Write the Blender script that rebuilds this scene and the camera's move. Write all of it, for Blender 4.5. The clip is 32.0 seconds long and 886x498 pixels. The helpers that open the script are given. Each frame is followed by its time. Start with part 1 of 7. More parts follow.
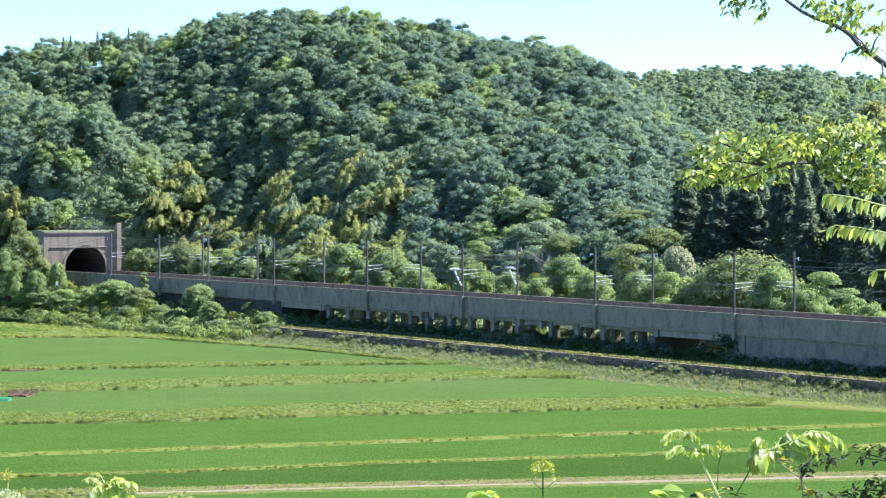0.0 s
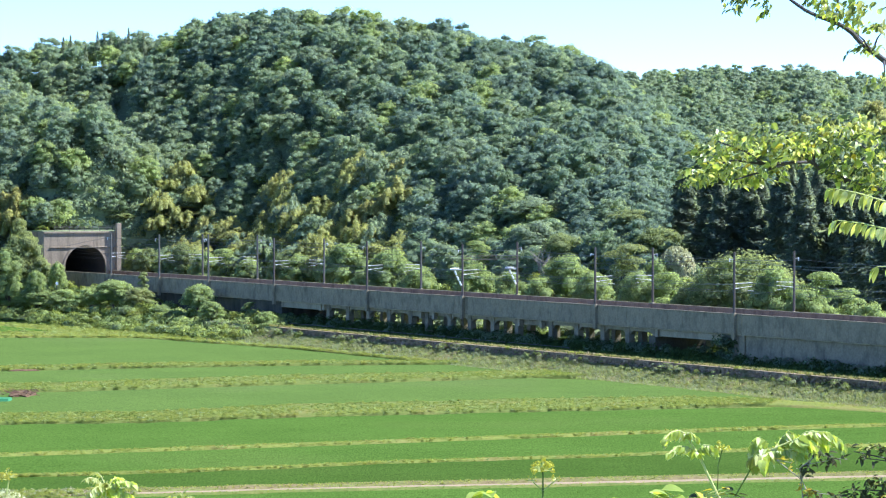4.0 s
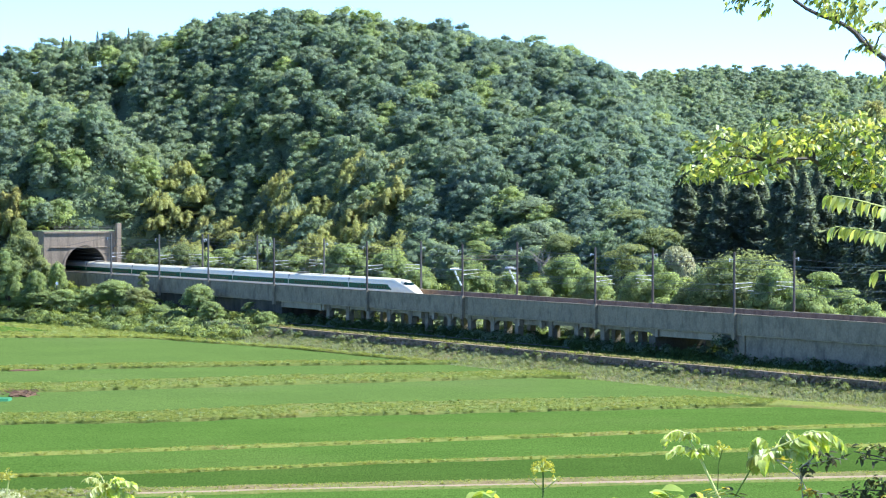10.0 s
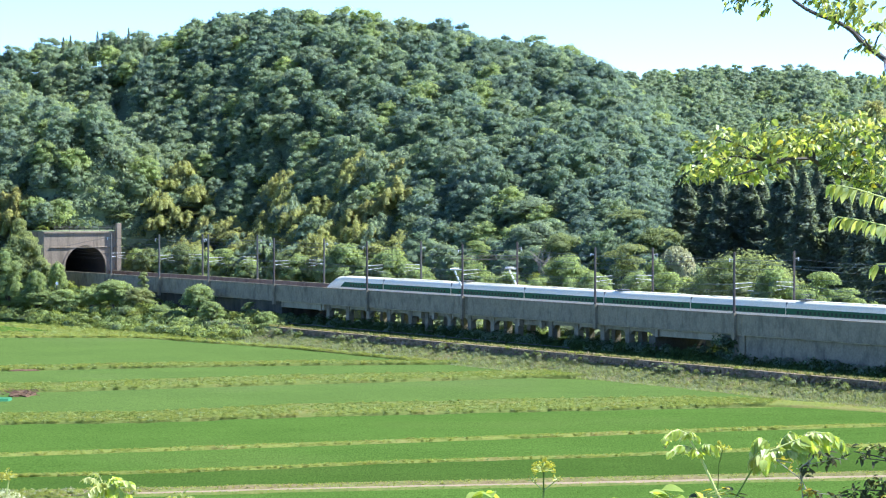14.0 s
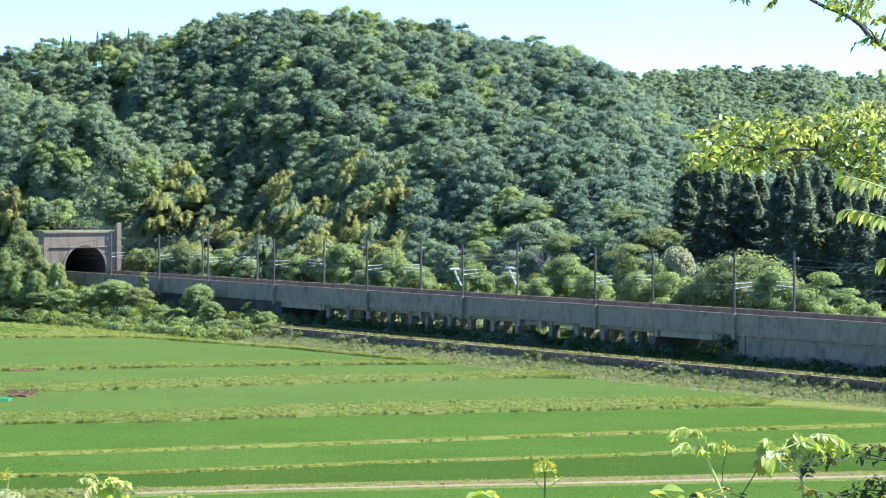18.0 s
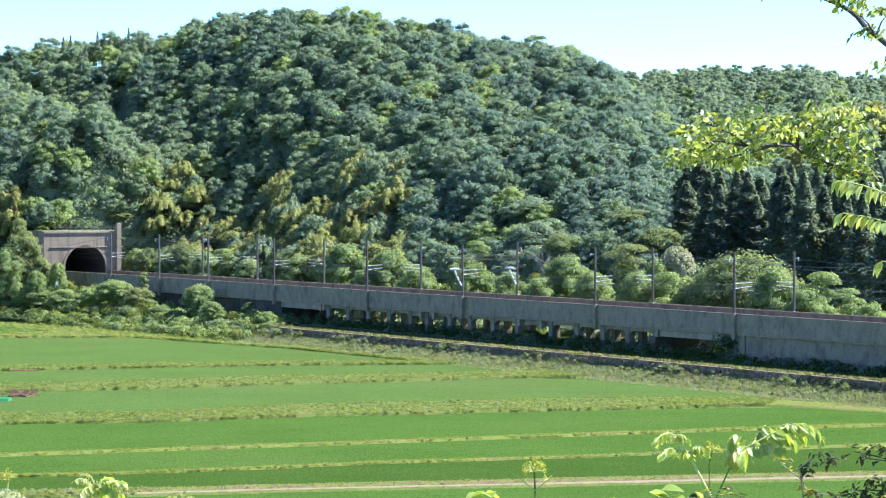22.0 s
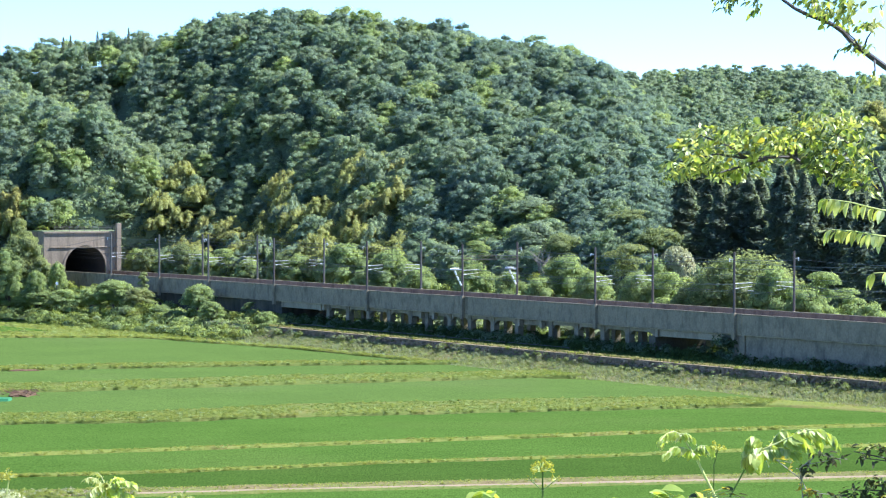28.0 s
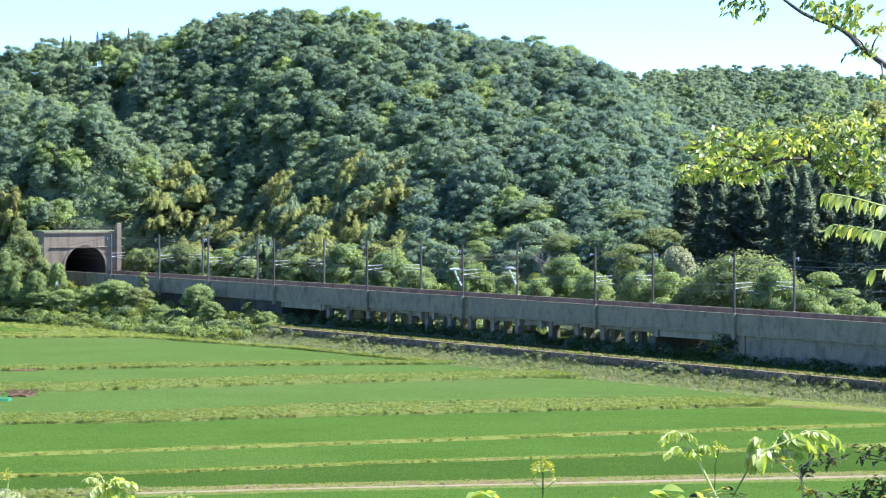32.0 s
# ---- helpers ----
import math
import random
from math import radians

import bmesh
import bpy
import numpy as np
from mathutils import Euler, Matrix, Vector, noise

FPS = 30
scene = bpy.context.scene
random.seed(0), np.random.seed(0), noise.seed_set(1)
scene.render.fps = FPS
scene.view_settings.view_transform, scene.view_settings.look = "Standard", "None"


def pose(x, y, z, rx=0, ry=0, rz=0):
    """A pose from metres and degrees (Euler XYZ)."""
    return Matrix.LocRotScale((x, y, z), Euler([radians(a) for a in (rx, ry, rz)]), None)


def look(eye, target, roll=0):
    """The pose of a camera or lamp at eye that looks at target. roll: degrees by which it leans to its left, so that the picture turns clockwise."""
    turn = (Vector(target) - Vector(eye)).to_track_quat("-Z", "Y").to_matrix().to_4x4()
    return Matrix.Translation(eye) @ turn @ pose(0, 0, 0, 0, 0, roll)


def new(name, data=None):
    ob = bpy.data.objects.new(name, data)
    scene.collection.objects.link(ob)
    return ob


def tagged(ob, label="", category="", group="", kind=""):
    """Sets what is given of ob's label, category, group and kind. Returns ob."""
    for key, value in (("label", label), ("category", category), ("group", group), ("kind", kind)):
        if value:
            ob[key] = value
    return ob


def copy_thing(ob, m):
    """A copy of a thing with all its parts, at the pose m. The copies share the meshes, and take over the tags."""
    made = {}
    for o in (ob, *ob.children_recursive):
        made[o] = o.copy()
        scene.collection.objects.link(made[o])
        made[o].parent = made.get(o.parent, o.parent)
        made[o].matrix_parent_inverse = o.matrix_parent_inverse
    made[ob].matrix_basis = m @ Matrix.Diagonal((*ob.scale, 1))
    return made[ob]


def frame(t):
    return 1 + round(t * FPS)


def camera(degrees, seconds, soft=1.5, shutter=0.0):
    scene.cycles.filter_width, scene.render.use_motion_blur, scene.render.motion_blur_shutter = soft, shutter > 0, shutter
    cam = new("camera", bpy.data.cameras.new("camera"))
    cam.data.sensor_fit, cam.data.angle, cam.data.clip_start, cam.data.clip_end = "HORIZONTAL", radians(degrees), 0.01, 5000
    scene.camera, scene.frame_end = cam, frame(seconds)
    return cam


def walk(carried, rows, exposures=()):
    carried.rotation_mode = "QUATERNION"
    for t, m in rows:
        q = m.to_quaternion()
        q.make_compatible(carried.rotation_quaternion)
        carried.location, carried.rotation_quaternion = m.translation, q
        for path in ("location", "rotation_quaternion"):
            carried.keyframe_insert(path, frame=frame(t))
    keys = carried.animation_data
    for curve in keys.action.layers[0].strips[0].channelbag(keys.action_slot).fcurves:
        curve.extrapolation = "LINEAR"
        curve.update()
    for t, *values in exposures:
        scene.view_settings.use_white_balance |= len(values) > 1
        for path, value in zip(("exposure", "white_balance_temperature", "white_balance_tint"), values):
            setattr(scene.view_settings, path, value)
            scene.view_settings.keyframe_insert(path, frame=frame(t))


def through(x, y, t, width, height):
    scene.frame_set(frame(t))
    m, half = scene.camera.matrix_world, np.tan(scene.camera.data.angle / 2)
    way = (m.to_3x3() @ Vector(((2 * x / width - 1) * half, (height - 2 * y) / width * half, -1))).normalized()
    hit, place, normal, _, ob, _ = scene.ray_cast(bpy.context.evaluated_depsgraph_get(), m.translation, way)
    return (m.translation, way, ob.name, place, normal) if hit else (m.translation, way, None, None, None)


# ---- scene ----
cam = camera(16.83, 32.0, soft=1.15)
EYE = (0.0, 0.0, 28.05)
stand = pose(*EYE, 90 - 1.246, 0, 0)
walk(cam, [(0.0, stand), (32.0, stand)], [(0.0, 1.54, 5750, 11), (32.0, 1.54, 5750, 11)])

# ---- light ----
SUN_EL, SUN_AZ = radians(47), radians(78)
world = bpy.data.worlds.new("sky")
scene.world = world
world.use_nodes = True
_n = world.node_tree.nodes
sky = _n.new("ShaderNodeTexSky")
sky.sky_type, sky.sun_disc = "NISHITA", False
sky.sun_elevation, sky.sun_rotation = SUN_EL, SUN_AZ
sky.air_density, sky.dust_density, sky.ozone_density = 0.45, 0.05, 7.0
world.node_tree.links.new(sky.outputs[0], _n["Background"].inputs[0])
_n["Background"].inputs[1].default_value = 0.145
sun_data = bpy.data.lights.new("sun", "SUN")
sun_data.energy, sun_data.angle, sun_data.color = 4.8, radians(0.5), (1.0, 0.97, 0.91)
sun = new("sun", sun_data)
to_sun = Vector((math.sin(SUN_AZ) * math.cos(SUN_EL), math.cos(SUN_AZ) * math.cos(SUN_EL), math.sin(SUN_EL)))
sun.matrix_world = look((0, 300, 400), Vector((0, 300, 400)) - to_sun)

# ---- the plan: the railway line ----
# s runs along the line to the valley, d is the distance off the train's track on the viewer's side
LX, LY = -3.8665, 551.3277
UX, UY = 0.50424, -0.86356
LINE_TURN = math.degrees(math.atan2(UY, UX))
RAIL, DECK, TOP = 6.4, 5.75, 8.4
FIELD = -2.0
MOUTH = -149.6


def on_line(s, d, z=0.0):
    """World place of a point given along and off the line."""
    return Vector((LX + s * UX - d * 0.86356, LY + s * UY - d * 0.50424, z))


def line_pose(s=0.0, d=0.0, z=0.0):
    p = on_line(s, d, z)
    return pose(p.x, p.y, p.z, 0, 0, LINE_TURN)


def sd(x, y):
    return (x - LX) * UX + (y - LY) * UY, -(x - LX) * 0.86356 - (y - LY) * 0.50424


def step(a, b, v):
    t = np.clip((v - a) / (b - a), 0.0, 1.0)
    return t * t * (3 - 2 * t)


# skylines, given across and up as slopes from the viewer; how far off the crest stands
CREST_U = (-0.30, -0.148, -0.138, -0.128, -0.110, -0.091, -0.0887, -0.074, -0.056, -0.043, -0.027, -0.0205, -0.004, 0.0064, 0.0206, 0.0315, 0.0404, 0.053, 0.069, 0.084, 0.097, 0.116, 0.148, 0.30)
CREST_E = (0.030, 0.0422, 0.0454, 0.0473, 0.0494, 0.0505, 0.0535, 0.0560, 0.0573, 0.0575, 0.0569, 0.0537, 0.0535, 0.0507, 0.0482, 0.0456, 0.0447, 0.0398, 0.0275, 0.0171, 0.0086, 0.0, -0.010, -0.012)
CREST_Y = ((-0.30, -0.11, -0.05, 0.0, 0.05, 0.10, 0.30), (825, 808, 775, 750, 715, 668, 645))
FAR_U = (-0.30, 0.0, 0.053, 0.0577, 0.0787, 0.0919, 0.1062, 0.1213, 0.1308, 0.1423, 0.20, 0.30)
FAR_E = (0.0, 0.030, 0.0380, 0.0387, 0.0392, 0.0406, 0.0390, 0.0404, 0.0379, 0.0364, 0.030, 0.02)
SPUR_U = (-0.30, 0.085, 0.100, 0.122, 0.148, 0.20, 0.30)
SPUR_E = (-0.06, 0.002, 0.0125, 0.0235, 0.029, 0.033, 0.02)
FAR_Y, SPUR_Y = 1250.0, 930.0
SLOPE = ((0.0, 0.10, 0.22, 0.40, 0.60, 0.80, 0.92, 1.0), (0.0, 0.05, 0.16, 0.38, 0.62, 0.84, 0.96, 1.0))


def hill_run(x, y, foot):
    """How far up the wooded hill a place lies (0 at its foot, 1 at its crest), its bearing and the crest's distance."""
    u = x / np.maximum(y, 60.0)
    yf = (LX * 0.86356 + LY * 0.50424 - foot) / np.maximum(0.86356 * u + 0.50424, 0.15)
    yc = np.interp(u, *CREST_Y)
    return (y - yf) / np.maximum(yc - yf, 60.0), u, yc


def ground_z(x, y):
    """Height of the land."""
    x, y = np.asarray(x, float), np.asarray(y, float)
    s, d = sd(x, y)
    wave = (np.sin(x * 0.11 + y * 0.05) + np.sin(y * 0.083 - x * 0.06 + 1.7) + np.sin(x * 0.041 + 0.6) * 1.3)
    # valley floor, verge and the ground under the viaduct
    z = np.interp(d, (-14, 8, 14.3, 16.9, 23.5), (1.5, 1.3, 0.9, -0.1, FIELD))
    left = step(-80, -150, s) * step(26, 6, d)
    z = z + 3.6 * left
    # wooded hill
    foot = -9 + 35 * step(-146, -172, s) * step(-40, -4, d) + 3 * np.sin(s * 0.06)
    fr, u, yc = hill_run(x, y, foot)
    zc = 28.05 + np.interp(u, CREST_U, CREST_E) * yc - 7.7
    gully = (np.sin(u * 118 + 0.7) + 0.8 * np.sin(u * 71 + fr * 2.2 + 2.0) + 0.6 * np.sin(u * 190 - fr * 1.4)) * 0.45
    h1 = 1.5 + (zc - 1.5) * np.interp(fr, *SLOPE) + (gully + wave * 0.7) * step(0.08, 0.4, fr) * step(1.0, 0.8, fr)
    h1 = np.where(fr > 1, zc - np.clip(0.3 * (y - yc - 16), 0, 25), h1)
    h1 = h1 + 9.5 * step(0.0, 22.0, foot - d) * step(-146, -172, s) * step(-26, -5, d)
    h2 = 28.05 + np.interp(u, FAR_U, FAR_E) * FAR_Y - 7.6 - 0.24 * np.abs(FAR_Y - y) + wave * 1.2 * step(FAR_Y, FAR_Y - 60, y)
    h3 = 28.05 + np.interp(u, SPUR_U, SPUR_E) * SPUR_Y - 7.5 - 0.26 * np.abs(SPUR_Y - y) + wave * 0.8 * step(SPUR_Y, SPUR_Y - 60, y)
    h2 = np.maximum(h2, h3)
    hill = np.maximum(h1, h2)
    z = np.where((fr > 0) & (y > 300), np.maximum(z, hill), z)
    # cutting for the tunnel mouth, earth over the bore behind it
    lane = np.abs(d - 2.15) < 8.2
    z = np.where(lane & (s > MOUTH - 4), np.minimum(z, 4.5), z)
    z = np.where(lane & (s <= MOUTH - 4) & (s > MOUTH - 60), np.maximum(z, 17.35), z)
    # the viewer's hillside
    near = np.where(y < 13, 26.4 - 0.035 * np.maximum(y, 0), 25.94 - 0.36 * (y - 13))
    near = (near - FIELD) * np.exp(-(np.maximum(np.abs(x) - 30, 0) / 60) ** 2) * step(-220, -90, y) + FIELD
    return np.where(y < 260, np.maximum(z, near), z)


def ground_at(x, y):
    return float(ground_z(x, y))


# ---- making meshes ----
def part(name, bm, material, parent=None, label="", smooth=False):
    """Links a bmesh as one object, under parent if given."""
    me = bpy.data.meshes.new(name)
    bm.normal_update()
    bm.to_mesh(me)
    bm.free()
    return part_of(name, me, material, parent, label, smooth)


def part_of(name, me, material, parent=None, label="", smooth=False):
    for m in material if isinstance(material, (list, tuple)) else [material]:
        if m and m.name not in [k.name for k in me.materials]:
            me.materials.append(m)
    if smooth:
        me.shade_smooth()
    ob = new(name, me)
    if parent:
        ob.parent = parent
    if label:
        ob["label"] = label
    return ob


def quick_mesh(name, verts, faces, slots=None, smooth=False):
    """A mesh out of arrays; faces all of one length."""
    verts, faces = np.ascontiguousarray(verts, np.float32), np.ascontiguousarray(faces, np.int32)
    n, k = faces.shape
    me = bpy.data.meshes.new(name)
    me.vertices.add(len(verts))
    me.vertices.foreach_set("co", verts.ravel())
    me.loops.add(n * k)
    me.loops.foreach_set("vertex_index", faces.ravel())
    me.polygons.add(n)
    me.polygons.foreach_set("loop_start", np.arange(0, n * k, k, dtype=np.int32))
    if slots is not None:
        me.polygons.foreach_set("material_index", np.ascontiguousarray(slots, np.int32))
    me.update(calc_edges=True)
    if smooth:
        me.shade_smooth()
    return me


def empty(name, m, label, category, group="", kind=""):
    ob = new(name)
    ob.empty_display_size = 0.5
    ob.matrix_world = m
    return tagged(ob, label, category, group, kind)


def box(bm, x0, x1, y0, y1, z0, z1, bevel=0.0):
    geo = bmesh.ops.create_cube(bm, size=1.0, matrix=Matrix.LocRotScale(((x0 + x1) / 2, (y0 + y1) / 2, (z0 + z1) / 2), None, (x1 - x0, y1 - y0, z1 - z0)))
    if bevel:
        edges = list({e for v in geo["verts"] for e in v.link_edges})
        bmesh.ops.bevel(bm, geom=edges, offset=bevel, segments=1, affect="EDGES")
    return bm


def boxed(*a, bevel=0.0):
    return box(bmesh.new(), *a, bevel=bevel)


def tube(bm, a, b, r0, r1=None, sides=8, caps=True):
    """A tapered round bar from a to b."""
    a, b = Vector(a), Vector(b)
    r1 = r0 if r1 is None else r1
    way = b - a
    m = Matrix.Translation((a + b) / 2) @ way.to_track_quat("Z", "Y").to_matrix().to_4x4()
    bmesh.ops.create_cone(bm, cap_ends=caps, segments=sides, radius1=r0, radius2=r1, depth=way.length, matrix=m)
    return bm


def limb(bm, points, radii, sides=6):
    """A bent, tapered bar through points."""
    rings = []
    pts = [Vector(p) for p in points]
    for i, p in enumerate(pts):
        way = (pts[min(i + 1, len(pts) - 1)] - pts[max(i - 1, 0)]).normalized()
        q = way.to_track_quat("Z", "Y")
        rings.append([bm.verts.new(p + q @ Vector((math.cos(2 * math.pi * k / sides) * radii[i], math.sin(2 * math.pi * k / sides) * radii[i], 0))) for k in range(sides)])
    for r, t in zip(rings, rings[1:]):
        for k in range(sides):
            bm.faces.new((r[k], r[(k + 1) % sides], t[(k + 1) % sides], t[k]))
    bm.faces.new(rings[0][::-1])
    bm.faces.new(rings[-1])
    return bm


# ---- materials ----
def mat_new(name):
    m = bpy.data.materials.new(name)
    m.use_nodes = True
    nt = m.node_tree
    return m, nt, nt.nodes["Principled BSDF"]


def node(nt, kind, **inputs):
    nd = nt.nodes.new(kind)
    for k, v in inputs.items():
        nd.inputs[k.replace("_", " ")].default_value = v
    return nd


def noise_fac(nt, scale, detail=4.0, lo=0.35, hi=0.65, stretch=None, world_space=False):
    """A noise between 0 and 1 at a real-world scale."""
    if world_space:
        src = nt.nodes.new("ShaderNodeNewGeometry").outputs["Position"]
    else:
        src = nt.nodes.new("ShaderNodeTexCoord").outputs["Object"]
    if stretch:
        mp = nt.nodes.new("ShaderNodeMapping")
        mp.inputs["Scale"].default_value = stretch
        nt.links.new(src, mp.inputs["Vector"])
        src = mp.outputs[0]
    nz = node(nt, "ShaderNodeTexNoise", Scale=scale, Detail=detail, Roughness=0.6)
    nt.links.new(src, nz.inputs["Vector"])
    mr = node(nt, "ShaderNodeMapRange", From_Min=lo, From_Max=hi)
    nt.links.new(nz.outputs["Fac"], mr.inputs["Value"])
    return mr.outputs[0]


def mixed(nt, fac, a, b, blend="MIX"):
    mx = nt.nodes.new("ShaderNodeMix")
    mx.data_type, mx.blend_type = "RGBA", blend
    for sock, v in ((mx.inputs[0], fac), (mx.inputs[6], a), (mx.inputs[7], b)):
        if hasattr(v, "is_linked"):
            nt.links.new(v, sock)
        elif isinstance(v, (int, float)):
            sock.default_value = v
        else:
            sock.default_value = (*v, 1.0)
    return mx.outputs[2]


def bumped(nt, bsdf, fac, strength, distance):
    b = node(nt, "ShaderNodeBump", Strength=strength, Distance=distance)
    nt.links.new(fac, b.inputs["Height"])
    nt.links.new(b.outputs[0], bsdf.inputs["Normal"])


def leafy(name, dark, light, patch=None, through=0.35, rough=0.75, spread=0.35, scale=0.09, gloss=0.06, grain=0.0, tuft=0.0, weave=None, glow=(1.2, 1.15, 0.72)):
    """Leaves: two greens by patches of the stand, varied from clump to clump, letting some light through."""
    m, nt, bsdf = mat_new(name)
    col = mixed(nt, noise_fac(nt, scale, 3, 0.38, 0.62, world_space=True), dark, light)
    if patch:
        col = mixed(nt, noise_fac(nt, scale * 0.35, 2, 0.55, 0.7, world_space=True), col, patch)
    if grain:
        col = mixed(nt, noise_fac(nt, 1.6, 5, 0.3, 0.7, weave, world_space=True), mixed(nt, 1.0, col, (1 - grain,) * 3, "MULTIPLY"), mixed(nt, 1.0, col, (1 + grain, 1 + grain, 1 + grain * 0.6), "MULTIPLY"))
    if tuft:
        # small bunches of leaves: raised ones coloured as lit, sunk ones darkened as shade
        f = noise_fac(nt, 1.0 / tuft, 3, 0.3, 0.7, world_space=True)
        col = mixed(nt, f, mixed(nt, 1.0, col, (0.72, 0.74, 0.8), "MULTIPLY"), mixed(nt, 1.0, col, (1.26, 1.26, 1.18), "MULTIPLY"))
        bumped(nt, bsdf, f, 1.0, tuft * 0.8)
    geo = nt.nodes.new("ShaderNodeNewGeometry")
    mr = node(nt, "ShaderNodeMapRange", To_Min=1.0 - spread, To_Max=1.0 + spread)
    nt.links.new(geo.outputs["Random Per Island"], mr.inputs["Value"])
    hsv = nt.nodes.new("ShaderNodeHueSaturation")
    nt.links.new(col, hsv.inputs["Color"])
    nt.links.new(mr.outputs[0], hsv.inputs["Value"])
    nt.links.new(hsv.outputs[0], bsdf.inputs["Base Color"])
    bsdf.inputs["Roughness"].default_value = rough
    bsdf.inputs["Specular IOR Level"].default_value = gloss
    tr = nt.nodes.new("ShaderNodeBsdfTranslucent")
    nt.links.new(mixed(nt, 1.0, hsv.outputs[0], glow, "MULTIPLY"), tr.inputs["Color"])
    mx = nt.nodes.new("ShaderNodeMixShader")
    mx.inputs[0].default_value = through
    nt.links.new(bsdf.outputs[0], mx.inputs[1])
    nt.links.new(tr.outputs[0], mx.inputs[2])
    nt.links.new(mx.outputs[0], nt.nodes["Material Output"].inputs["Surface"])
    return m


def solid(name, base, second=None, scale=1.0, rough=0.7, metal=0.0, bump=0.0, stain=None, stain_stretch=None, spec=0.5, lo=0.35, hi=0.65, stain_lo=0.5):
    """A solid surface: two tones at a coarse scale, fine grain and, if given, stains."""
    m, nt, bsdf = mat_new(name)
    col = mixed(nt, noise_fac(nt, scale, 5, lo, hi), base, second or [c * 0.8 for c in base])
    fine = noise_fac(nt, scale * 9, 3, 0.3, 0.7)
    col = mixed(nt, 0.35, col, mixed(nt, fine, [c * 0.6 for c in base], [min(1, c * 1.35) for c in base]))
    if stain:
        col = mixed(nt, noise_fac(nt, 0.7, 5, stain_lo, 0.72, stain_stretch), col, stain)
    nt.links.new(col, bsdf.inputs["Base Color"])
    bsdf.inputs["Roughness"].default_value, bsdf.inputs["Metallic"].default_value = rough, metal
    bsdf.inputs["Specular IOR Level"].default_value = spec
    if bump:
        bumped(nt, bsdf, fine, 0.6, bump)
    return m


M_GROUND = leafy("grassy_earth", (0.10, 0.13, 0.035), (0.15, 0.2, 0.045), (0.17, 0.15, 0.07), 0.0, 0.9, 0.0, 0.5, 0.0, 0.3)
M_FOREST_FLOOR = leafy("leafy_undergrowth", (0.17, 0.205, 0.12), (0.21, 0.25, 0.14), None, 0.0, 0.95, 0.0, 0.2, 0.0, 0.25)
# oak greens are greyed in their colour to imitate distant haze
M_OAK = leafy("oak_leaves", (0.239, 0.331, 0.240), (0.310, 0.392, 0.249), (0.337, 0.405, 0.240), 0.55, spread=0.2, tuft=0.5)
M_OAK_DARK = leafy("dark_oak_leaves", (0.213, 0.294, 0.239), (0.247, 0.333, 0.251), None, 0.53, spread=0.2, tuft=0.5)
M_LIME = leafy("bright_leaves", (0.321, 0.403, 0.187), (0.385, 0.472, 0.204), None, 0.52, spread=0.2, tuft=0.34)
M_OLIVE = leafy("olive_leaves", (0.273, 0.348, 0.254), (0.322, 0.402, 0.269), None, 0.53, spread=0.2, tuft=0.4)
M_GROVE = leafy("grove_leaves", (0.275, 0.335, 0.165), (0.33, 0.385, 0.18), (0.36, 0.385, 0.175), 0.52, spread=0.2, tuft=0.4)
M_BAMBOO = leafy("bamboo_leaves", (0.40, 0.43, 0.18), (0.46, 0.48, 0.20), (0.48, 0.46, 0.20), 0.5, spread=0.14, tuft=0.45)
# needles coloured paler to stand in for haze over the cedars
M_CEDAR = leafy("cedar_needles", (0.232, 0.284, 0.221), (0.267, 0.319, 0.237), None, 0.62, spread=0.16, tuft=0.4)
M_BLOSSOM = leafy("cream_blossom", (0.62, 0.60, 0.41), (0.50, 0.52, 0.32), None, 0.3, spread=0.12, tuft=0.34)
# grass green darkened in its colour to imitate the viaduct's shade
M_SHADE_GRASS = leafy("shade_painted_grass", (0.06, 0.1, 0.035), (0.08, 0.125, 0.04), None, 0.3, scale=0.5, grain=0.25)
M_WEED = leafy("weed_leaves", (0.201, 0.250, 0.069), (0.232, 0.280, 0.078), (0.263, 0.275, 0.087), 0.5, scale=0.4, spread=0.16, grain=0.16)
M_DRY = leafy("dry_grass", (0.300, 0.330, 0.085), (0.255, 0.310, 0.080), (0.320, 0.310, 0.110), 0.5, scale=0.5, spread=0.16, grain=0.16)
M_SILVER = leafy("grey_green_weeds", (0.310, 0.335, 0.225), (0.260, 0.300, 0.180), (0.34, 0.31, 0.23), 0.5, scale=0.5, spread=0.16, grain=0.16)
M_RICE = leafy("rice_leaves", (0.086, 0.157, 0.032), (0.097, 0.173, 0.036), (0.105, 0.173, 0.040), 0.4, 0.8, 0.3, 0.06, 0.0, 0.32, weave=(4.0, 0.5, 1.0))
M_RICE_FAR = leafy("young_rice_leaves", (0.114, 0.180, 0.049), (0.125, 0.195, 0.052), (0.132, 0.190, 0.060), 0.4, 0.8, 0.3, 0.06, 0.0, 0.30, weave=(4.0, 0.5, 1.0))
M_BARK = solid("bark", (0.11, 0.085, 0.06), (0.07, 0.055, 0.04), 3.0, 0.9, bump=0.02)
M_DEADWOOD = solid("bleached_wood", (0.30, 0.27, 0.23), (0.2, 0.18, 0.15), 3.0, 0.85)
M_CONCRETE = solid("weathered_concrete", (0.285, 0.245, 0.170), (0.205, 0.178, 0.126), 0.35, 0.88, bump=0.01, stain=(0.13, 0.115, 0.085), stain_stretch=(0.9, 0.9, 0.5), spec=0.1, stain_lo=0.5)
M_BEAM = solid("pale_concrete", (0.37, 0.32, 0.225), (0.29, 0.255, 0.18), 0.4, 0.88, bump=0.01, stain=(0.16, 0.14, 0.1), stain_stretch=(0.6, 0.6, 0.2), spec=0.1)
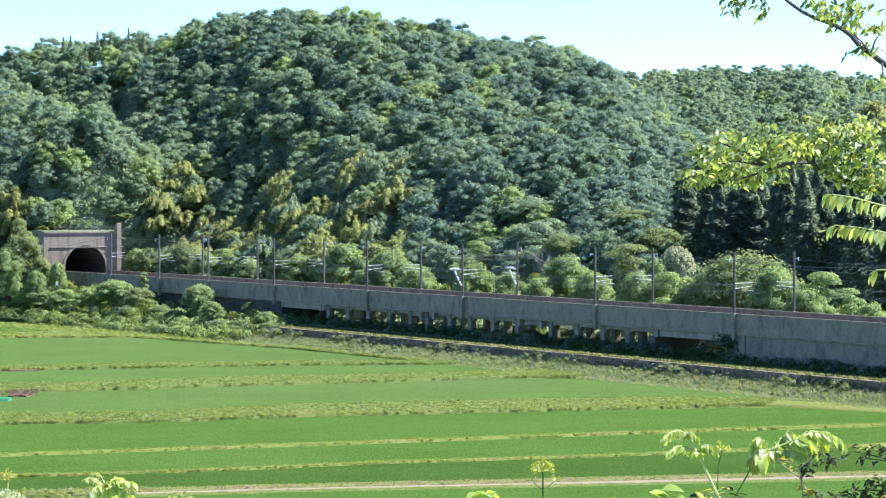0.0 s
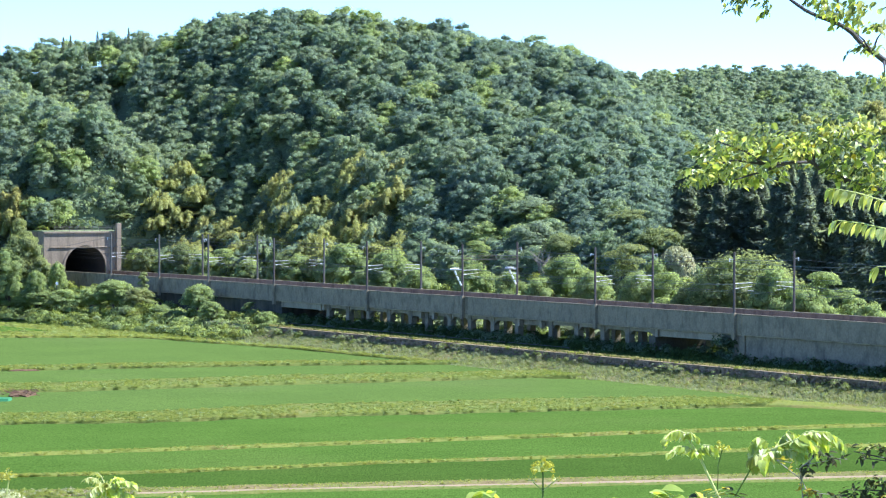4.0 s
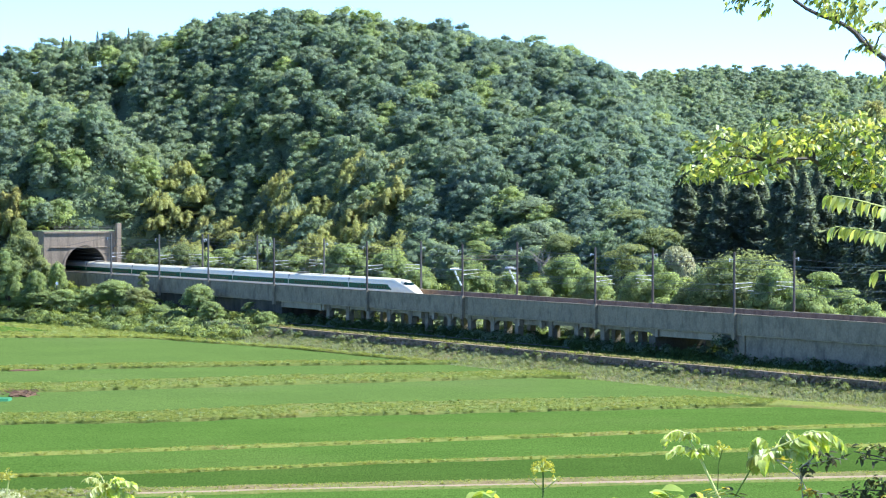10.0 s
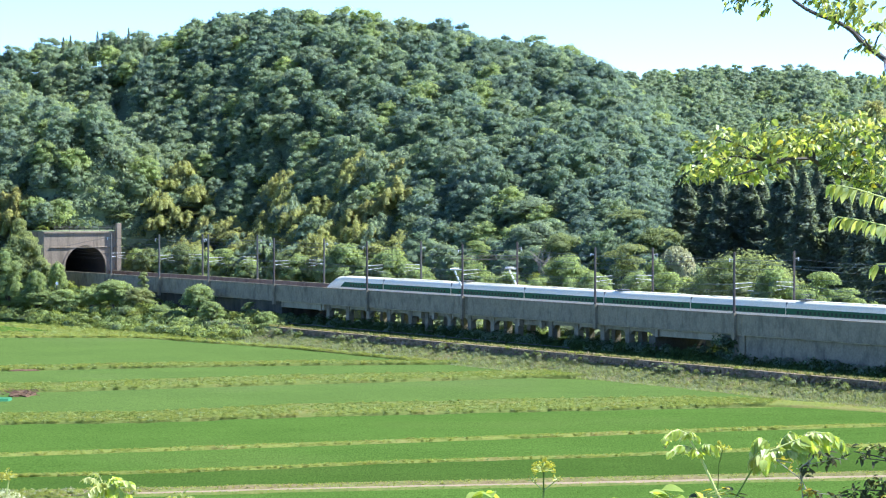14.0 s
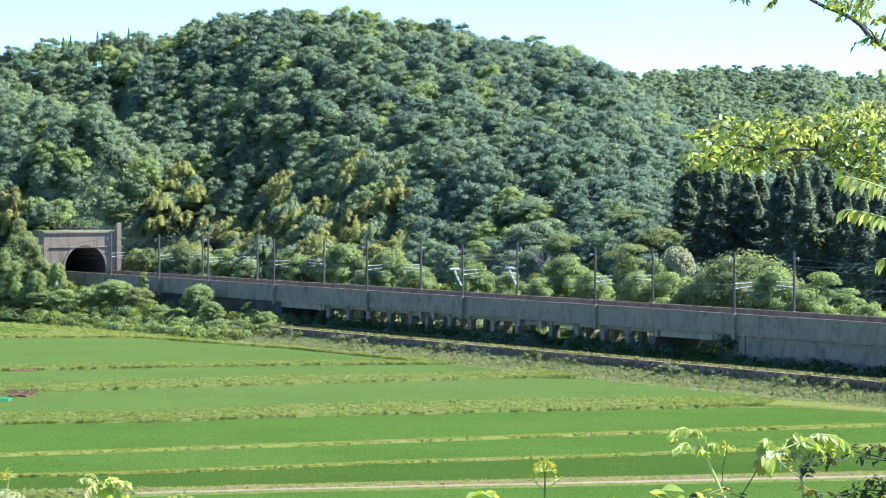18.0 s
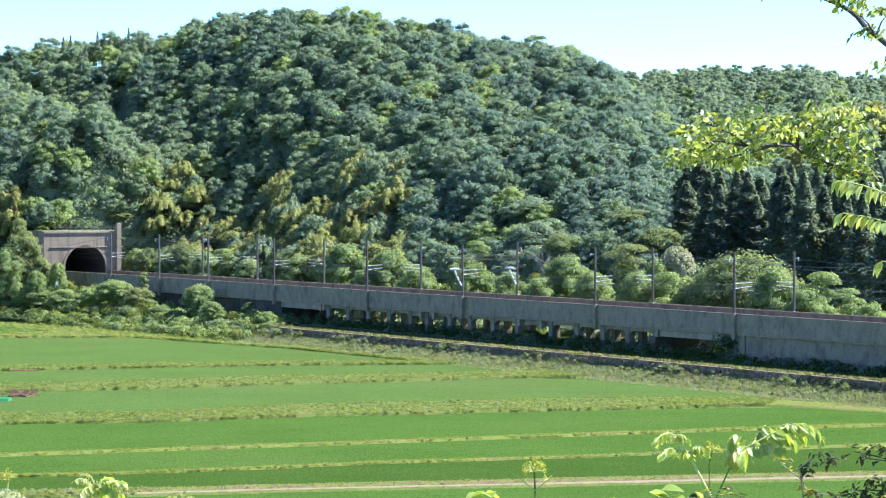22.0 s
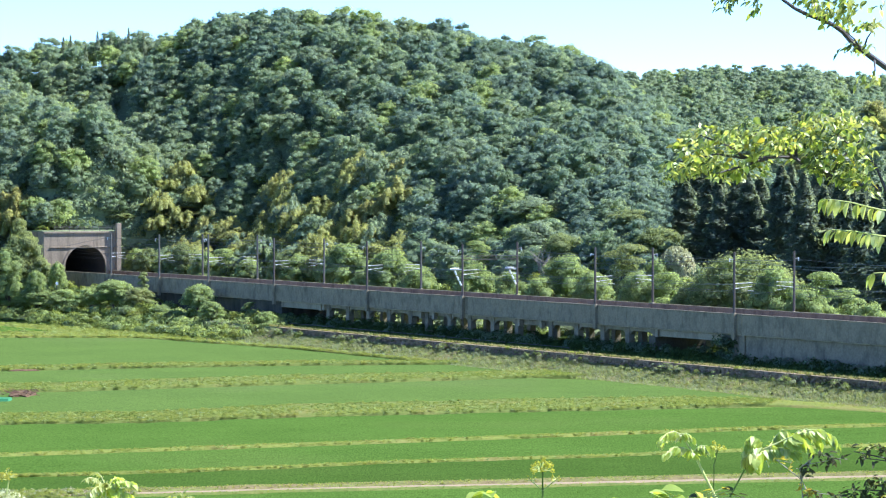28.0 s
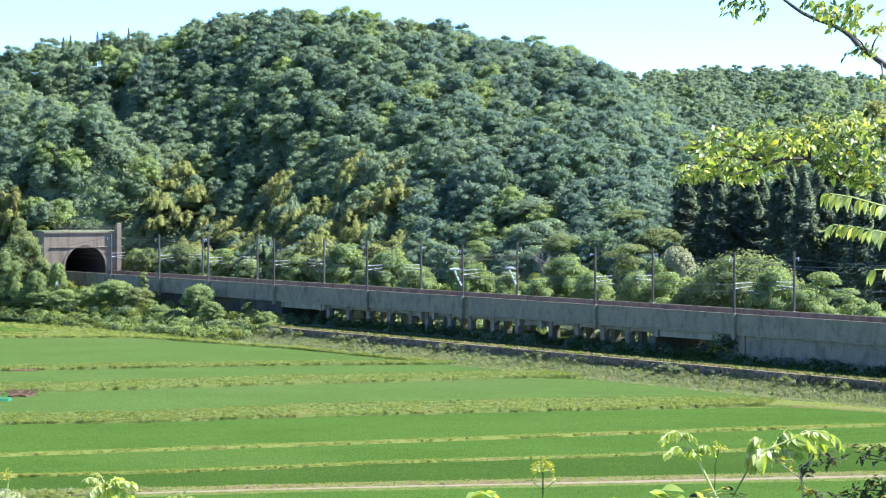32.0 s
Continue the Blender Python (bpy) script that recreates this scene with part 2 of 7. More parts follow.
M_RUST_WALL = solid("brown_stained_concrete", (0.25, 0.18, 0.135), (0.18, 0.125, 0.095), 0.5, 0.9, stain=(0.11, 0.08, 0.062), stain_stretch=(1, 1, 0.2), spec=0.1)
# stained concrete, its base darkened to imitate shade under the deck
M_SHADE_CONCRETE = solid("shade_darkened_concrete", (0.13, 0.12, 0.09), (0.09, 0.085, 0.065), 0.35, 0.9, bump=0.01, stain=(0.05, 0.05, 0.038), stain_stretch=(0.9, 0.9, 0.3), spec=0.1, stain_lo=0.42)
M_PORTAL = solid("old_portal_concrete", (0.34, 0.275, 0.205), (0.27, 0.22, 0.165), 0.25, 0.88, bump=0.01, stain=(0.16, 0.13, 0.10), stain_stretch=(0.8, 0.8, 0.1), spec=0.1)
M_SOOT = solid("sooty_lining", (0.07, 0.065, 0.06), (0.05, 0.047, 0.045), 0.3, 0.9)
M_STEEL = solid("galvanised_steel", (0.6, 0.6, 0.57), (0.5, 0.5, 0.48), 2.0, 0.5, 0.2)
M_POLE = solid("weathered_pole", (0.12, 0.1, 0.09), (0.085, 0.07, 0.062), 1.2, 0.75, 0.0, spec=0.2)
M_POLE_PALE = solid("grey_pole", (0.14, 0.133, 0.118), (0.105, 0.1, 0.09), 1.2, 0.75, 0.0, spec=0.2)
M_WIRE = solid("overhead_wire", (0.2, 0.2, 0.19), None, 2.0, 0.5, 0.5)
M_PORCELAIN = solid("white_insulator", (0.85, 0.86, 0.86), (0.78, 0.79, 0.8), 2.0, 0.25)
M_WHITE = solid("train_ivory", (0.88, 0.785, 0.56), (0.84, 0.75, 0.535), 0.6, 0.35, stain=(0.7, 0.68, 0.6), stain_stretch=(0.1, 1, 1), spec=0.35)
M_GREEN = solid("train_green", (0.015, 0.085, 0.036), (0.018, 0.1, 0.042), 0.6, 0.55, spec=0.1)
M_GLASS = solid("train_window", (0.012, 0.03, 0.028), (0.01, 0.025, 0.022), 1.0, 0.12, spec=0.3)
M_UNDER = solid("underfloor_grey", (0.09, 0.09, 0.09), None, 1.0, 0.7)
M_RAIL = solid("rail_steel", (0.25, 0.2, 0.17), None, 2.0, 0.4, 0.8)
M_ROAD = solid("farm_road", (0.28, 0.215, 0.13), (0.225, 0.175, 0.11), 0.5, 0.95, stain=(0.2, 0.175, 0.11), stain_stretch=(1, 0.5, 1), spec=0.1)
M_DIRT = leafy("dry_bare_verge", (0.145, 0.13, 0.06), (0.15, 0.16, 0.06), (0.17, 0.135, 0.075), 0.0, 0.95, 0.0, 0.5, 0.0, 0.3)
M_STONE = solid("dark_wall_stone", (0.235, 0.17, 0.12), (0.13, 0.098, 0.074), 1.0, 0.95, bump=0.05, stain=(0.12, 0.12, 0.06), spec=0.1)
M_STRAW = leafy("straw", (0.3, 0.28, 0.15), (0.26, 0.255, 0.13), (0.33, 0.29, 0.18), 0.5, scale=0.5, spread=0.16, grain=0.16)
_nt = M_STONE.node_tree
_info = _nt.nodes.new("ShaderNodeObjectInfo")
_geo = _nt.nodes.new("ShaderNodeNewGeometry")
_sum = node(_nt, "ShaderNodeMath")
_nt.links.new(_info.outputs["Random"], _sum.inputs[0])
_nt.links.new(_geo.outputs["Random Per Island"], _sum.inputs[1])
_rng = node(_nt, "ShaderNodeMapRange", From_Max=2.0, To_Min=0.35, To_Max=1.9)
_nt.links.new(_sum.outputs[0], _rng.inputs["Value"])
_hsv = _nt.nodes.new("ShaderNodeHueSaturation")
_base = _nt.nodes["Principled BSDF"].inputs["Base Color"]
_nt.links.new(_base.links[0].from_socket, _hsv.inputs["Color"])
_nt.links.new(_rng.outputs[0], _hsv.inputs["Value"])
_nt.links.new(_hsv.outputs[0], _base)
M_SOIL = solid("red_soil", (0.16, 0.1, 0.06), (0.11, 0.072, 0.045), 0.8, 0.95, bump=0.03, spec=0.05)
M_TWIG = solid("cut_twigs", (0.22, 0.13, 0.09), (0.15, 0.09, 0.065), 3.0, 0.9, spec=0.1)
M_TARP = solid("teal_tarp", (0.045, 0.19, 0.08), (0.04, 0.15, 0.065), 0.8, 0.7, spec=0.1)

# ---- the land ----
def build_ground():
    xs = np.unique(np.concatenate([np.linspace(-3200, -300, 16), np.linspace(-300, -175, 14), np.arange(-175, 176, 2.5), np.linspace(178, 300, 14), np.linspace(300, 3200, 16)]))
    ys = np.unique(np.concatenate([np.linspace(-2500, -250, 10), np.linspace(-250, -20, 16), np.linspace(-15, 40, 24), np.linspace(50, 270, 24), np.arange(275, 730, 2.5), np.arange(732, 960, 5.0), np.arange(962, 1360, 8.0), np.linspace(1380, 4500, 22)]))
    gx, gy = np.meshgrid(xs, ys)
    gz = ground_z(gx, gy)
    nx, ny = len(xs), len(ys)
    v = np.stack([gx.ravel(), gy.ravel(), gz.ravel()], 1)
    i = (np.arange(ny - 1)[:, None] * nx + np.arange(nx - 1)[None, :]).ravel()
    f = np.stack([i, i + 1, i + nx + 1, i + nx], 1)
    c = v[f].mean(1)
    s, d = sd(c[:, 0], c[:, 1])
    # the sheer step behind the portal stands open, inside the portal's block
    drop = np.ptp(v[f][:, :, 2], axis=1)
    keep = ~((np.abs(d - 2.15) < 7.6) & (np.abs(s - MOUTH + 4) < 5) & (drop > 2.5) & (v[f][:, :, 2].min(1) < 12))
    wood = ((d < -9) | ((s < MOUTH) & (d < 27))) & (c[:, 1] > 400)
    me = quick_mesh("ground", v, f[keep], wood[keep].astype(int), True)
    ob = part_of("ground", me, [M_GROUND, M_FOREST_FLOOR])
    tagged(ob, "grassy valley floor rising into a wooded hill", "ground", kind="structure")


def band(name, lower, upper, height, material, label, category, rng, tuft=None, density=0.0, blade=(0.12, 0.5), cell=2.2, base=FIELD, kind="structure", wobble=0.12, rim=0.7):
    """A strip of land between two lines across the valley, standing a little proud, with tufts growing on it."""
    x0 = max(lower[0][0], upper[0][0]) if name == "x" else min(lower[0][0], upper[0][0])
    x1 = max(lower[-1][0], upper[-1][0])
    n = max(4, int((x1 - x0) / cell))
    lx, ly = zip(*lower)
    ux, uy = zip(*upper)
    t = np.linspace(0, 1, n + 1)
    ax = np.interp(t, np.linspace(0, 1, len(lx)), lx)
    ay = np.interp(ax, lx, ly)
    bx = np.interp(t, np.linspace(0, 1, len(ux)), ux)
    by = np.interp(bx, ux, uy)
    depth = float(np.max(by - ay))
    lip = min(0.4, rim / depth)
    w = np.unique(np.concatenate([[0, lip * 0.5, lip], np.linspace(lip, 1 - lip, max(1, int(depth / cell)) + 1), [1 - lip, 1 - lip * 0.5, 1]]))[:, None]
    m = len(w) - 1
    gx, gy = ax * (1 - w) + bx * w, ay * (1 - w) + by * w
    edge = np.minimum(np.minimum(w, 1 - w) / lip, 1.0)
    gz = base + 0.01 + height * edge + rng.normal(0, wobble * 0.25, gx.shape) * edge
    v = np.stack([gx.ravel(), gy.ravel(), gz.ravel()], 1)
    k = n + 1
    i = (np.arange(m)[:, None] * k + np.arange(n)[None, :]).ravel()
    f = np.stack([i, i + 1, i + k + 1, i + k], 1)
    ob = part_of(name, quick_mesh(name, v, f, None, True), material)
    tagged(ob, label, category, kind=kind)
    if tuft:
        count = int((x1 - x0) * float(np.mean(by - ay)) * density)
        inset = 0.02
        a, b = rng.random(count), rng.uniform(inset, 1 - inset, count)
        px = np.interp(a, t, ax) * (1 - b) + np.interp(a, t, bx) * b
        py = np.interp(a, t, ay) * (1 - b) + np.interp(a, t, by) * b
        rise = np.minimum(np.minimum(b, 1 - b) / lip, 1.0)
        return np.stack([px, py, base + height * rise - 0.03], 1)
    return ob


def tufts(name, places, blade, mats, rng, label, category, lean=0.5, blades=3, weights=None):
    """Many small plants, each of a few pointed leaves."""
    n = len(places)
    base = np.repeat(places, blades, 0)
    k = len(base)
    ang = rng.random(k) * 2 * math.pi
    h = blade[1] * rng.uniform(0.6, 1.3, k)
    w = blade[0] * rng.uniform(0.6, 1.3, k)
    dx, dy = np.cos(ang), np.sin(ang)
    out = lean * h * rng.uniform(0.2, 1.0, k)
    side = np.stack([-dy * w, dx * w, np.zeros(k)], 1)
    mid = base + np.stack([dx * out * 0.4, dy * out * 0.4, h * 0.6], 1)
    tip = base + np.stack([dx * out, dy * out, h], 1)
    v = np.stack([base - side * 0.4, mid - side, tip, mid + side], 1).reshape(-1, 3)
    f = np.arange(k * 4).reshape(-1, 4)
    slots = np.repeat(rng.choice(len(mats), n, p=weights), blades)
    ob = part_of(name, quick_mesh(name, v, f, slots), mats)
    return tagged(ob, label, category, kind="stuff")


def clumps(name, places, radius, per, size, mats, rng, label, category, flat=0.7, weights=None):
    """Low bushes: rounded heaps of small leaf sprays."""
    vs, ways, slots = [], [], []
    per = int(per * 1.05)
    for p in places:
        r = radius * rng.uniform(0.6, 1.4)
        q = rng.normal(size=(per, 3))
        q[:, 2] = np.abs(q[:, 2])
        q /= np.linalg.norm(q, axis=1)[:, None]
        c = np.asarray(p) + q * r * rng.uniform(0.75, 1.08, (per, 1)) * (1, 1, flat)
        vs.append(sprays(c, q, size * 0.95, rng))
        ways.append(spray_ways(q, rng))
        slots.append(np.full(per, rng.choice(len(mats), p=weights)))
    v = np.concatenate(vs).reshape(-1, 3)
    me = quick_mesh(name, v, np.arange(len(v)).reshape(-1, 3), np.concatenate(slots))
    soft_normals(me, np.concatenate(ways))
    ob = part_of(name, me, mats)
    return tagged(ob, label, category, kind="stuff")


def sprays(centres, out, size, rng, hang=0.0, flat=0.35):
    """Small leaf sprays at centres, tilted loosely outwards: (n, 3, 3). hang draws them long and drooping."""
    n = len(centres)
    nrm = out * 0.8 + rng.normal(size=(n, 3)) * 0.55 + (0, 0, flat)
    nrm /= np.linalg.norm(nrm, axis=1)[:, None]
    a = np.cross(nrm, rng.normal(size=(n, 3)))
    if hang:
        a = out * (0.8, 0.8, 0) + (0, 0, -0.7) + rng.normal(size=(n, 3)) * 0.3
        a -= nrm * np.sum(a * nrm, 1)[:, None]
    a /= np.linalg.norm(a, axis=1)[:, None] + 1e-6
    b = np.cross(nrm, a)
    ra = size * rng.uniform(0.6, 1.3, (n, 1)) * (1 + hang)
    rb = size * rng.uniform(0.5, 0.95, (n, 1)) * (1 - 0.5 * hang)
    c = np.asarray(centres)
    return np.stack([c - a * ra * 0.7 - b * rb, c + a * ra, c - a * ra * 0.6 + b * rb], 1)


def soft_normals(me, ways):
    """Shades leaf sprays by the crown's rounded outline; ways: one for each vertex."""
    w = np.asarray(ways, np.float32)
    w = w / (np.linalg.norm(w, axis=1)[:, None] + 1e-6)
    me.shade_smooth()
    at = me.attributes.new("custom_normal", "FLOAT_VECTOR", "POINT")
    at.data.foreach_set("vector", np.ascontiguousarray(w, np.float32).ravel())


def spray_ways(out, rng, loose=0.3, rise=0.3):
    """Normals for the three corners of each spray, mostly the crown's own."""
    n = len(out)
    base = out + rng.normal(size=(n, 3)) * loose + (0, 0, rise)
    return np.repeat(base, 3, 0)


ROAD_LO = ((-60, 280), (-42, 283.2), (-14, 291), (15, 297), (45, 303.2), (70, 308))
ROAD_UP = ((-60, 283), (-43, 286.0), (-14, 293.5), (15, 300), (46, 307), (70, 312))
LINE_2 = ((-62, 302.5), (-45, 304.9), (-36, 306.7), (-22, 312.1), (-5, 320.3), (16, 326.8), (51, 342.3), (70, 350))
LINE_3 = ((-66, 321), (-48.5, 328.2), (-17, 340.8), (8, 351.3), (35, 362.5), (55, 369.3), (76, 376))
BANK_LO = ((-72, 369), (-55, 371), (-37.6, 373.6), (-19, 382.6), (9, 391), (31, 396.9), (44, 404))
BANK_UP = ((-74, 384), (-57, 386.3), (-39, 389.1), (-20, 401.9), (9, 411.2), (33, 416.6), (46, 411))
LINE_5L = ((-78, 426), (-55.4, 428.9), (-22, 444.5), (15, 459.9), (30, 463))
LINE_5U = ((-80, 441), (-57.4, 444.5), (-23, 462.6), (15.8, 474), (20, 470))
LINE_6L = ((-86, 471), (-70, 476.4), (-50.6, 483.6), (-24, 491.1), (4, 494.2))
LINE_6U = ((-88, 480), (-72, 485.1), (-51.5, 492.6), (-24.6, 498.8), (3, 500))
EDGE = ((-104, 580), (-86, 580.6), (-59, 580), (-26.6, 540), (-2.3, 500))
EDGE_UP = ((-110, 640), (-95.7, 641), (-76, 632), (-43, 592), (-24, 560))


def shifted(line, dy):
    return tuple((x, y + dy) for x, y in line)


def build_fields():
    rng = np.random.default_rng(5)
    rice_near, rice_far, weeds, dry = [], [], [], []
    near = dict(material=M_RICE, category="rice field", rng=rng, kind="stuff", tuft=True, wobble=0.1)
    label = "flooded paddy full of bright green young rice"
    rice_near.append(band("rice_paddy", ((-50, 262), (60, 284)), shifted(ROAD_LO[1:5], -1.2), 0.22, label=label, density=1.8, **near))
    rice_near.append(band("rice_paddy", shifted(ROAD_UP, 3.6), shifted(LINE_2, -0.95), 0.22, label=label, density=2.6, **near))
    rice_near.append(band("rice_paddy", shifted(LINE_2, 0.95), shifted(LINE_3, -1.35), 0.22, label=label, density=2.6, **near))
    rice_near.append(band("rice_paddy", shifted(LINE_3, 1.35), ((-72, 368.7), (-55, 370.7), (-37.6, 373.3), (-19, 382.3), (9, 390.7), (31, 396.6), (46, 400), (60, 388), (78, 378)), 0.22, label=label, density=1.8, **near))
    near["material"] = M_RICE_FAR
    label = "flooded paddy of pale green young rice"
    rice_far.append(band("rice_paddy", shifted(BANK_UP[:5], 0.3), ((-78, 425.7), (-55.4, 428.6), (-22, 444.2), (15, 459.6), (25, 455), (38, 434), (45, 416)), 0.22, label=label, density=1.4, **near))
    rice_far.append(band("rice_paddy", shifted(LINE_5U, 0.3), shifted(LINE_6L, -0.2), 0.22, label=label, density=1.0, **near))
    rice_far.append(band("rice_paddy", shifted(LINE_6U, 0.2), shifted(EDGE, -0.3), 0.22, label=label, density=1.0, **near))
    tufts("rice_plants", np.concatenate(rice_near), (0.035, 0.07), [M_RICE], rng, "dense bright green rice plants in the paddies", "rice", 2.4, 2)
    tufts("rice_plants", np.concatenate(rice_far), (0.05, 0.07), [M_RICE_FAR], rng, "dense pale green young rice plants", "rice", 2.4, 2)
    road = band("road", shifted(ROAD_LO, 0.9), ROAD_UP, 0.22, M_ROAD, "pale gravel farm road between the paddies", "road", rng, wobble=0.05)
    ridge = dict(material=M_WEED, label="low grassy ridge between two paddies", category="bank", rng=rng, tuft=True)
    dry.append(band("bank", shifted(ROAD_UP, 0.0), shifted(ROAD_UP, 3.9), 0.3, density=5.0, **{**ridge, "material": M_DIRT, "label": "strip of bare brown earth and dry grass beside the road"}))
    dry.append(band("bank", shifted(ROAD_LO, -1.5), shifted(ROAD_LO, 1.0), 0.25, density=2.5, **ridge))
    ridge["material"] = M_DRY
    dry.append(band("bank", shifted(LINE_2, -0.9), shifted(LINE_2, 0.9), 0.4, density=8.0, **ridge))
    dry.append(band("bank", shifted(LINE_3, -1.3), shifted(LINE_3, 1.3), 0.45, density=8.0, **ridge))
    dry.append(band("bank", shifted(EDGE, -1.5), shifted(EDGE, 1.2), 0.45, density=3, **{**ridge, "label": "pale grassy ridge along the field edge"}))
    ridge.update(material=M_WEED, label="broad weedy bank between terraced paddies")
    weeds.append(band("bank", BANK_LO, BANK_UP, 0.5, density=4, **ridge))
    weeds.append(band("bank", LINE_5L, LINE_5U, 0.6, density=4, **ridge))
    weeds.append(band("bank", LINE_6L, LINE_6U, 0.6, density=4, **ridge))
    dry.append(band("path", ((43, 404), (58.5, 390), (72, 378)), ((46, 413), (60, 400), (73, 390)), 0.3, density=1.2, **{**ridge, "material": M_DRY, "label": "worn pale grass path along the field"}))
    dry.append(band("bank", shifted(EDGE, 1.2), EDGE_UP, 0.25, density=2.5, **{**ridge, "material": M_WEED, "label": "strip of mown pale grass along the field edge"}))
    tufts("bank_weeds", np.concatenate(weeds), (0.06, 0.15), [M_WEED, M_RICE_FAR, M_DRY], rng, "mixed green weeds on the field banks", "weeds", 1.8, 3, (0.55, 0.4, 0.05))
    tufts("ridge_grass", np.concatenate(dry), (0.05, 0.14), [M_DRY, M_WEED], rng, "pale dry grass on the paddy ridges", "grass", 1.6, 3, (0.75, 0.25))
    # lumpy growth along the banks, thickest at their front edge
    def heaps(line_a, line_b, count, radius, mats, weights, up, name, label, front=1.0):
        t = rng.random(count)
        w = rng.random(count) ** front
        xa = np.interp(t, np.linspace(0, 1, len(line_a)), [q[0] for q in line_a])
        xb = np.interp(t, np.linspace(0, 1, len(line_b)), [q[0] for q in line_b])
        ya, yb = np.interp(xa, *zip(*line_a)), np.interp(xb, *zip(*line_b))
        keep = np.sin(xa * 0.31 + up * 9) + np.sin(xa * 0.83) + rng.normal(0, 0.9, count) > -1.3
        pts = np.stack([xa * (1 - w) + xb * w, ya * (1 - w) + yb * w, np.full(count, FIELD + up)], 1)[keep]
        clumps(name, pts, radius, 46, radius * 0.2, mats, rng, label, "weeds", 0.75, weights)

    green = [M_WEED, M_DRY, M_LIME]
    heaps(BANK_LO, BANK_UP, 2600, 0.36, green, (0.62, 0.26, 0.12), 0.42, "bank_weeds", "lumpy yellow-green weeds on the broad bank", 1.5)
    heaps(LINE_5L, LINE_5U, 2000, 0.36, green, (0.6, 0.25, 0.15), 0.5, "bank_weeds", "lumpy green weeds on a field bank", 1.6)
    heaps(LINE_6L, LINE_6U, 1500, 0.36, green, (0.6, 0.28, 0.12), 0.5, "bank_weeds", "lumpy green weeds on a field bank", 1.4)
    heaps(shifted(LINE_2, -0.8), shifted(LINE_2, 0.8), 1100, 0.26, green, (0.1, 0.85, 0.05), 0.28, "ridge_weeds", "bright yellow-green grass along a paddy ridge")
    heaps(shifted(LINE_3, -1.1), shifted(LINE_3, 1.1), 1200, 0.3, green, (0.15, 0.8, 0.05), 0.3, "ridge_weeds", "bright yellow-green grass along a paddy ridge")
    heaps(shifted(EDGE, -1.2), shifted(EDGE, 1.0), 700, 0.5, green, (0.2, 0.7, 0.1), 0.4, "ridge_weeds", "bright grass along the field edge")
    heaps(shifted(EDGE, 1.2), EDGE_UP, 900, 0.6, green, (0.4, 0.4, 0.2), 0.15, "edge_weeds", "rough grass between the field and the bushes")
    band("rice_paddy", ((-104, 600), (-90, 603), (-80, 606)), ((-110, 634), (-95, 628), (-84, 612)), 0.42, M_RICE, "small dark green paddy above the field edge", "rice field", rng, kind="stuff", wobble=0.1)
    # darker weed clumps on the broad bank
    spots = [(-49, 377), (-44, 378), (-38, 377.5), (-34, 384), (-31, 385), (-25, 388), (-24, 387), (-52, 376), (29, 403), (25, 405), (-4, 349), (-1.5, 498), (-20, 494)]
    for x, y in spots:
        ob = clumps("weed_clump", [(0, 0, 0), (0.5, 0.2, -0.1)], 0.55, 60, 0.16, [M_OAK, M_WEED], rng, "dark green leafy weed clump on the bank", "weed")
        ob.location = (x, y, FIELD + 0.2)
        ob["kind"] = ""
    n = 260
    x = rng.uniform(-45, -29.5, n)
    y = np.interp(x, [-60, -42, -14], [280, 283.2, 291]) + rng.uniform(-1.0, 5.5, n)
    clumps("roadside_weeds", np.stack([x, y, np.full(n, FIELD + 0.25)], 1), 0.4, 40, 0.09, [M_WEED, M_SILVER, M_DRY], rng, "grey-green weeds growing over the road's end", "weeds", 0.8, (0.5, 0.3, 0.2))
    # weedy slope below the stone wall
    n = 26000
    s, d = rng.uniform(-40, 190, n), 17.75 + rng.random(n) ** 1.3 * 7.5
    p = on_line(0, 0)
    x, y = LX + s * UX - d * 0.86356, LY + s * UY - d * 0.50424
    places = np.stack([x, y, ground_z(x, y) - 0.03], 1)
    tufts("slope_weeds", places, (0.05, 0.5), [M_SILVER, M_WEED, M_STRAW, M_LIME], rng, "tall grey-green weeds on the slope below the wall", "weeds", 1.7, 3, (0.6, 0.16, 0.12, 0.12))
    n = 1700
    s, d = rng.uniform(-40, 190, n), 17.9 + rng.random(n) ** 2 * 5
    x, y = LX + s * UX - d * 0.86356, LY + s * UY - d * 0.50424
    clumps("slope_bushes", np.stack([x, y, ground_z(x, y)], 1), 0.48, 50, 0.11, [M_SILVER, M_WEED, M_OLIVE], rng, "grey-green bushy weeds below the wall", "weeds", 0.9, (0.6, 0.25, 0.15))
    n = 520
    s, d = rng.uniform(-40, 190, n), rng.uniform(17.9, 19.6, n)
    x, y = LX + s * UX - d * 0.86356, LY + s * UY - d * 0.50424
    tall = np.clip(0.25 + 0.5 * np.sin(s * 0.19) + 0.4 * np.sin(s * 0.47 + 1.0) + rng.normal(0, 0.3, n), 0.0, 1.0)
    clumps("wall_foot_weeds", np.stack([x, y, ground_z(x, y) + tall], 1), 0.5, 55, 0.1, [M_SILVER, M_WEED, M_LIME], rng, "grey-green weeds growing up the stone wall", "weeds", 1.0, (0.6, 0.25, 0.15))
    n = 70
    s, d = rng.uniform(-30, 190, n), rng.uniform(16.6, 17.5, n)
    x, y = LX + s * UX - d * 0.86356, LY + s * UY - d * 0.50424
    clumps("wall_bushes", np.stack([x, y, np.full(n, 0.95)], 1), 0.55, 50, 0.15, [M_STRAW, M_DRY], rng, "dry yellowish bushes on top of the wall", "weeds", 0.9)
    n = 420
    s, d = rng.uniform(-20, 190, n), rng.uniform(17.62, 17.95, n)
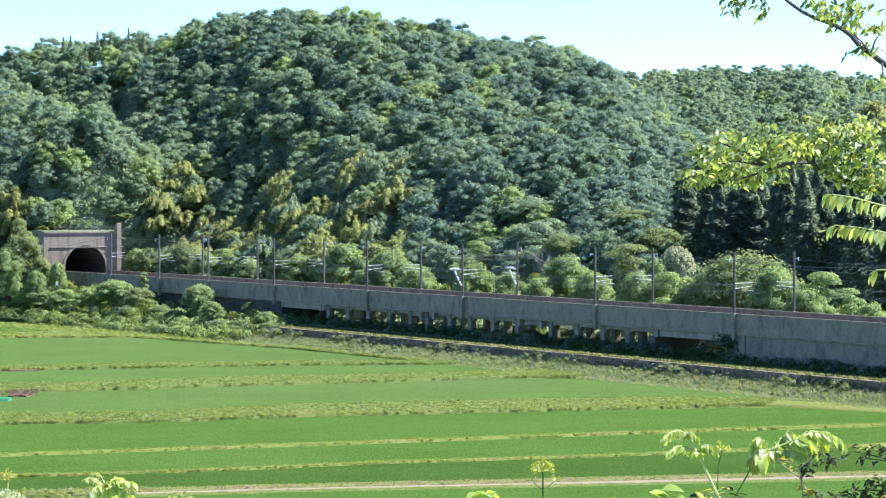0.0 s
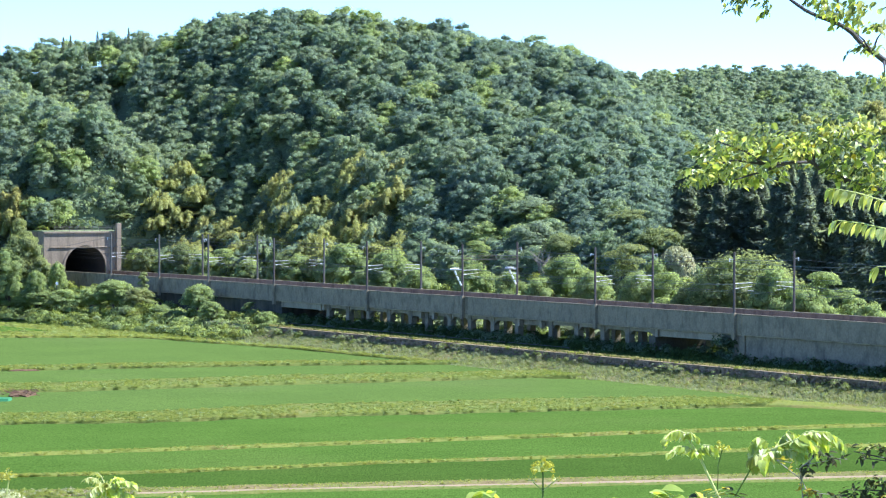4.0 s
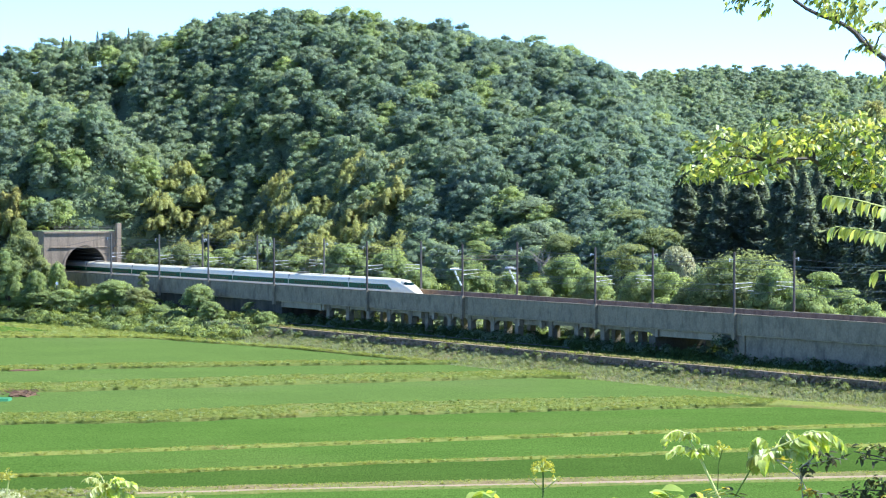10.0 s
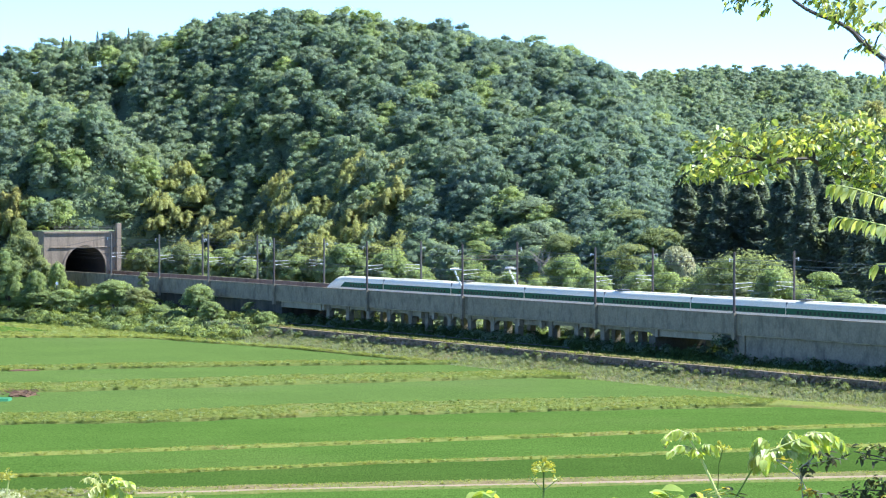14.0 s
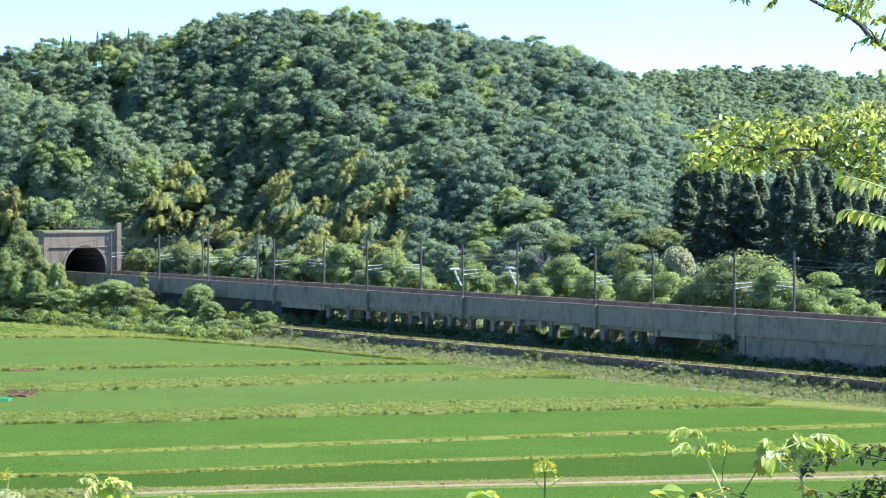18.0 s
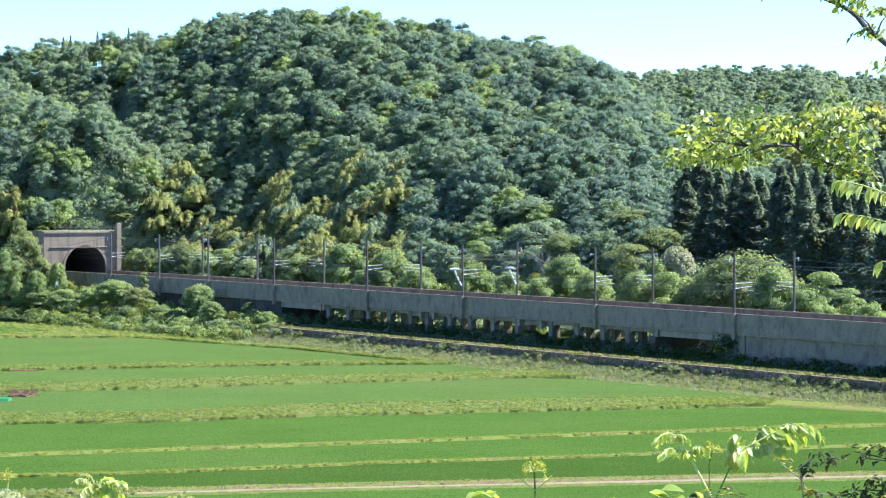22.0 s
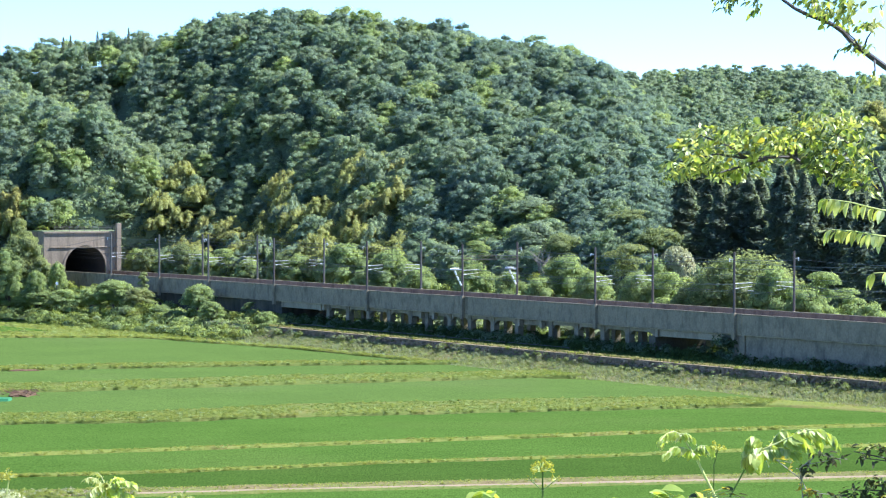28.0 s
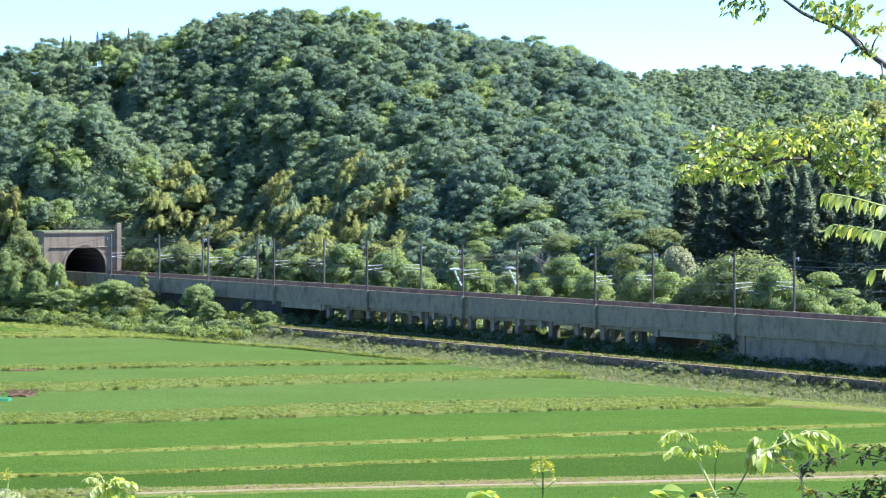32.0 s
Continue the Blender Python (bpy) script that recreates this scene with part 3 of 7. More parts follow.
    x, y = LX + s * UX - d * 0.86356, LY + s * UY - d * 0.50424
    clumps("wall_plants", np.stack([x, y, -1.1 + 1.6 * rng.random(n) ** 1.6], 1), 0.34, 34, 0.1, [M_SILVER, M_WEED, M_SHADE_GRASS], rng, "small plants rooted between the wall's stones", "weeds", 0.9, (0.4, 0.3, 0.3))
    n = 80
    s, d = rng.uniform(-58, -12, n), rng.uniform(14.5, 19, n)
    x, y = LX + s * UX - d * 0.86356, LY + s * UY - d * 0.50424
    clumps("wall_end_bushes", np.stack([x, y, np.maximum(ground_z(x, y), 0.3 * (d < 17))], 1), 1.0, 60, 0.18, [M_SILVER, M_WEED, M_LIME], rng, "pale bushes over the end of the wall", "bushes", 0.9, (0.5, 0.25, 0.25))
    # dry grass along the wall's top, low grass under the viaduct
    n = 4500
    s, d = rng.uniform(-45, 190, n), 15.8 + rng.random(n) * 1.1
    x, y = LX + s * UX - d * 0.86356, LY + s * UY - d * 0.50424
    tufts("verge_grass", np.stack([x, y, np.full(n, 0.97)], 1), (0.07, 0.4), [M_STRAW, M_SHADE_GRASS], rng, "dry yellow grass along the top of the wall", "grass", 1.0, 3, (0.75, 0.25))
    # the shade under the viaduct is put into this grass's colour
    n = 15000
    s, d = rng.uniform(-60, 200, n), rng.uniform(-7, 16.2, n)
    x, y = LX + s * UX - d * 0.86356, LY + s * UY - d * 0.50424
    tufts("shaded_grass", np.stack([x, y, np.maximum(ground_z(x, y), 0.95)], 1), (0.1, 0.4), [M_SHADE_GRASS], rng, "rough grass coloured dark for the viaduct's shade", "grass", 1.0, 3)


def build_wall_and_verge():
    rng = np.random.default_rng(9)
    # verge strip on top of the wall
    ob = part("verge", boxed(-60, 200, -17.35, -12.0, -0.6, 1.0), M_FOREST_FLOOR)
    ob.matrix_world = line_pose()
    tagged(ob, "narrow grassy verge below the viaduct", "verge", kind="structure")
    wall = part("retaining_wall", boxed(-22, 200, -17.55, -17.2, -1.4, 0.98), M_STONE)
    wall.matrix_world = line_pose()
    tagged(wall, "dark rough stone retaining wall along the field", "wall", kind="structure")
    meshes = []
    for k in range(5):
        bm = boxed(-0.22, 0.22, -0.12, 0.1, -0.17, 0.17, bevel=0.05)
        for v in bm.verts:
            v.co += Vector((rng.uniform(-0.09, 0.09), rng.uniform(-0.1, 0.1), rng.uniform(-0.08, 0.08)))
        me = bpy.data.meshes.new("stone")
        bm.to_mesh(me)
        bm.free()
        me.materials.append(M_STONE)
        meshes.append(me)
    verts, faces, off, count = [], [], 0, 0
    for row in range(6):
        for col in range(470):
            s = -21.5 + col * 0.47 + (row % 2) * 0.23 + rng.uniform(-0.1, 0.1)
            at = (s, -17.62 + rng.uniform(-0.16, 0.08), -1.1 + row * 0.38 + rng.uniform(-0.1, 0.1))
            me = meshes[rng.integers(5)]
            if 140 < s < 164 and count < 290:
                ob = new("stone", me)
                ob.parent, ob.location = wall, at
                ob.rotation_euler = (0, rng.uniform(-0.35, 0.35), 0)
                count += 1
            else:
                turn = rng.uniform(-0.4, 0.4)
                co = np.array([Euler((0, turn, 0)).to_matrix() @ v.co for v in me.vertices]) * rng.uniform(0.8, 1.2, 3) + at
                verts.append(co)
                faces += [[i + off for i in f.vertices] for f in me.polygons]
                off += len(co)
    me = bpy.data.meshes.new("stones")
    me.from_pydata(np.concatenate(verts).tolist(), [], faces)
    rest = part_of("stones", me, M_STONE, wall)
    rest["kind"] = "stuff"
    strip = part("coping", boxed(-24, 200, -17.75, -16.7, 0.985, 1.1, bevel=0.03), M_ROAD)
    strip.matrix_world = line_pose()
    tagged(strip, "pale dusty strip along the top of the stone wall", "coping", kind="structure")
    # guard rail along the lane under the viaduct
    rail = empty("guard_rail", line_pose(), "low white guard rail beside the lane", "guard rail")
    for k in range(5):
        a = -30 + k * 20
        bm = boxed(a, a + 19.4, -12.3, -12.24, 1.45, 1.55, bevel=0.01)
        part("rail_board", bm, M_POLE_PALE, rail)
        for j in range(5):
            part("post", tube(bmesh.new(), (a + 0.5 + j * 4.6, -12.16, 0.7), (a + 0.5 + j * 4.6, -12.16, 1.5), 0.05), M_POLE, rail)


# ---- the viaduct ----
PILLARS = (-24.5, -16.8, -8.8, -1.0, 7.0, 13.0, 21.0, 28.0, 35.8, 43.7, 54.5, 62.5, 70.3, 77.6, 85.4)


def build_viaduct():
    rng = np.random.default_rng(3)
    via = empty("railway_viaduct", line_pose(), "long weathered concrete railway viaduct with high parapets", "viaduct", kind="structure")
    part("deck", boxed(MOUTH - 3, 330, -7.5, 3.45, 5.3, DECK), M_CONCRETE, via)
    part("deck", boxed(330.02, 1300, -7.5, 3.45, 5.3, DECK), M_CONCRETE, via)
    for c in (0.0, -4.3):
        part("track_slab", boxed(-900, 1300, c - 1.2, c + 1.2, DECK + 0.004, 6.22), M_CONCRETE, via)
        for g in (-0.72, 0.72):
            part("rail", boxed(-900, 1300, c + g - 0.035, c + g + 0.035, 6.224, RAIL), M_RAIL, via)
    panel_at = MOUTH + 0.1
    while panel_at < 330:
        w = 10.4
        jit = rng.uniform(-0.012, 0.012)
        b = boxed(panel_at, panel_at + w - 0.05, -7.8 + jit, -7.55 + jit, 5.28, TOP - 0.12, bevel=0.015)
        near = part("parapet_panel", b, M_CONCRETE, via)
        part("coping", boxed(panel_at, panel_at + w - 0.03, -7.9, -7.46, TOP - 0.116, TOP + rng.uniform(-0.02, 0.015), bevel=0.015), M_CONCRETE, near)
        # shallow upright strips cast on the panel's face
        for k in range(1, 4):
            part("joint_strip", boxed(panel_at + k * w / 4 - 0.03, panel_at + k * w / 4 + 0.03, -7.83 + jit, -7.805 + jit, 5.6, TOP - 0.3), M_CONCRETE, near)
        far = part("parapet_panel", boxed(panel_at, panel_at + w - 0.05, 3.5, 3.75, 5.28, TOP - 0.1, bevel=0.015), M_RUST_WALL, via)
        part("coping", boxed(panel_at, panel_at + w - 0.03, 3.42, 3.84, TOP - 0.096, TOP + 0.02, bevel=0.015), M_CONCRETE, far)
        panel_at += w
    for y0, y1 in ((-7.8, -7.55), (3.5, 3.75)):
        part("parapet_panel", boxed(331, 1300, y0, y1, 5.28, TOP), M_CONCRETE, via)
    # edge ledge under the panels
    part("ledge", boxed(MOUTH, 330, -7.68, -7.2, 5.12, 5.276, bevel=0.03), M_BEAM, via)
    # framed bays: beams between pillars, with haunches
    for a, b in zip(PILLARS, PILLARS[1:]):
        deep = b - a > 9 or b - a < 6.5
        for q in (-6.0, 1.4):
            part("beam", boxed(a + 0.61, b - 0.61, q - 0.35, q + 0.35, 4.15 if deep else 4.5, 5.29, bevel=0.03), M_BEAM, via)
    for s in PILLARS:
        for q in (-6.0, 1.4):
            p = part("pillar", boxed(s - 0.6, s + 0.6, q - 0.55, q + 0.55, 0.2, 5.296, bevel=0.05), M_CONCRETE, via)
            bm = bmesh.new()
            for side in (-1, 1):
                vs = [bm.verts.new((s + side * x, q + y, z)) for y in (-0.36, 0.36) for x, z in ((0.59, 3.9), (1.5, 4.49), (0.59, 4.49))]
                for f in ((0, 1, 2), (5, 4, 3), (0, 3, 4, 1), (1, 4, 5, 2), (2, 5, 3, 0)):
                    bm.faces.new([vs[i] for i in f])
            bmesh.ops.recalc_face_normals(bm, faces=bm.faces)
            part("haunch", bm, M_CONCRETE, p)
        part("cross_beam", boxed(s - 0.4, s + 0.4, -5.54, 0.94, 4.3, 5.29, bevel=0.03), M_CONCRETE, via)
    # hanging brackets where two frames meet
    for s in (-26.5, 12.0, 16.5, 45.5, 52.5, 87.0):
        part("bracket", boxed(s - 0.4, s + 0.4, -7.3, -6.5, 3.9, 5.11, bevel=0.04), M_BEAM, via)
    # plain girder spans over the lanes
    for a, b in ((-43.0, -25.2), (86.2, 107.2)):
        part("girder", boxed(a, b, -7.0, -6.36, 4.0, 5.11, bevel=0.04), M_BEAM, via)
        part("girder", boxed(a, b, -1.8, -1.0, 4.0, 5.29, bevel=0.04), M_BEAM, via)
        part("girder", boxed(a, b, 2.2, 2.9, 4.0, 5.29, bevel=0.04), M_BEAM, via)
        # pier coloured dark in place of the shade in the recess
        part("pier", boxed(a - 1.9, a - 0.1, -6.9, 2.9, 0.2, 3.99, bevel=0.06), M_SHADE_CONCRETE, via)
    # solid walled lengths on both sides
    for a, b, q in ((107.4, 330, -7.1), (MOUTH, -43.2, -6.7), (330.02, 1300, -7.1)):
        # left wall: shade below the overhang is painted into the concrete
        part("side_wall", boxed(a, b, q, q + 0.6, -2.0, 5.116, bevel=0.03), M_SHADE_CONCRETE if a < 0 else M_CONCRETE, via)
        part("side_wall", boxed(a, b, 2.6, 3.2, -2.0, 5.29, bevel=0.03), M_CONCRETE, via)
    part("pilaster", boxed(107.3, 110.6, -7.35, -7.105, 0.0, 5.11, bevel=0.04), M_CONCRETE, via)
    # slanting pipe and ladder rail beside the tunnel
    bm = tube(bmesh.new(), (MOUTH + 6, -8.4, 3.0), (MOUTH + 1.5, -8.2, 7.4), 0.09)
    tube(bm, (MOUTH + 6.8, -8.4, 3.0), (MOUTH + 2.3, -8.2, 7.4), 0.09)
    part("stair_rail", bm, M_RUST_WALL, via)


def build_portal():
    rng = np.random.default_rng(4)
    por = empty("tunnel_portal", line_pose(MOUTH, 2.15), "old brownish concrete tunnel portal with a round arch", "tunnel portal", kind="structure")
    r, spring = 5.0, 2.7
    half, top, base, deep = 7.6, 17.2, 1.0, 16.0
    wing = 10.1
    # front wall with a true opening: ring of arch points joined to the outline
    arch = [(-r + 0.25, DECK - 0.6), (-r, RAIL + spring - 1.2)]
    arch += [(-r * math.cos(math.pi * k / 24), RAIL + spring + r * 1.0 * math.sin(math.pi * k / 24)) for k in range(25)]
    arch += [(r, RAIL + spring - 1.2), (r - 0.25, DECK - 0.6)]
    bm = bmesh.new()

    def outline(y, z):
        """The wall's outer edge, met from the arch's middle."""
        cy, cz = 0.0, RAIL + 1.5
        dy, dz = y - cy, z - cz
        k = min(((half if dy > 0 else wing) / abs(dy)) if abs(dy) > 1e-6 else 1e9, ((top - cz) / dz) if dz > 1e-6 else ((base - cz) / dz if dz < -1e-6 else 1e9))
        return cy + dy * k, cz + dz * k

    def ring(x, pts):
        return [bm.verts.new((x, y, z)) for y, z in pts]

    outer = [outline(y, z) for y, z in arch]
    outer[0], outer[-1] = (-wing, base), (half, base)
    for k, (y, z) in enumerate(outer):
        for cy in (-wing, half):
            if abs(y - cy) < 1.3 and abs(z - top) < 1.3:
                outer[k] = (cy, top)
    fi, fo, bi, bo = ring(0, arch), ring(0, outer), ring(-deep, arch), ring(-deep, outer)
    for k in range(len(arch) - 1):
        for q in ((fi[k], fi[k + 1], fo[k + 1], fo[k]), (bi[k], bo[k], bo[k + 1], bi[k + 1]), (fo[k], fo[k + 1], bo[k + 1], bo[k])):
            try:
                bm.faces.new(q)
            except ValueError:
                pass
    bmesh.ops.recalc_face_normals(bm, faces=bm.faces)
    part("portal_wall", bm, M_PORTAL, por)
    # lining of the bore, thick, running on under the hill
    bm = bmesh.new()
    inner = [(y * 0.995, RAIL + (z - RAIL) * 0.995) for y, z in arch]
    thick = [(y * 1.12, RAIL + (z - RAIL) * 1.08) for y, z in arch]
    a, b, c, d = ring(-0.3, inner), ring(-760, inner), ring(-16.1, thick), ring(-760, thick)
    for k in range(len(arch) - 1):
        bm.faces.new((a[k], a[k + 1], b[k + 1], b[k]))
        bm.faces.new((c[k], d[k], d[k + 1], c[k + 1]))
    part("tunnel_lining", bm, M_SOOT, por)
    part("tunnel_floor", boxed(-760, -0.2, -5.2, 5.2, 4.6, DECK), M_SOOT, por)
    part("tunnel_end", boxed(-762, -760.1, -6, 6, 4, 16), M_SOOT, por)
    # coping, string course, buttress and raised arch ring
    part("coping", boxed(-1.0, 0.25, -wing - 0.1, half + 0.1, top - 0.35, top + 0.06, bevel=0.04), M_PORTAL, por)
    part("string_course", boxed(0.004, 0.22, -wing + 1.4, half - 0.1, 13.6, 13.8, bevel=0.04), M_PORTAL, por)
    part("buttress", boxed(0.004, 0.9, half - 0.2, half + 0.9, 1.0, top + 1.9, bevel=0.06), M_PORTAL, por)
    bm = bmesh.new()
    for k in range(2, len(arch) - 3):
        (y0, z0), (y1, z1) = arch[k], arch[k + 1]
        c = RAIL + spring
        o = [(y * 1.1, c + (z - c) * 1.1) for y, z in ((y0, z0), (y1, z1))]
        vs = [bm.verts.new((x, y, z)) for x in (0.006, 0.12) for y, z in ((y0, z0), (y1, z1), o[1], o[0])]
        for f in ((4, 5, 6, 7), (0, 1, 5, 4), (2, 3, 7, 6)):
            bm.faces.new([vs[i] for i in f])
    bmesh.ops.remove_doubles(bm, verts=bm.verts, dist=0.001)
    part("arch_ring", bm, M_PORTAL, por)
    part("earth_cover", boxed(-deep, -1.05, -wing + 0.02, half - 0.02, top - 0.3, top + 0.25, bevel=0.1), M_FOREST_FLOOR, por)
    # fence on top
    fence = empty("fence", line_pose(MOUTH, 2.15), "low grey steel fence on top of the portal", "fence")
    for k in range(9):
        y = -7.4 + k * 1.85
        part("post", tube(bmesh.new(), (-0.4, y, top + 0.05), (-0.4, y, top + 1.35), 0.07, sides=6), M_POLE_PALE, fence)
    for z in (0.5, 0.9, 1.25):
        part("rail", tube(bmesh.new(), (-0.4, -7.5, top + z), (-0.4, 7.5, top + z), 0.035, sides=6), M_POLE_PALE, fence)


# ---- overhead line ----
def build_masts():
    near = (-122, -97.2, -73.5, -44.1, -6.4, 28.2, 70.5, 108.9, 147, 186)
    far = (-101.3, -75.3, -46.0, -7.4, 26.8, 69.3, 107.8, 146, 185)
    proto = {}

    def mast(s, side, pale, cross):
        m = empty("catenary_mast", line_pose(s, 8.05 if side < 0 else -4.05), "tall slender steel mast carrying the overhead line", "mast", "masts of the railway")
        mat = M_POLE_PALE if pale else M_POLE
        tall = 17.5 + 0.25 * math.sin(s)
        part("pole", tube(bmesh.new(), (0, 0, 4.7), (0, 0, tall), 0.21, 0.17, 10), mat, m)
        part("pedestal", boxed(-0.34, 0.34, -0.3 if side < 0 else -0.29, 0.24 if side < 0 else 0.3, 4.5, TOP + 0.1, bevel=0.04), M_CONCRETE, m)
        r = 1 if side < 0 else -1
        reach = 3.35
        # bracket over the track: top tube, stay and steady arm with pale insulators
        bm = tube(bmesh.new(), (0, 0.25 * r, 12.95), (0, reach * r, 13.05), 0.042, sides=6)
        tube(bm, (0, 0.25 * r, 12.2), (0, reach * r, 12.5), 0.036, sides=6)
        part("bracket", bm, M_STEEL, m)
        part("steady_arm", tube(bmesh.new(), (0, 1.6 * r, 12.0), (0.1, (reach + 0.3) * r, 11.75), 0.026, sides=6), M_STEEL, m)
        for z in (12.2, 12.95):
            bm = tube(bmesh.new(), (0, 0.2 * r, z), (0, 0.85 * r, z + (0.02 if z > 12 else 0.28)), 0.06, sides=8)
            part("insulator", bm, M_PORCELAIN, m)
        bm = tube(bmesh.new(), (0, 0, tall - 1.2), (0, -0.9 * r, tall - 1.0), 0.04, sides=6)
        part("feeder_arm", bm, M_STEEL, m)
        part("insulator", tube(bmesh.new(), (0, -0.85 * r, tall - 1.0), (0, -0.85 * r, tall - 1.5), 0.07, sides=8), M_PORCELAIN, m)
        if cross:
            # strings of bright insulators hung on an arm, and a sloping weight tube
            part("arm", boxed(-0.07, 0.07, -2.4, -0.2, 13.05, 13.2), M_STEEL, m)
            for k in (0.8, 1.4, 2.0):
                part("insulator", tube(bmesh.new(), (0.1, -k, 13.3), (0.1, -(k + 0.55), 13.2), 0.14, sides=8), M_PORCELAIN, m)
            for k in range(3):
                part("insulator", tube(bmesh.new(), (0.15, -(1.7 - 0.5 * k), 12.9 - 0.95 * k), (0.15, -(1.35 - 0.5 * k), 12.2 - 0.95 * k), 0.17, sides=8), M_PORCELAIN, m)
        return m

    for s in near:
        mast(s, -1, s < -60, abs(s - 28.2) < 1)
    for s in far:
        mast(s, 1, s < 20, abs(s - 26.8) < 1)
    beam = empty("cross_girder", line_pose(27.5, 0), "steel lattice girder joining two masts", "girder")
    part("chord", boxed(-0.06, 0.06, -8.0, 4.0, 15.35, 15.45), M_POLE, beam)
    part("chord", boxed(-0.06, 0.06, -8.0, 4.0, 14.75, 14.85), M_POLE, beam)
    for k in range(10):
        y = -7.6 + k * 1.15
        part("lattice_bar", tube(bmesh.new(), (0, y, 14.85), (0, y + (0.55 if k % 2 else -0.0), 15.35), 0.03, sides=5), M_POLE, beam)
    # wires, sagging from mast to mast
    stops = [-160.0] + list(near)
    for d, z, sag, name, r in ((0.0, 11.4, 0.05, "contact_wire", 0.022), (0.0, 12.95, 0.7, "messenger_wire", 0.026), (4.3, 11.4, 0.05, "contact_wire", 0.022), (4.3, 12.95, 0.7, "messenger_wire", 0.026),
                               (8.9, 16.4, 0.5, "feeder_wire", 0.03), (-4.9, 16.4, 0.5, "feeder_wire", 0.03), (-4.2, 15.0, 0.45, "feeder_wire", 0.026), (8.2, 14.4, 0.4, "feeder_wire", 0.026)):
        bm = bmesh.new()
        pts = []
        for a, b in zip(stops, stops[1:]):
            for k in range(8):
                t = k / 8
                zz = z - 4 * sag * t * (1 - t) * ((b - a) / 40) ** 2
                if a < -150 and z > 13.0:
                    zz = 12.6 + (z - 12.6) * t
                pts.append((a + (b - a) * t, -d, zz))
        limb(bm, pts, [r] * len(pts), 3)
        ob = part(name, bm, M_WIRE)
        ob.matrix_world = line_pose()
        tagged(ob, "thin dark overhead wire strung between the masts", "wire", "wires of the overhead line")


# ---- the train ----
CAR = 25.0


def body_section(z_top, half, low=0.35):
    """Half outline of the body across, from the skirt over the roof, both sides."""
    h = z_top - low
    pts = [(0.86, 0.0), (0.97, 0.1), (1.0, 0.28), (1.0, 0.55), (0.985, 0.72), (0.93, 0.83), (0.8, 0.92), (0.55, 0.975), (0.25, 0.995), (0.0, 1.0)]
    side = [(y * half, low + z * h) for y, z in pts]
    return [(-y, z) for y, z in side] + [(y, z) for y, z in reversed(side[:-1])]


def loft(bm, stations):
    rings = [[bm.verts.new((x, y, z)) for y, z in pts] for x, pts in stations]
    for a, b in zip(rings, rings[1:]):
        for k in range(len(a) - 1):
            bm.faces.new((a[k], b[k], b[k + 1], a[k + 1]))
        bm.faces.new((a[-1], b[-1], b[0], a[0]))
    bm.faces.new(rings[0])
    bm.faces.new(rings[-1][::-1])
    bmesh.ops.recalc_face_normals(bm, faces=bm.faces)
    return bm


def nose_shape(t):
    """Height, half width and skirt height of the nose; t runs from 1 at its root to 0 at the tip."""
    top = 1.15 + 2.85 * (1 - (1 - t) ** 1.75) ** 0.95
    half = 0.35 + 1.34 * (1 - (1 - t) ** 2.3) ** 0.62
    return top, half


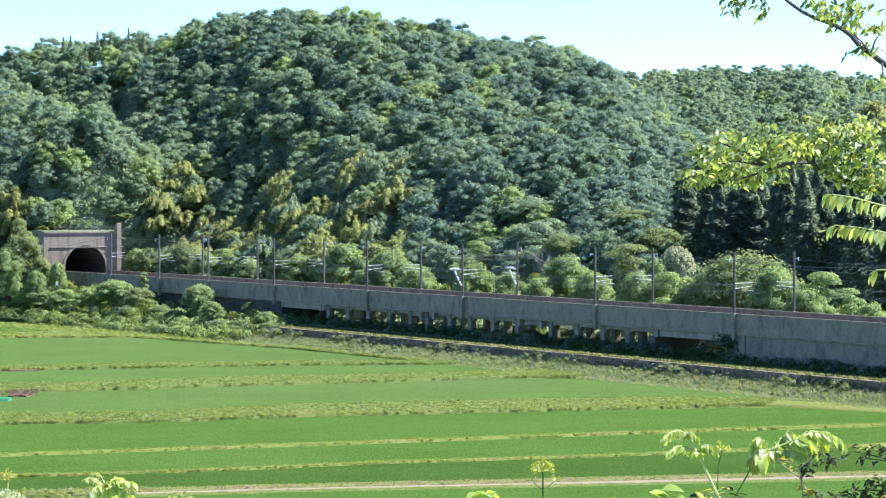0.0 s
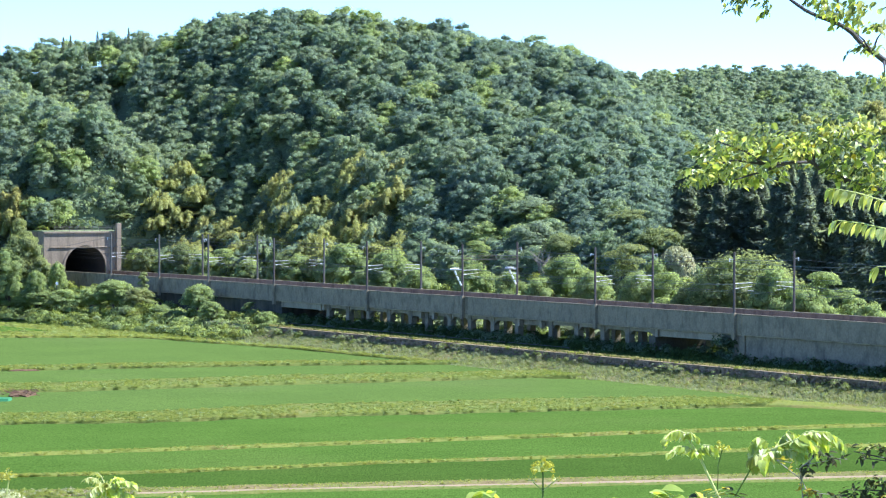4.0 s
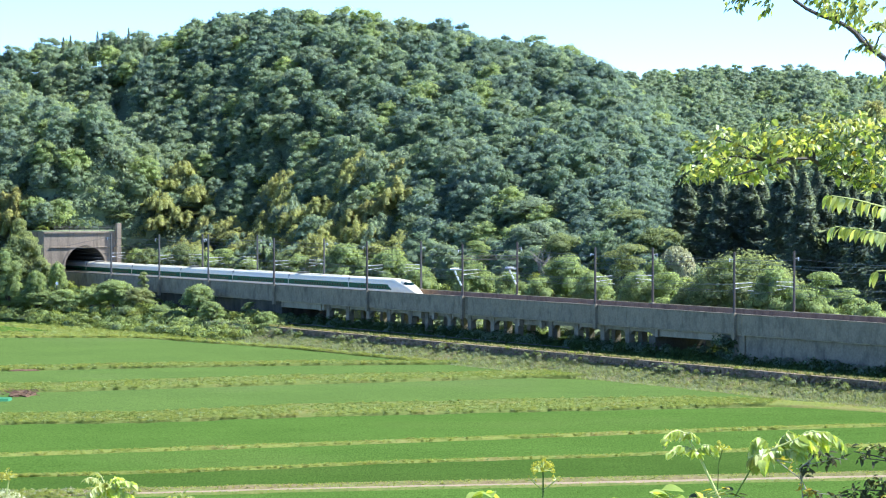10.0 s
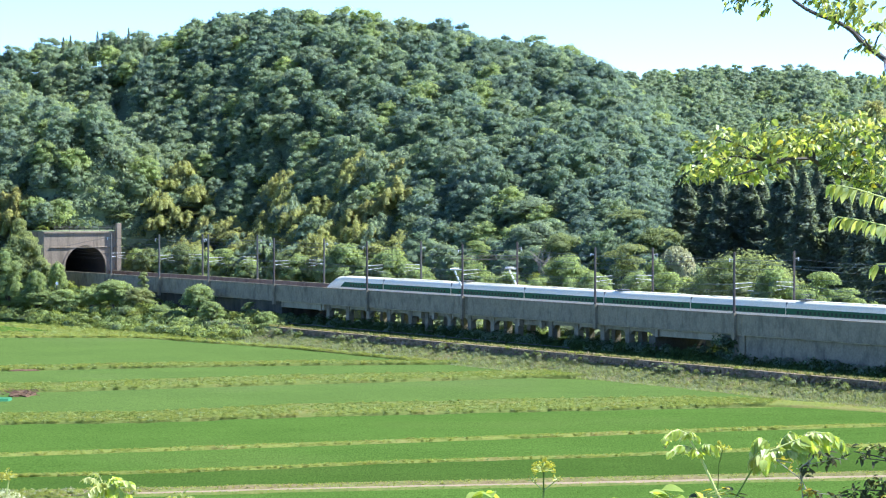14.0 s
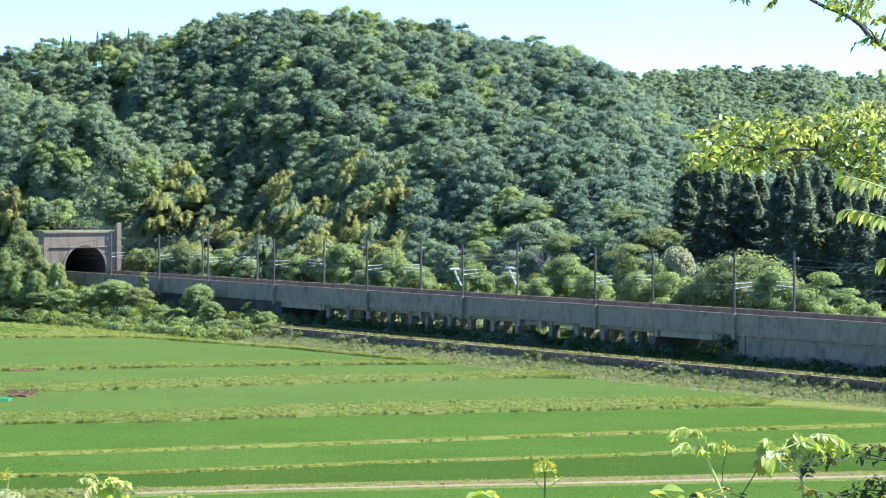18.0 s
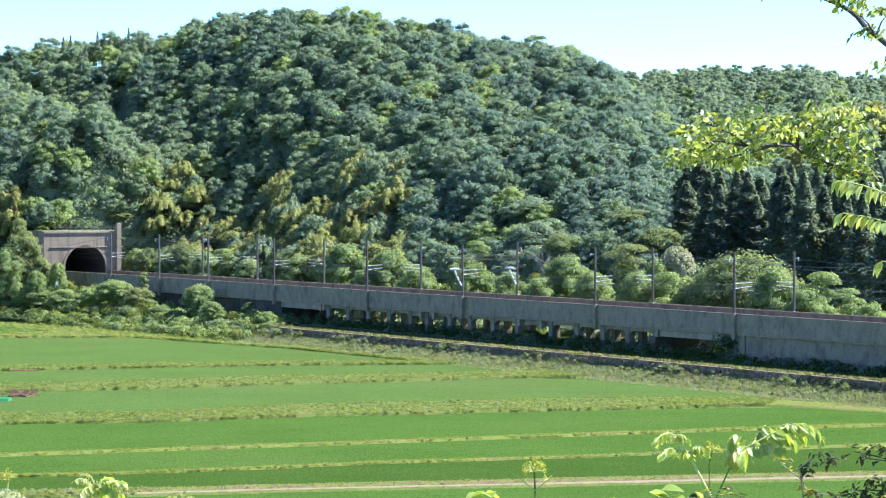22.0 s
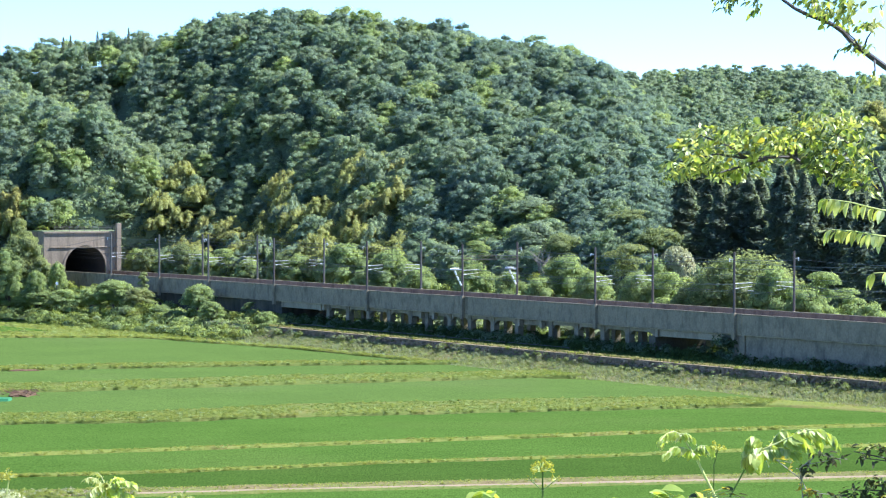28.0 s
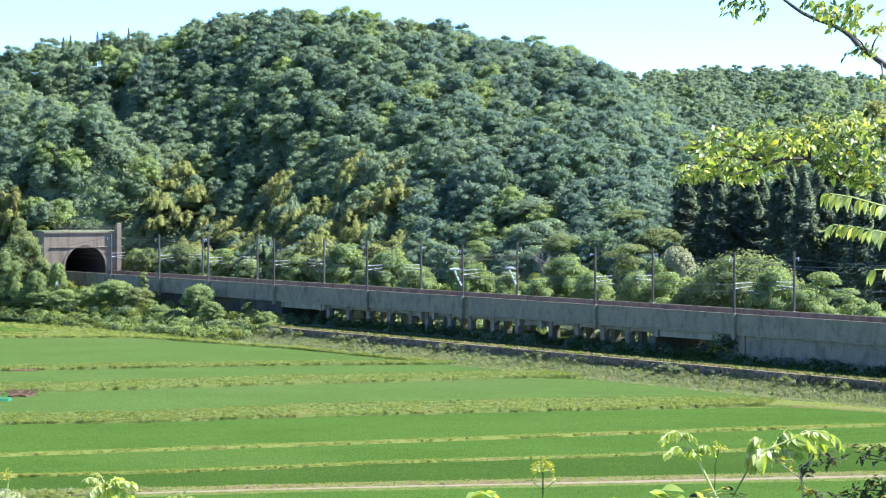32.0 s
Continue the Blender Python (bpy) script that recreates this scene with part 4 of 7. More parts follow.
def build_train():
    train = empty("high_speed_train", line_pose(0, 0, RAIL), "ten-car white bullet train with a dark green window band", "train")
    NOSE = 9.2
    window = bpy.data.meshes.new("window")
    bm = boxed(-0.26, 0.26, -0.012, 0.012, -0.21, 0.21, bevel=0.01)
    bm.to_mesh(window)
    bm.free()
    window.materials.append(M_GLASS)
    for k in range(10):
        c = -k * CAR
        first, last = k == 0, k == 9
        stations = []
        front = c - 0.08 if not first else c - NOSE
        back = c - CAR + 0.08 if not last else c - CAR + NOSE
        if first:
            for j in range(15):
                t = (j / 14) ** 1.5
                top, half = nose_shape(t)
                stations.append((c - NOSE * t, body_section(top, half, 0.35 + 0.25 * (1 - t) ** 3)))
        else:
            stations.append((front, body_section(4.0, 1.69)))
        for j in range(1, 6):
            stations.append((front + (back - front) * j / 6, body_section(4.0, 1.69)))
        if last:
            for j in range(14, -1, -1):
                t = (j / 14) ** 1.5
                top, half = nose_shape(t)
                stations.append((c - CAR + NOSE * t, body_section(top, half, 0.35 + 0.25 * (1 - t) ** 3)))
        else:
            stations.append((back, body_section(4.0, 1.69)))
        car = part("car", loft(bmesh.new(), stations), M_WHITE, train, "white bullet train car", smooth=False)
        car.data.shade_smooth()
        car.data.set_sharp_from_angle(angle=radians(35))
        b0, b1 = (back + 0.05, front - 0.05)
        if first:
            b1 = front + 1.1
        if last:
            b0 = back - 1.1
        for side in (-1, 1):
            bm = bmesh.new()
            # window band following the body's side, its end slanted towards a nose
            y0, y1 = 1.66 * side, 1.705 * side
            slant0 = 1.6 if last else 0.0
            slant1 = 1.6 if first else 0.0
            vs = [bm.verts.new(p) for p in ((b0 + 0, y1, 1.9), (b1 - 0, y1, 1.9), (b1 - slant1, y1 * 0.992, 2.86), (b0 + slant0, y1 * 0.992, 2.86), (b0, y0, 1.9), (b1, y0, 1.9), (b1 - slant1, y0 * 0.97, 2.86), (b0 + slant0, y0 * 0.97, 2.86))]
            for f in ((0, 1, 2, 3), (7, 6, 5, 4), (0, 4, 5, 1), (1, 5, 6, 2), (2, 6, 7, 3), (3, 7, 4, 0)):
                bm.faces.new([vs[i] for i in f])
            bmesh.ops.recalc_face_normals(bm, faces=bm.faces)
            part("window_band", bm, M_GREEN, car, "dark green band")
            part("skirt_band", boxed(b0, b1, min(1.6 * side, 1.71 * side), max(1.6 * side, 1.71 * side), 0.55, 0.98), M_GREEN, car, "dark green lower band")
            joined = bmesh.new()
            count = 20 if not (first or last) else 11
            start = c - 2.2 if not (first or last) else (c - NOSE - 1.2 if first else c - 2.2)
            for j in range(count):
                x = start - 1.04 * j
                if side < 0:
                    w = new("window", window)
                    w.parent, w.location = car, (x, 1.698 * side, 2.3)
                else:
                    box(joined, x - 0.36, x + 0.36, 1.68, 1.716, 2.05, 2.55)
            if side > 0:
                part("windows", joined, M_GLASS, car)
            else:
                joined.free()
            for x in ((front - 1.0, back + 1.0) if not (first or last) else ((back + 1.0,) if first else (front - 1.0,))):
                part("door", boxed(x - 0.4, x + 0.4, min(1.69 * side, 1.714 * side), max(1.69 * side, 1.714 * side), 1.0, 1.68, bevel=0.01), M_WHITE, car)
        for x in (front - 3.2 if not first else front + 3.5, back + 3.2 if not last else back - 3.5):
            bog = part("bogie", boxed(x - 1.9, x + 1.9, -1.2, 1.2, 0.35, 0.75, bevel=0.08), M_UNDER, car)
            for dx in (-1.25, 1.25):
                bm = tube(bmesh.new(), (x + dx, -0.8, 0.43), (x + dx, 0.8, 0.43), 0.08)
                for y in (-0.72, 0.72):
                    tube(bm, (x + dx, y - 0.06, 0.43), (x + dx, y + 0.06, 0.43), 0.43, sides=18)
                part("wheelset", bm, M_RAIL, bog)
        if not last:
            part("gangway", boxed(c - CAR - 0.12, c - CAR + 0.12, -1.6, 1.6, 0.9, 3.75, bevel=0.05), M_UNDER, car)
        if not (first or last):
            part("roof_duct", boxed(back + 4, front - 4, -0.7, 0.7, 3.95, 4.03, bevel=0.03), M_WHITE, car)
        if k in (1, 3, 5, 7):
            x = back + 3.0
            pan = part("pantograph_base", boxed(x - 1.0, x + 1.0, -0.9, 0.9, 4.12, 4.3, bevel=0.04), M_UNDER, car, "dark pantograph on white insulators")
            bm = tube(bmesh.new(), (x - 0.7, 0, 4.3), (x + 0.5, 0, 4.7), 0.05, sides=6)
            tube(bm, (x + 0.5, 0, 4.7), (x - 0.3, 0, 4.98), 0.04, sides=6)
            tube(bm, (x - 0.3, -0.9, 4.98), (x - 0.3, 0.9, 4.98), 0.04, sides=6)
            part("arm", bm, M_UNDER, pan)
        if first or last:
            sgn = 1 if first else -1
            mid = c if first else c - CAR
            # raised cab roof and wrap-round windscreen
            bm = bmesh.new()
            geo = bmesh.ops.create_uvsphere(bm, u_segments=20, v_segments=10, radius=1.0, matrix=Matrix.LocRotScale((mid - sgn * 5.3, 0, 2.92), Euler((0, radians(14) * sgn, 0)), (2.1, 1.22, 0.8)))
            part("cab_roof", bm, M_WHITE, car, smooth=True)
            bm = bmesh.new()
            geo = bmesh.ops.create_uvsphere(bm, u_segments=24, v_segments=12, radius=1.0, matrix=Matrix.LocRotScale((mid - sgn * 5.2, 0, 2.92), Euler((0, radians(14) * sgn, 0)), (2.05, 1.24, 0.76)))
            cut = [v for v in bm.verts if (v.co.x - (mid - sgn * 4.6)) * sgn < -0.35 or v.co.z < 2.72 or v.co.z > 3.5]
            bmesh.ops.delete(bm, geom=cut, context="VERTS")
            part("windscreen", bm, M_GLASS, car, "dark wrap-round windscreen", smooth=True)
            for side in (-1, 1):
                part("headlight", tube(bmesh.new(), (mid - sgn * 1.5, 0.62 * side, 1.45), (mid - sgn * 1.0, 0.58 * side, 1.42), 0.16, sides=12), M_PORCELAIN, car)
    return train


# ---- woods ----
def crown_points(rng, lobes, n):
    """Points and outward ways on the upper, outer side of a heap of rounded lobes."""
    pts, outs = [], []
    weight = np.array([r[0] * r[0] for _, r in lobes])
    for (c, r), k in zip(lobes, np.maximum(6, (n * weight / weight.sum())).astype(int)):
        q = rng.normal(size=(k, 3))
        q[:, 2] = np.where(q[:, 2] < -0.35, -q[:, 2], q[:, 2])
        q /= np.linalg.norm(q, axis=1)[:, None]
        pts.append(np.asarray(c) + q * np.asarray(r) * rng.uniform(0.84, 1.2, (k, 1)))
        outs.append(q)
    return np.concatenate(pts), np.concatenate(outs)


def dome_lobes(rng, radius, height, base, count=30):
    """One wide flat dome with small leafy masses all over it."""
    lobes = [((0, 0, base + height * 0.2), (radius * 0.88, radius * 0.88, height * 0.68))]
    for k in range(count):
        a, up = 2 * math.pi * k * 0.618, (k + 0.5) / count
        d = radius * 0.84 * math.sqrt(1 - up * up)
        r = radius * rng.uniform(0.14, 0.24)
        lobes.append(((math.cos(a) * d, math.sin(a) * d, base + height * (0.2 + 0.62 * up)), (r, r, r * 0.75)))
    return lobes


def plume_lobes(rng, radius, height, base, count=14):
    """Bamboo: a close stand of tall feathers, their tips nodding outwards."""
    lobes = []
    for k in range(count):
        a, d = 2 * math.pi * k * 0.618, radius * math.sqrt((k + 0.5) / count) * rng.uniform(0.8, 1.0)
        top = base + height * rng.uniform(0.72, 1.0) * (1.0 - 0.3 * d / radius)
        r = radius * rng.uniform(0.15, 0.24)
        lobes.append(((math.cos(a) * d, math.sin(a) * d, top - r * 1.1), (r, r, r * 1.15)))
        lobes.append(((math.cos(a) * (d + r * 0.7), math.sin(a) * (d + r * 0.7), top - r * 2.6), (r * 1.05, r * 1.05, r * 1.7)))
    return lobes


def layer_lobes(rng, radius, height, base, count=9):
    """Spreading tiers."""
    lobes = []
    for k in range(count):
        a, t = rng.uniform(0, 2 * math.pi), k / count
        d = radius * rng.uniform(0.2, 0.75) * (1.1 - 0.6 * t)
        lobes.append(((math.cos(a) * d, math.sin(a) * d, base + height * (0.1 + 0.85 * t)), (radius * 0.48, radius * 0.48, height * 0.075)))
    return lobes


def cone_points(rng, radius, height, base, n):
    t = rng.random(n) ** 0.9
    a = rng.uniform(0, 2 * math.pi, n)
    r = radius * (1 - t) ** 0.85 * rng.uniform(0.55, 1.3, n) * (1 + 0.18 * np.sin(t * 40 + a * 2))
    out = np.stack([np.cos(a), np.sin(a), np.full(n, 0.25)], 1)
    return np.stack([np.cos(a) * r, np.sin(a) * r, base + height * t - 0.25 * r], 1), out


def oak_lobes(rng, radius, height, base, count=22):
    """A domed crown whose whole surface is made of small, flattened leafy masses."""
    lobes = [((0, 0, base + height * 0.42), (radius * 0.78, radius * 0.78, height * 0.46))]
    for k in range(count):
        up = 1.0 - (k + 0.5) / count * 1.18
        a = 2 * math.pi * (k * 0.618 + rng.uniform(-0.07, 0.07))
        flat = math.sqrt(max(0.05, 1 - up * up))
        d = radius * flat * rng.uniform(0.68, 0.94)
        r = radius * rng.uniform(0.24, 0.38)
        lobes.append(((math.cos(a) * d, math.sin(a) * d, base + height * (0.42 + 0.47 * up * rng.uniform(0.9, 1.12))), (r, r * rng.uniform(0.85, 1.15), r * rng.uniform(0.5, 0.72))))
    return lobes


def low_core(lobes, fill, rng, fine=1):
    """The inside of a crown: one rough low body for each lobe, finer for the main mass."""
    vs, fs, ws, off = [], [], [], 0
    for k, (c, r) in enumerate(lobes):
        bm = bmesh.new()
        bmesh.ops.create_icosphere(bm, subdivisions=2 if k == 0 and fine > 1 else 1, radius=1.0)
        q = np.array([p.co for p in bm.verts])
        f = np.array([[p.index for p in g.verts] for g in bm.faces])
        bm.free()
        f = f[q[f][:, :, 2].mean(1) > -0.45]
        vs.append(np.asarray(c) + q * np.asarray(r) * fill * rng.uniform(0.86, 1.1, (len(q), 1)))
        fs.append(f + off)
        ws.append(q + (0, 0, 0.6))
        off += len(q)
    return np.concatenate(vs), np.concatenate(fs), np.concatenate(ws)


def build_forest():
    """The hill's close wood: crown by crown, joined in one object for the hill and one for the farther ridges."""
    rng = np.random.default_rng(11)
    kinds = {"broad": [], "plume": [], "cone": [], "far": []}
    for k in range(9):
        h, r = rng.uniform(5.6, 7.2), rng.uniform(3.4, 4.4)
        lobes = oak_lobes(rng, r, h + 1.6, 0.9, 20)
        p, o = crown_points(rng, lobes, 800)
        kinds["broad"].append((sprays(p, o, 0.27, rng, 0.0, 0.8), spray_ways(o, rng, 0.4, 0.75), low_core(lobes, 0.8, rng)))
    for k in range(6):
        h, r = rng.uniform(5.0, 6.5), rng.uniform(3.2, 4.2)
        lobes = oak_lobes(rng, r, h + 1.5, 0.3, 10)
        p, o = crown_points(rng, lobes, 300)
        kinds["far"].append((sprays(p, o, 0.42, rng, 0.0, 0.8), spray_ways(o, rng, 0.4, 0.9), low_core(lobes, 0.9, rng)))
    for k in range(6):
        lobes = plume_lobes(rng, 3.8, 9.5, 0.6, 16)
        p, o = crown_points(rng, lobes, 900)
        kinds["plume"].append((sprays(p, o, 0.25, rng, 0.6), spray_ways(o, rng, 0.25, 0.6), low_core(lobes, 0.8, rng)))
    for k in range(3):
        p, o = cone_points(rng, 2.3, 14.0, 1.5, 420)
        kinds["cone"].append((sprays(p, o, 0.4, rng), spray_ways(o, rng), low_core([((0, 0, 6.5), (1.3, 1.3, 5.5))], 1.0, rng)))
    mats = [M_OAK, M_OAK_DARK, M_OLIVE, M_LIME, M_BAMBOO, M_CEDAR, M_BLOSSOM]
    spots = {"forest": [], "far_forest": []}
    for name, y0, y1, gap in (("forest", 400.0, 872.0, 5.5), ("far_forest", 790.0, FAR_Y + 12, 6.4)):
        y = y0
        while y < y1:
            half = 0.156 * y + 8
            for x in np.arange(-half, half, gap):
                spots[name].append((x + rng.uniform(-0.44, 0.44) * gap, y + rng.uniform(-0.44, 0.44) * gap))
            y += gap * 0.95
    for name, places in spots.items():
        quads, ways, tris, qm = [], [], [], []
        P = np.array(places)
        S, D = sd(P[:, 0], P[:, 1])
        Z = ground_z(P[:, 0], P[:, 1])
        run, U, YC = hill_run(P[:, 0], P[:, 1], -9.0)
        for (x, y), s, d, z, fr, u_at, yc in zip(P, S, D, Z, run, U, YC):
            if name == "forest":
                if y > yc + 22:
                    continue
                if d > (-14 if s < -60 else -20 if s < 0 else -30) and s > MOUTH - 8 and not (s < MOUTH + 4 and d > 12):
                    continue
                if d > 20 or (abs(d - 2.15) < 10 and s > MOUTH - 9) or (s > MOUTH - 4 and d > -10):
                    continue
                if -88 < d < -30 and u_at > 0.076 and y < 660:
                    continue
            elif u_at < 0.045 or y < yc + 10 or (y > SPUR_Y + 10 and y < FAR_Y - 190):
                continue
            patch = math.sin(x * 0.07 + 1.0) + math.sin(y * 0.055 + x * 0.03) + rng.normal(0, 0.5)
            grove = -0.096 < u_at < -0.012 and fr < 0.35 + 0.06 * math.sin(x * 0.3) + 0.10 * math.exp(-((u_at + 0.028) / 0.012) ** 2)
            u = rng.random()
            kind = "broad" if name == "forest" else "far"
            if grove and u < (0.85 if fr < 0.3 else 0.5) and name == "forest":
                kind, slot = "plume", 4 if u < 0.66 else 2
            elif name == "forest" and fr < 0.5 and -0.08 < u_at < -0.01 and u < 0.05:
                kind, slot = "plume", 4
            elif name == "forest":
                # dark-leaved share grows to the right, painting that flank as less lit
                dark = 0.28 + 0.16 * math.sin(x * 0.05 + y * 0.02) + float(np.interp(u_at, (-0.09, -0.05, 0.0, 0.04, 0.07), (-0.1, -0.2, 0.0, 0.2, 0.55)))
                v = rng.random()
                slot = 1 if u < dark else (0 if v < 0.62 else 2 if v < 0.86 else 3)
            else:
                slot = (4 if u < 0.45 and u_at > 0.118 and y > SPUR_Y - 45 else 2 if u < 0.85 else 3) if y < SPUR_Y + 20 else 2 if u < 0.65 else 0 if u < 0.95 else 3
            if name == "forest" and (yc - 12 < y < yc + 6 and (-0.128 < u_at < -0.098 and u < 0.4 or 0.0482 < u_at < 0.0502)):
                kind, slot = "cone", 5
            leaves, lw, (bv, bf, bw) = kinds[kind][rng.integers(len(kinds[kind]))]
            k = rng.uniform(0.8, 1.12) if name == "forest" else rng.uniform(0.85, 1.15)
            a = rng.uniform(0, 2 * math.pi)
            rot = np.array([[math.cos(a), -math.sin(a), 0], [math.sin(a), math.cos(a), 0], [0, 0, 1]]) * k
            rot[2] *= rng.uniform(0.9, 1.12)
            if kind == "cone":
                rot = rot * 0.6
            at = np.array((x, y, z - 0.4))
            quads.append((leaves.reshape(-1, 3) @ rot.T + at).reshape(-1, 3, 3))
            ways.append(lw @ rot.T)
            qm.append(np.full(len(leaves), slot))
            tris.append((bv @ rot.T + at, bf, bw @ rot.T, np.full(len(bf), slot)))
        qv = np.concatenate(quads)
        me = quick_mesh(name, qv.reshape(-1, 3), np.arange(len(qv) * 3).reshape(-1, 3), np.concatenate(qm))
        soft_normals(me, np.concatenate(ways))
        ob = part_of(name, me, mats)
        tagged(ob, "dense green broadleaf wood covering the hillside" if name == "forest" else "dense broadleaf wood on the farther ridges", "forest", kind="stuff")
        off, tv, tf = 0, [], []
        for v, f, _, _ in tris:
            tv.append(v)
            tf.append(f + off)
            off += len(v)
        cm = quick_mesh("inner_foliage", np.concatenate(tv), np.concatenate(tf), np.concatenate([k for _, _, _, k in tris]))
        soft_normals(cm, np.concatenate([w for _, _, w, _ in tris]))
        core = part_of("inner_foliage", cm, mats, ob)
        core["kind"] = "stuff"


def tree_proto(name, kind, radius, height, base, leaf, n, size, rng, label, trunk_r=0.22, group=""):
    """One tree of its own: tapered trunk with limbs, and a crown of many small leaf sprays."""
    t = empty(name, pose(0, 0, -200), label, "tree", group)
    if kind == "cone":
        p, o = cone_points(rng, radius, height, base, n)
        heads = []
    else:
        lobes = {"broad": oak_lobes, "plume": plume_lobes, "layer": layer_lobes, "dome": dome_lobes}[kind](rng, radius, height, base, {"broad": 36, "dome": 30, "plume": 15}.get(kind, 9))
        p, o = crown_points(rng, lobes, n)
        heads = [c for c, _ in lobes[1:6]]
    bm = bmesh.new()
    top = base + height * (0.9 if kind == "cone" else 0.55)
    limb(bm, [(0, 0, -0.6), (0.1 * radius * 0.3, 0, base * 0.5), (0.05, 0.1, base), (0, 0, top)], [trunk_r * 1.3, trunk_r, trunk_r * 0.8, trunk_r * 0.25])
    for c in heads:
        limb(bm, [(0.03, 0.05, base * 0.85), (c[0] * 0.5, c[1] * 0.5, (base + c[2]) * 0.5), c], [trunk_r * 0.5, trunk_r * 0.35, trunk_r * 0.12], 5)
    part("trunk", bm, M_BARK, t)
    leaves = sprays(p, o, size * 1.05, rng, 0.6 if kind == "plume" else 0.0, 0.6)
    me = quick_mesh("crown", leaves.reshape(-1, 3), np.arange(len(leaves) * 3).reshape(-1, 3))
    soft_normals(me, spray_ways(o, rng, 0.35, 1.1 if kind == "cone" else 0.55))
    part_of("crown", me, leaf, t)
    v, f, w = low_core(lobes if kind != "cone" else [((0, 0, base + height * t), (radius * (1 - t) * 0.6, radius * (1 - t) * 0.6, height * 0.12)) for t in (0.08, 0.22, 0.36, 0.5, 0.64, 0.78, 0.9)], 0.5 if kind == "layer" else 0.8, rng)
    cm = quick_mesh("inner_foliage", v, f)
    soft_normals(cm, w)
    part_of("inner_foliage", cm, leaf, t)
    return t


def build_trees():
    rng = np.random.default_rng(21)
    lib = {
        "green": tree_proto("tree", "broad", 4.0, 7.9, 1.0, M_LIME, 4200, 0.17, rng, "bushy bright green broadleaf tree beside the railway"),
        "green_b": tree_proto("tree", "broad", 4.0, 7.2, 0.8, M_LIME, 4200, 0.17, rng, "rounded bright green broadleaf tree"),
        "mid": tree_proto("tree", "broad", 4.0, 7.9, 1.0, M_GROVE, 4200, 0.18, rng, "dense mid-green broadleaf tree behind the viaduct"),
        "olive": tree_proto("tree", "broad", 4.0, 7.0, 2.0, M_OLIVE, 4200, 0.17, rng, "rounded grey-green broadleaf tree"),
        "layer": tree_proto("tree", "layer", 4.2, 8.0, 2.2, M_GROVE, 4200, 0.18, rng, "dark tree with spreading tiers of foliage"),
        "layer_b": tree_proto("tree", "layer", 4.2, 6.5, 2.2, M_LIME, 4200, 0.17, rng, "light green tree with spreading tiers"),
        "bamboo": tree_proto("bamboo", "plume", 3.4, 9.0, 1.0, M_BAMBOO, 4200, 0.2, rng, "yellow-green clump of arching feathery bamboo", 0.12),
        "dome": tree_proto("tree", "dome", 4.2, 6.6, 2.2, M_GROVE, 8000, 0.11, rng, "wide domed tree with fine grey-green leafage"),
        "cream": tree_proto("tree", "dome", 3.2, 3.0, 5.2, M_BLOSSOM, 3000, 0.17, rng, "tree covered in creamy white blossom"),
        "cedar": tree_proto("cedar", "cone", 3.0, 22.0, 1.5, M_CEDAR, 5200, 0.33, rng, "tall dark green cedar with a pointed top", 0.35, "cedars behind the viaduct"),
        "bush": tree_proto("bush", "broad", 2.0, 2.6, 0.3, M_LIME, 1500, 0.14, rng, "rounded leafy green bush at the field edge", 0.08),
    }
    tall = {"green": 9.0, "green_b": 8.1, "mid": 9.0, "olive": 9.0, "layer": 9.9, "layer_b": 8.4, "bamboo": 10.0, "dome": 8.8, "cream": 8.0, "cedar": 24.5, "bush": 3.0}
    wide = {"green": 4.2, "green_b": 4.2, "mid": 4.2, "olive": 4.2, "layer": 4.6, "layer_b": 4.6, "bamboo": 3.6, "dome": 4.3, "cream": 3.2, "cedar": 3.0, "bush": 2.1}

    def plant(kind, s, d, height, radius):
        p = on_line(s, d)
        z = ground_at(p.x, p.y)
        k, h = radius / wide[kind], height / tall[kind]
        copy_thing(lib[kind], Matrix.Translation((p.x, p.y, z - 0.15)) @ Matrix.Rotation(rng.uniform(0, 6.28), 4, "Z") @ Matrix.Diagonal((k, k, h, 1)))

    for row in NEAR_TREES:
        plant(*row)
    for kind, s, d, top, radius in BACK_TREES:
        p = on_line(s, d)
        plant(kind, s, d, max(2.0, top - ground_at(p.x, p.y) + 0.15), radius)
    # cedar stand beyond the line
    for k in range(36):
        row = k // 12
        d = -42 - row * 13 - rng.uniform(0, 8)
        s = 22 + (d + 44) * 1.44 + (k % 12) * 5.9 + rng.uniform(-1.8, 1.8)
        p = on_line(s, d)
        plant("cedar", s, d, 25.5 + row * 1.8 + rng.uniform(0, 6.0) - ground_at(p.x, p.y), rng.uniform(3.8, 5.4))
    for t in lib.values():
        for o in (*t.children_recursive, t):
            bpy.data.objects.remove(o)
    # bare dead tree
    p = on_line(19.4, -14)
    dead = empty("dead_tree", pose(p.x, p.y, ground_at(p.x, p.y)), "bare bleached dead tree among the bushes", "tree")
    bm = bmesh.new()
    limb(bm, [(0, 0, -0.3), (0.2, 0, 5), (0.1, 0.2, 10)], [0.25, 0.18, 0.1])
    for k in range(11):
        a, z = rng.uniform(0, 6.28), rng.uniform(7.0, 11.0)
        e = (math.cos(a) * 2.2, math.sin(a) * 2.2, z + rng.uniform(1.0, 3.6))
        mid = (e[0] * 0.5 + rng.uniform(-0.3, 0.3), e[1] * 0.5, (z + e[2]) / 2 - 0.3)
        limb(bm, [(0.1, 0.1, z), mid, e], [0.11, 0.08, 0.03], 5)
        limb(bm, [mid, (mid[0] + rng.uniform(-1, 1), mid[1] + rng.uniform(-1, 1), mid[2] + 1.4)], [0.06, 0.02], 4)
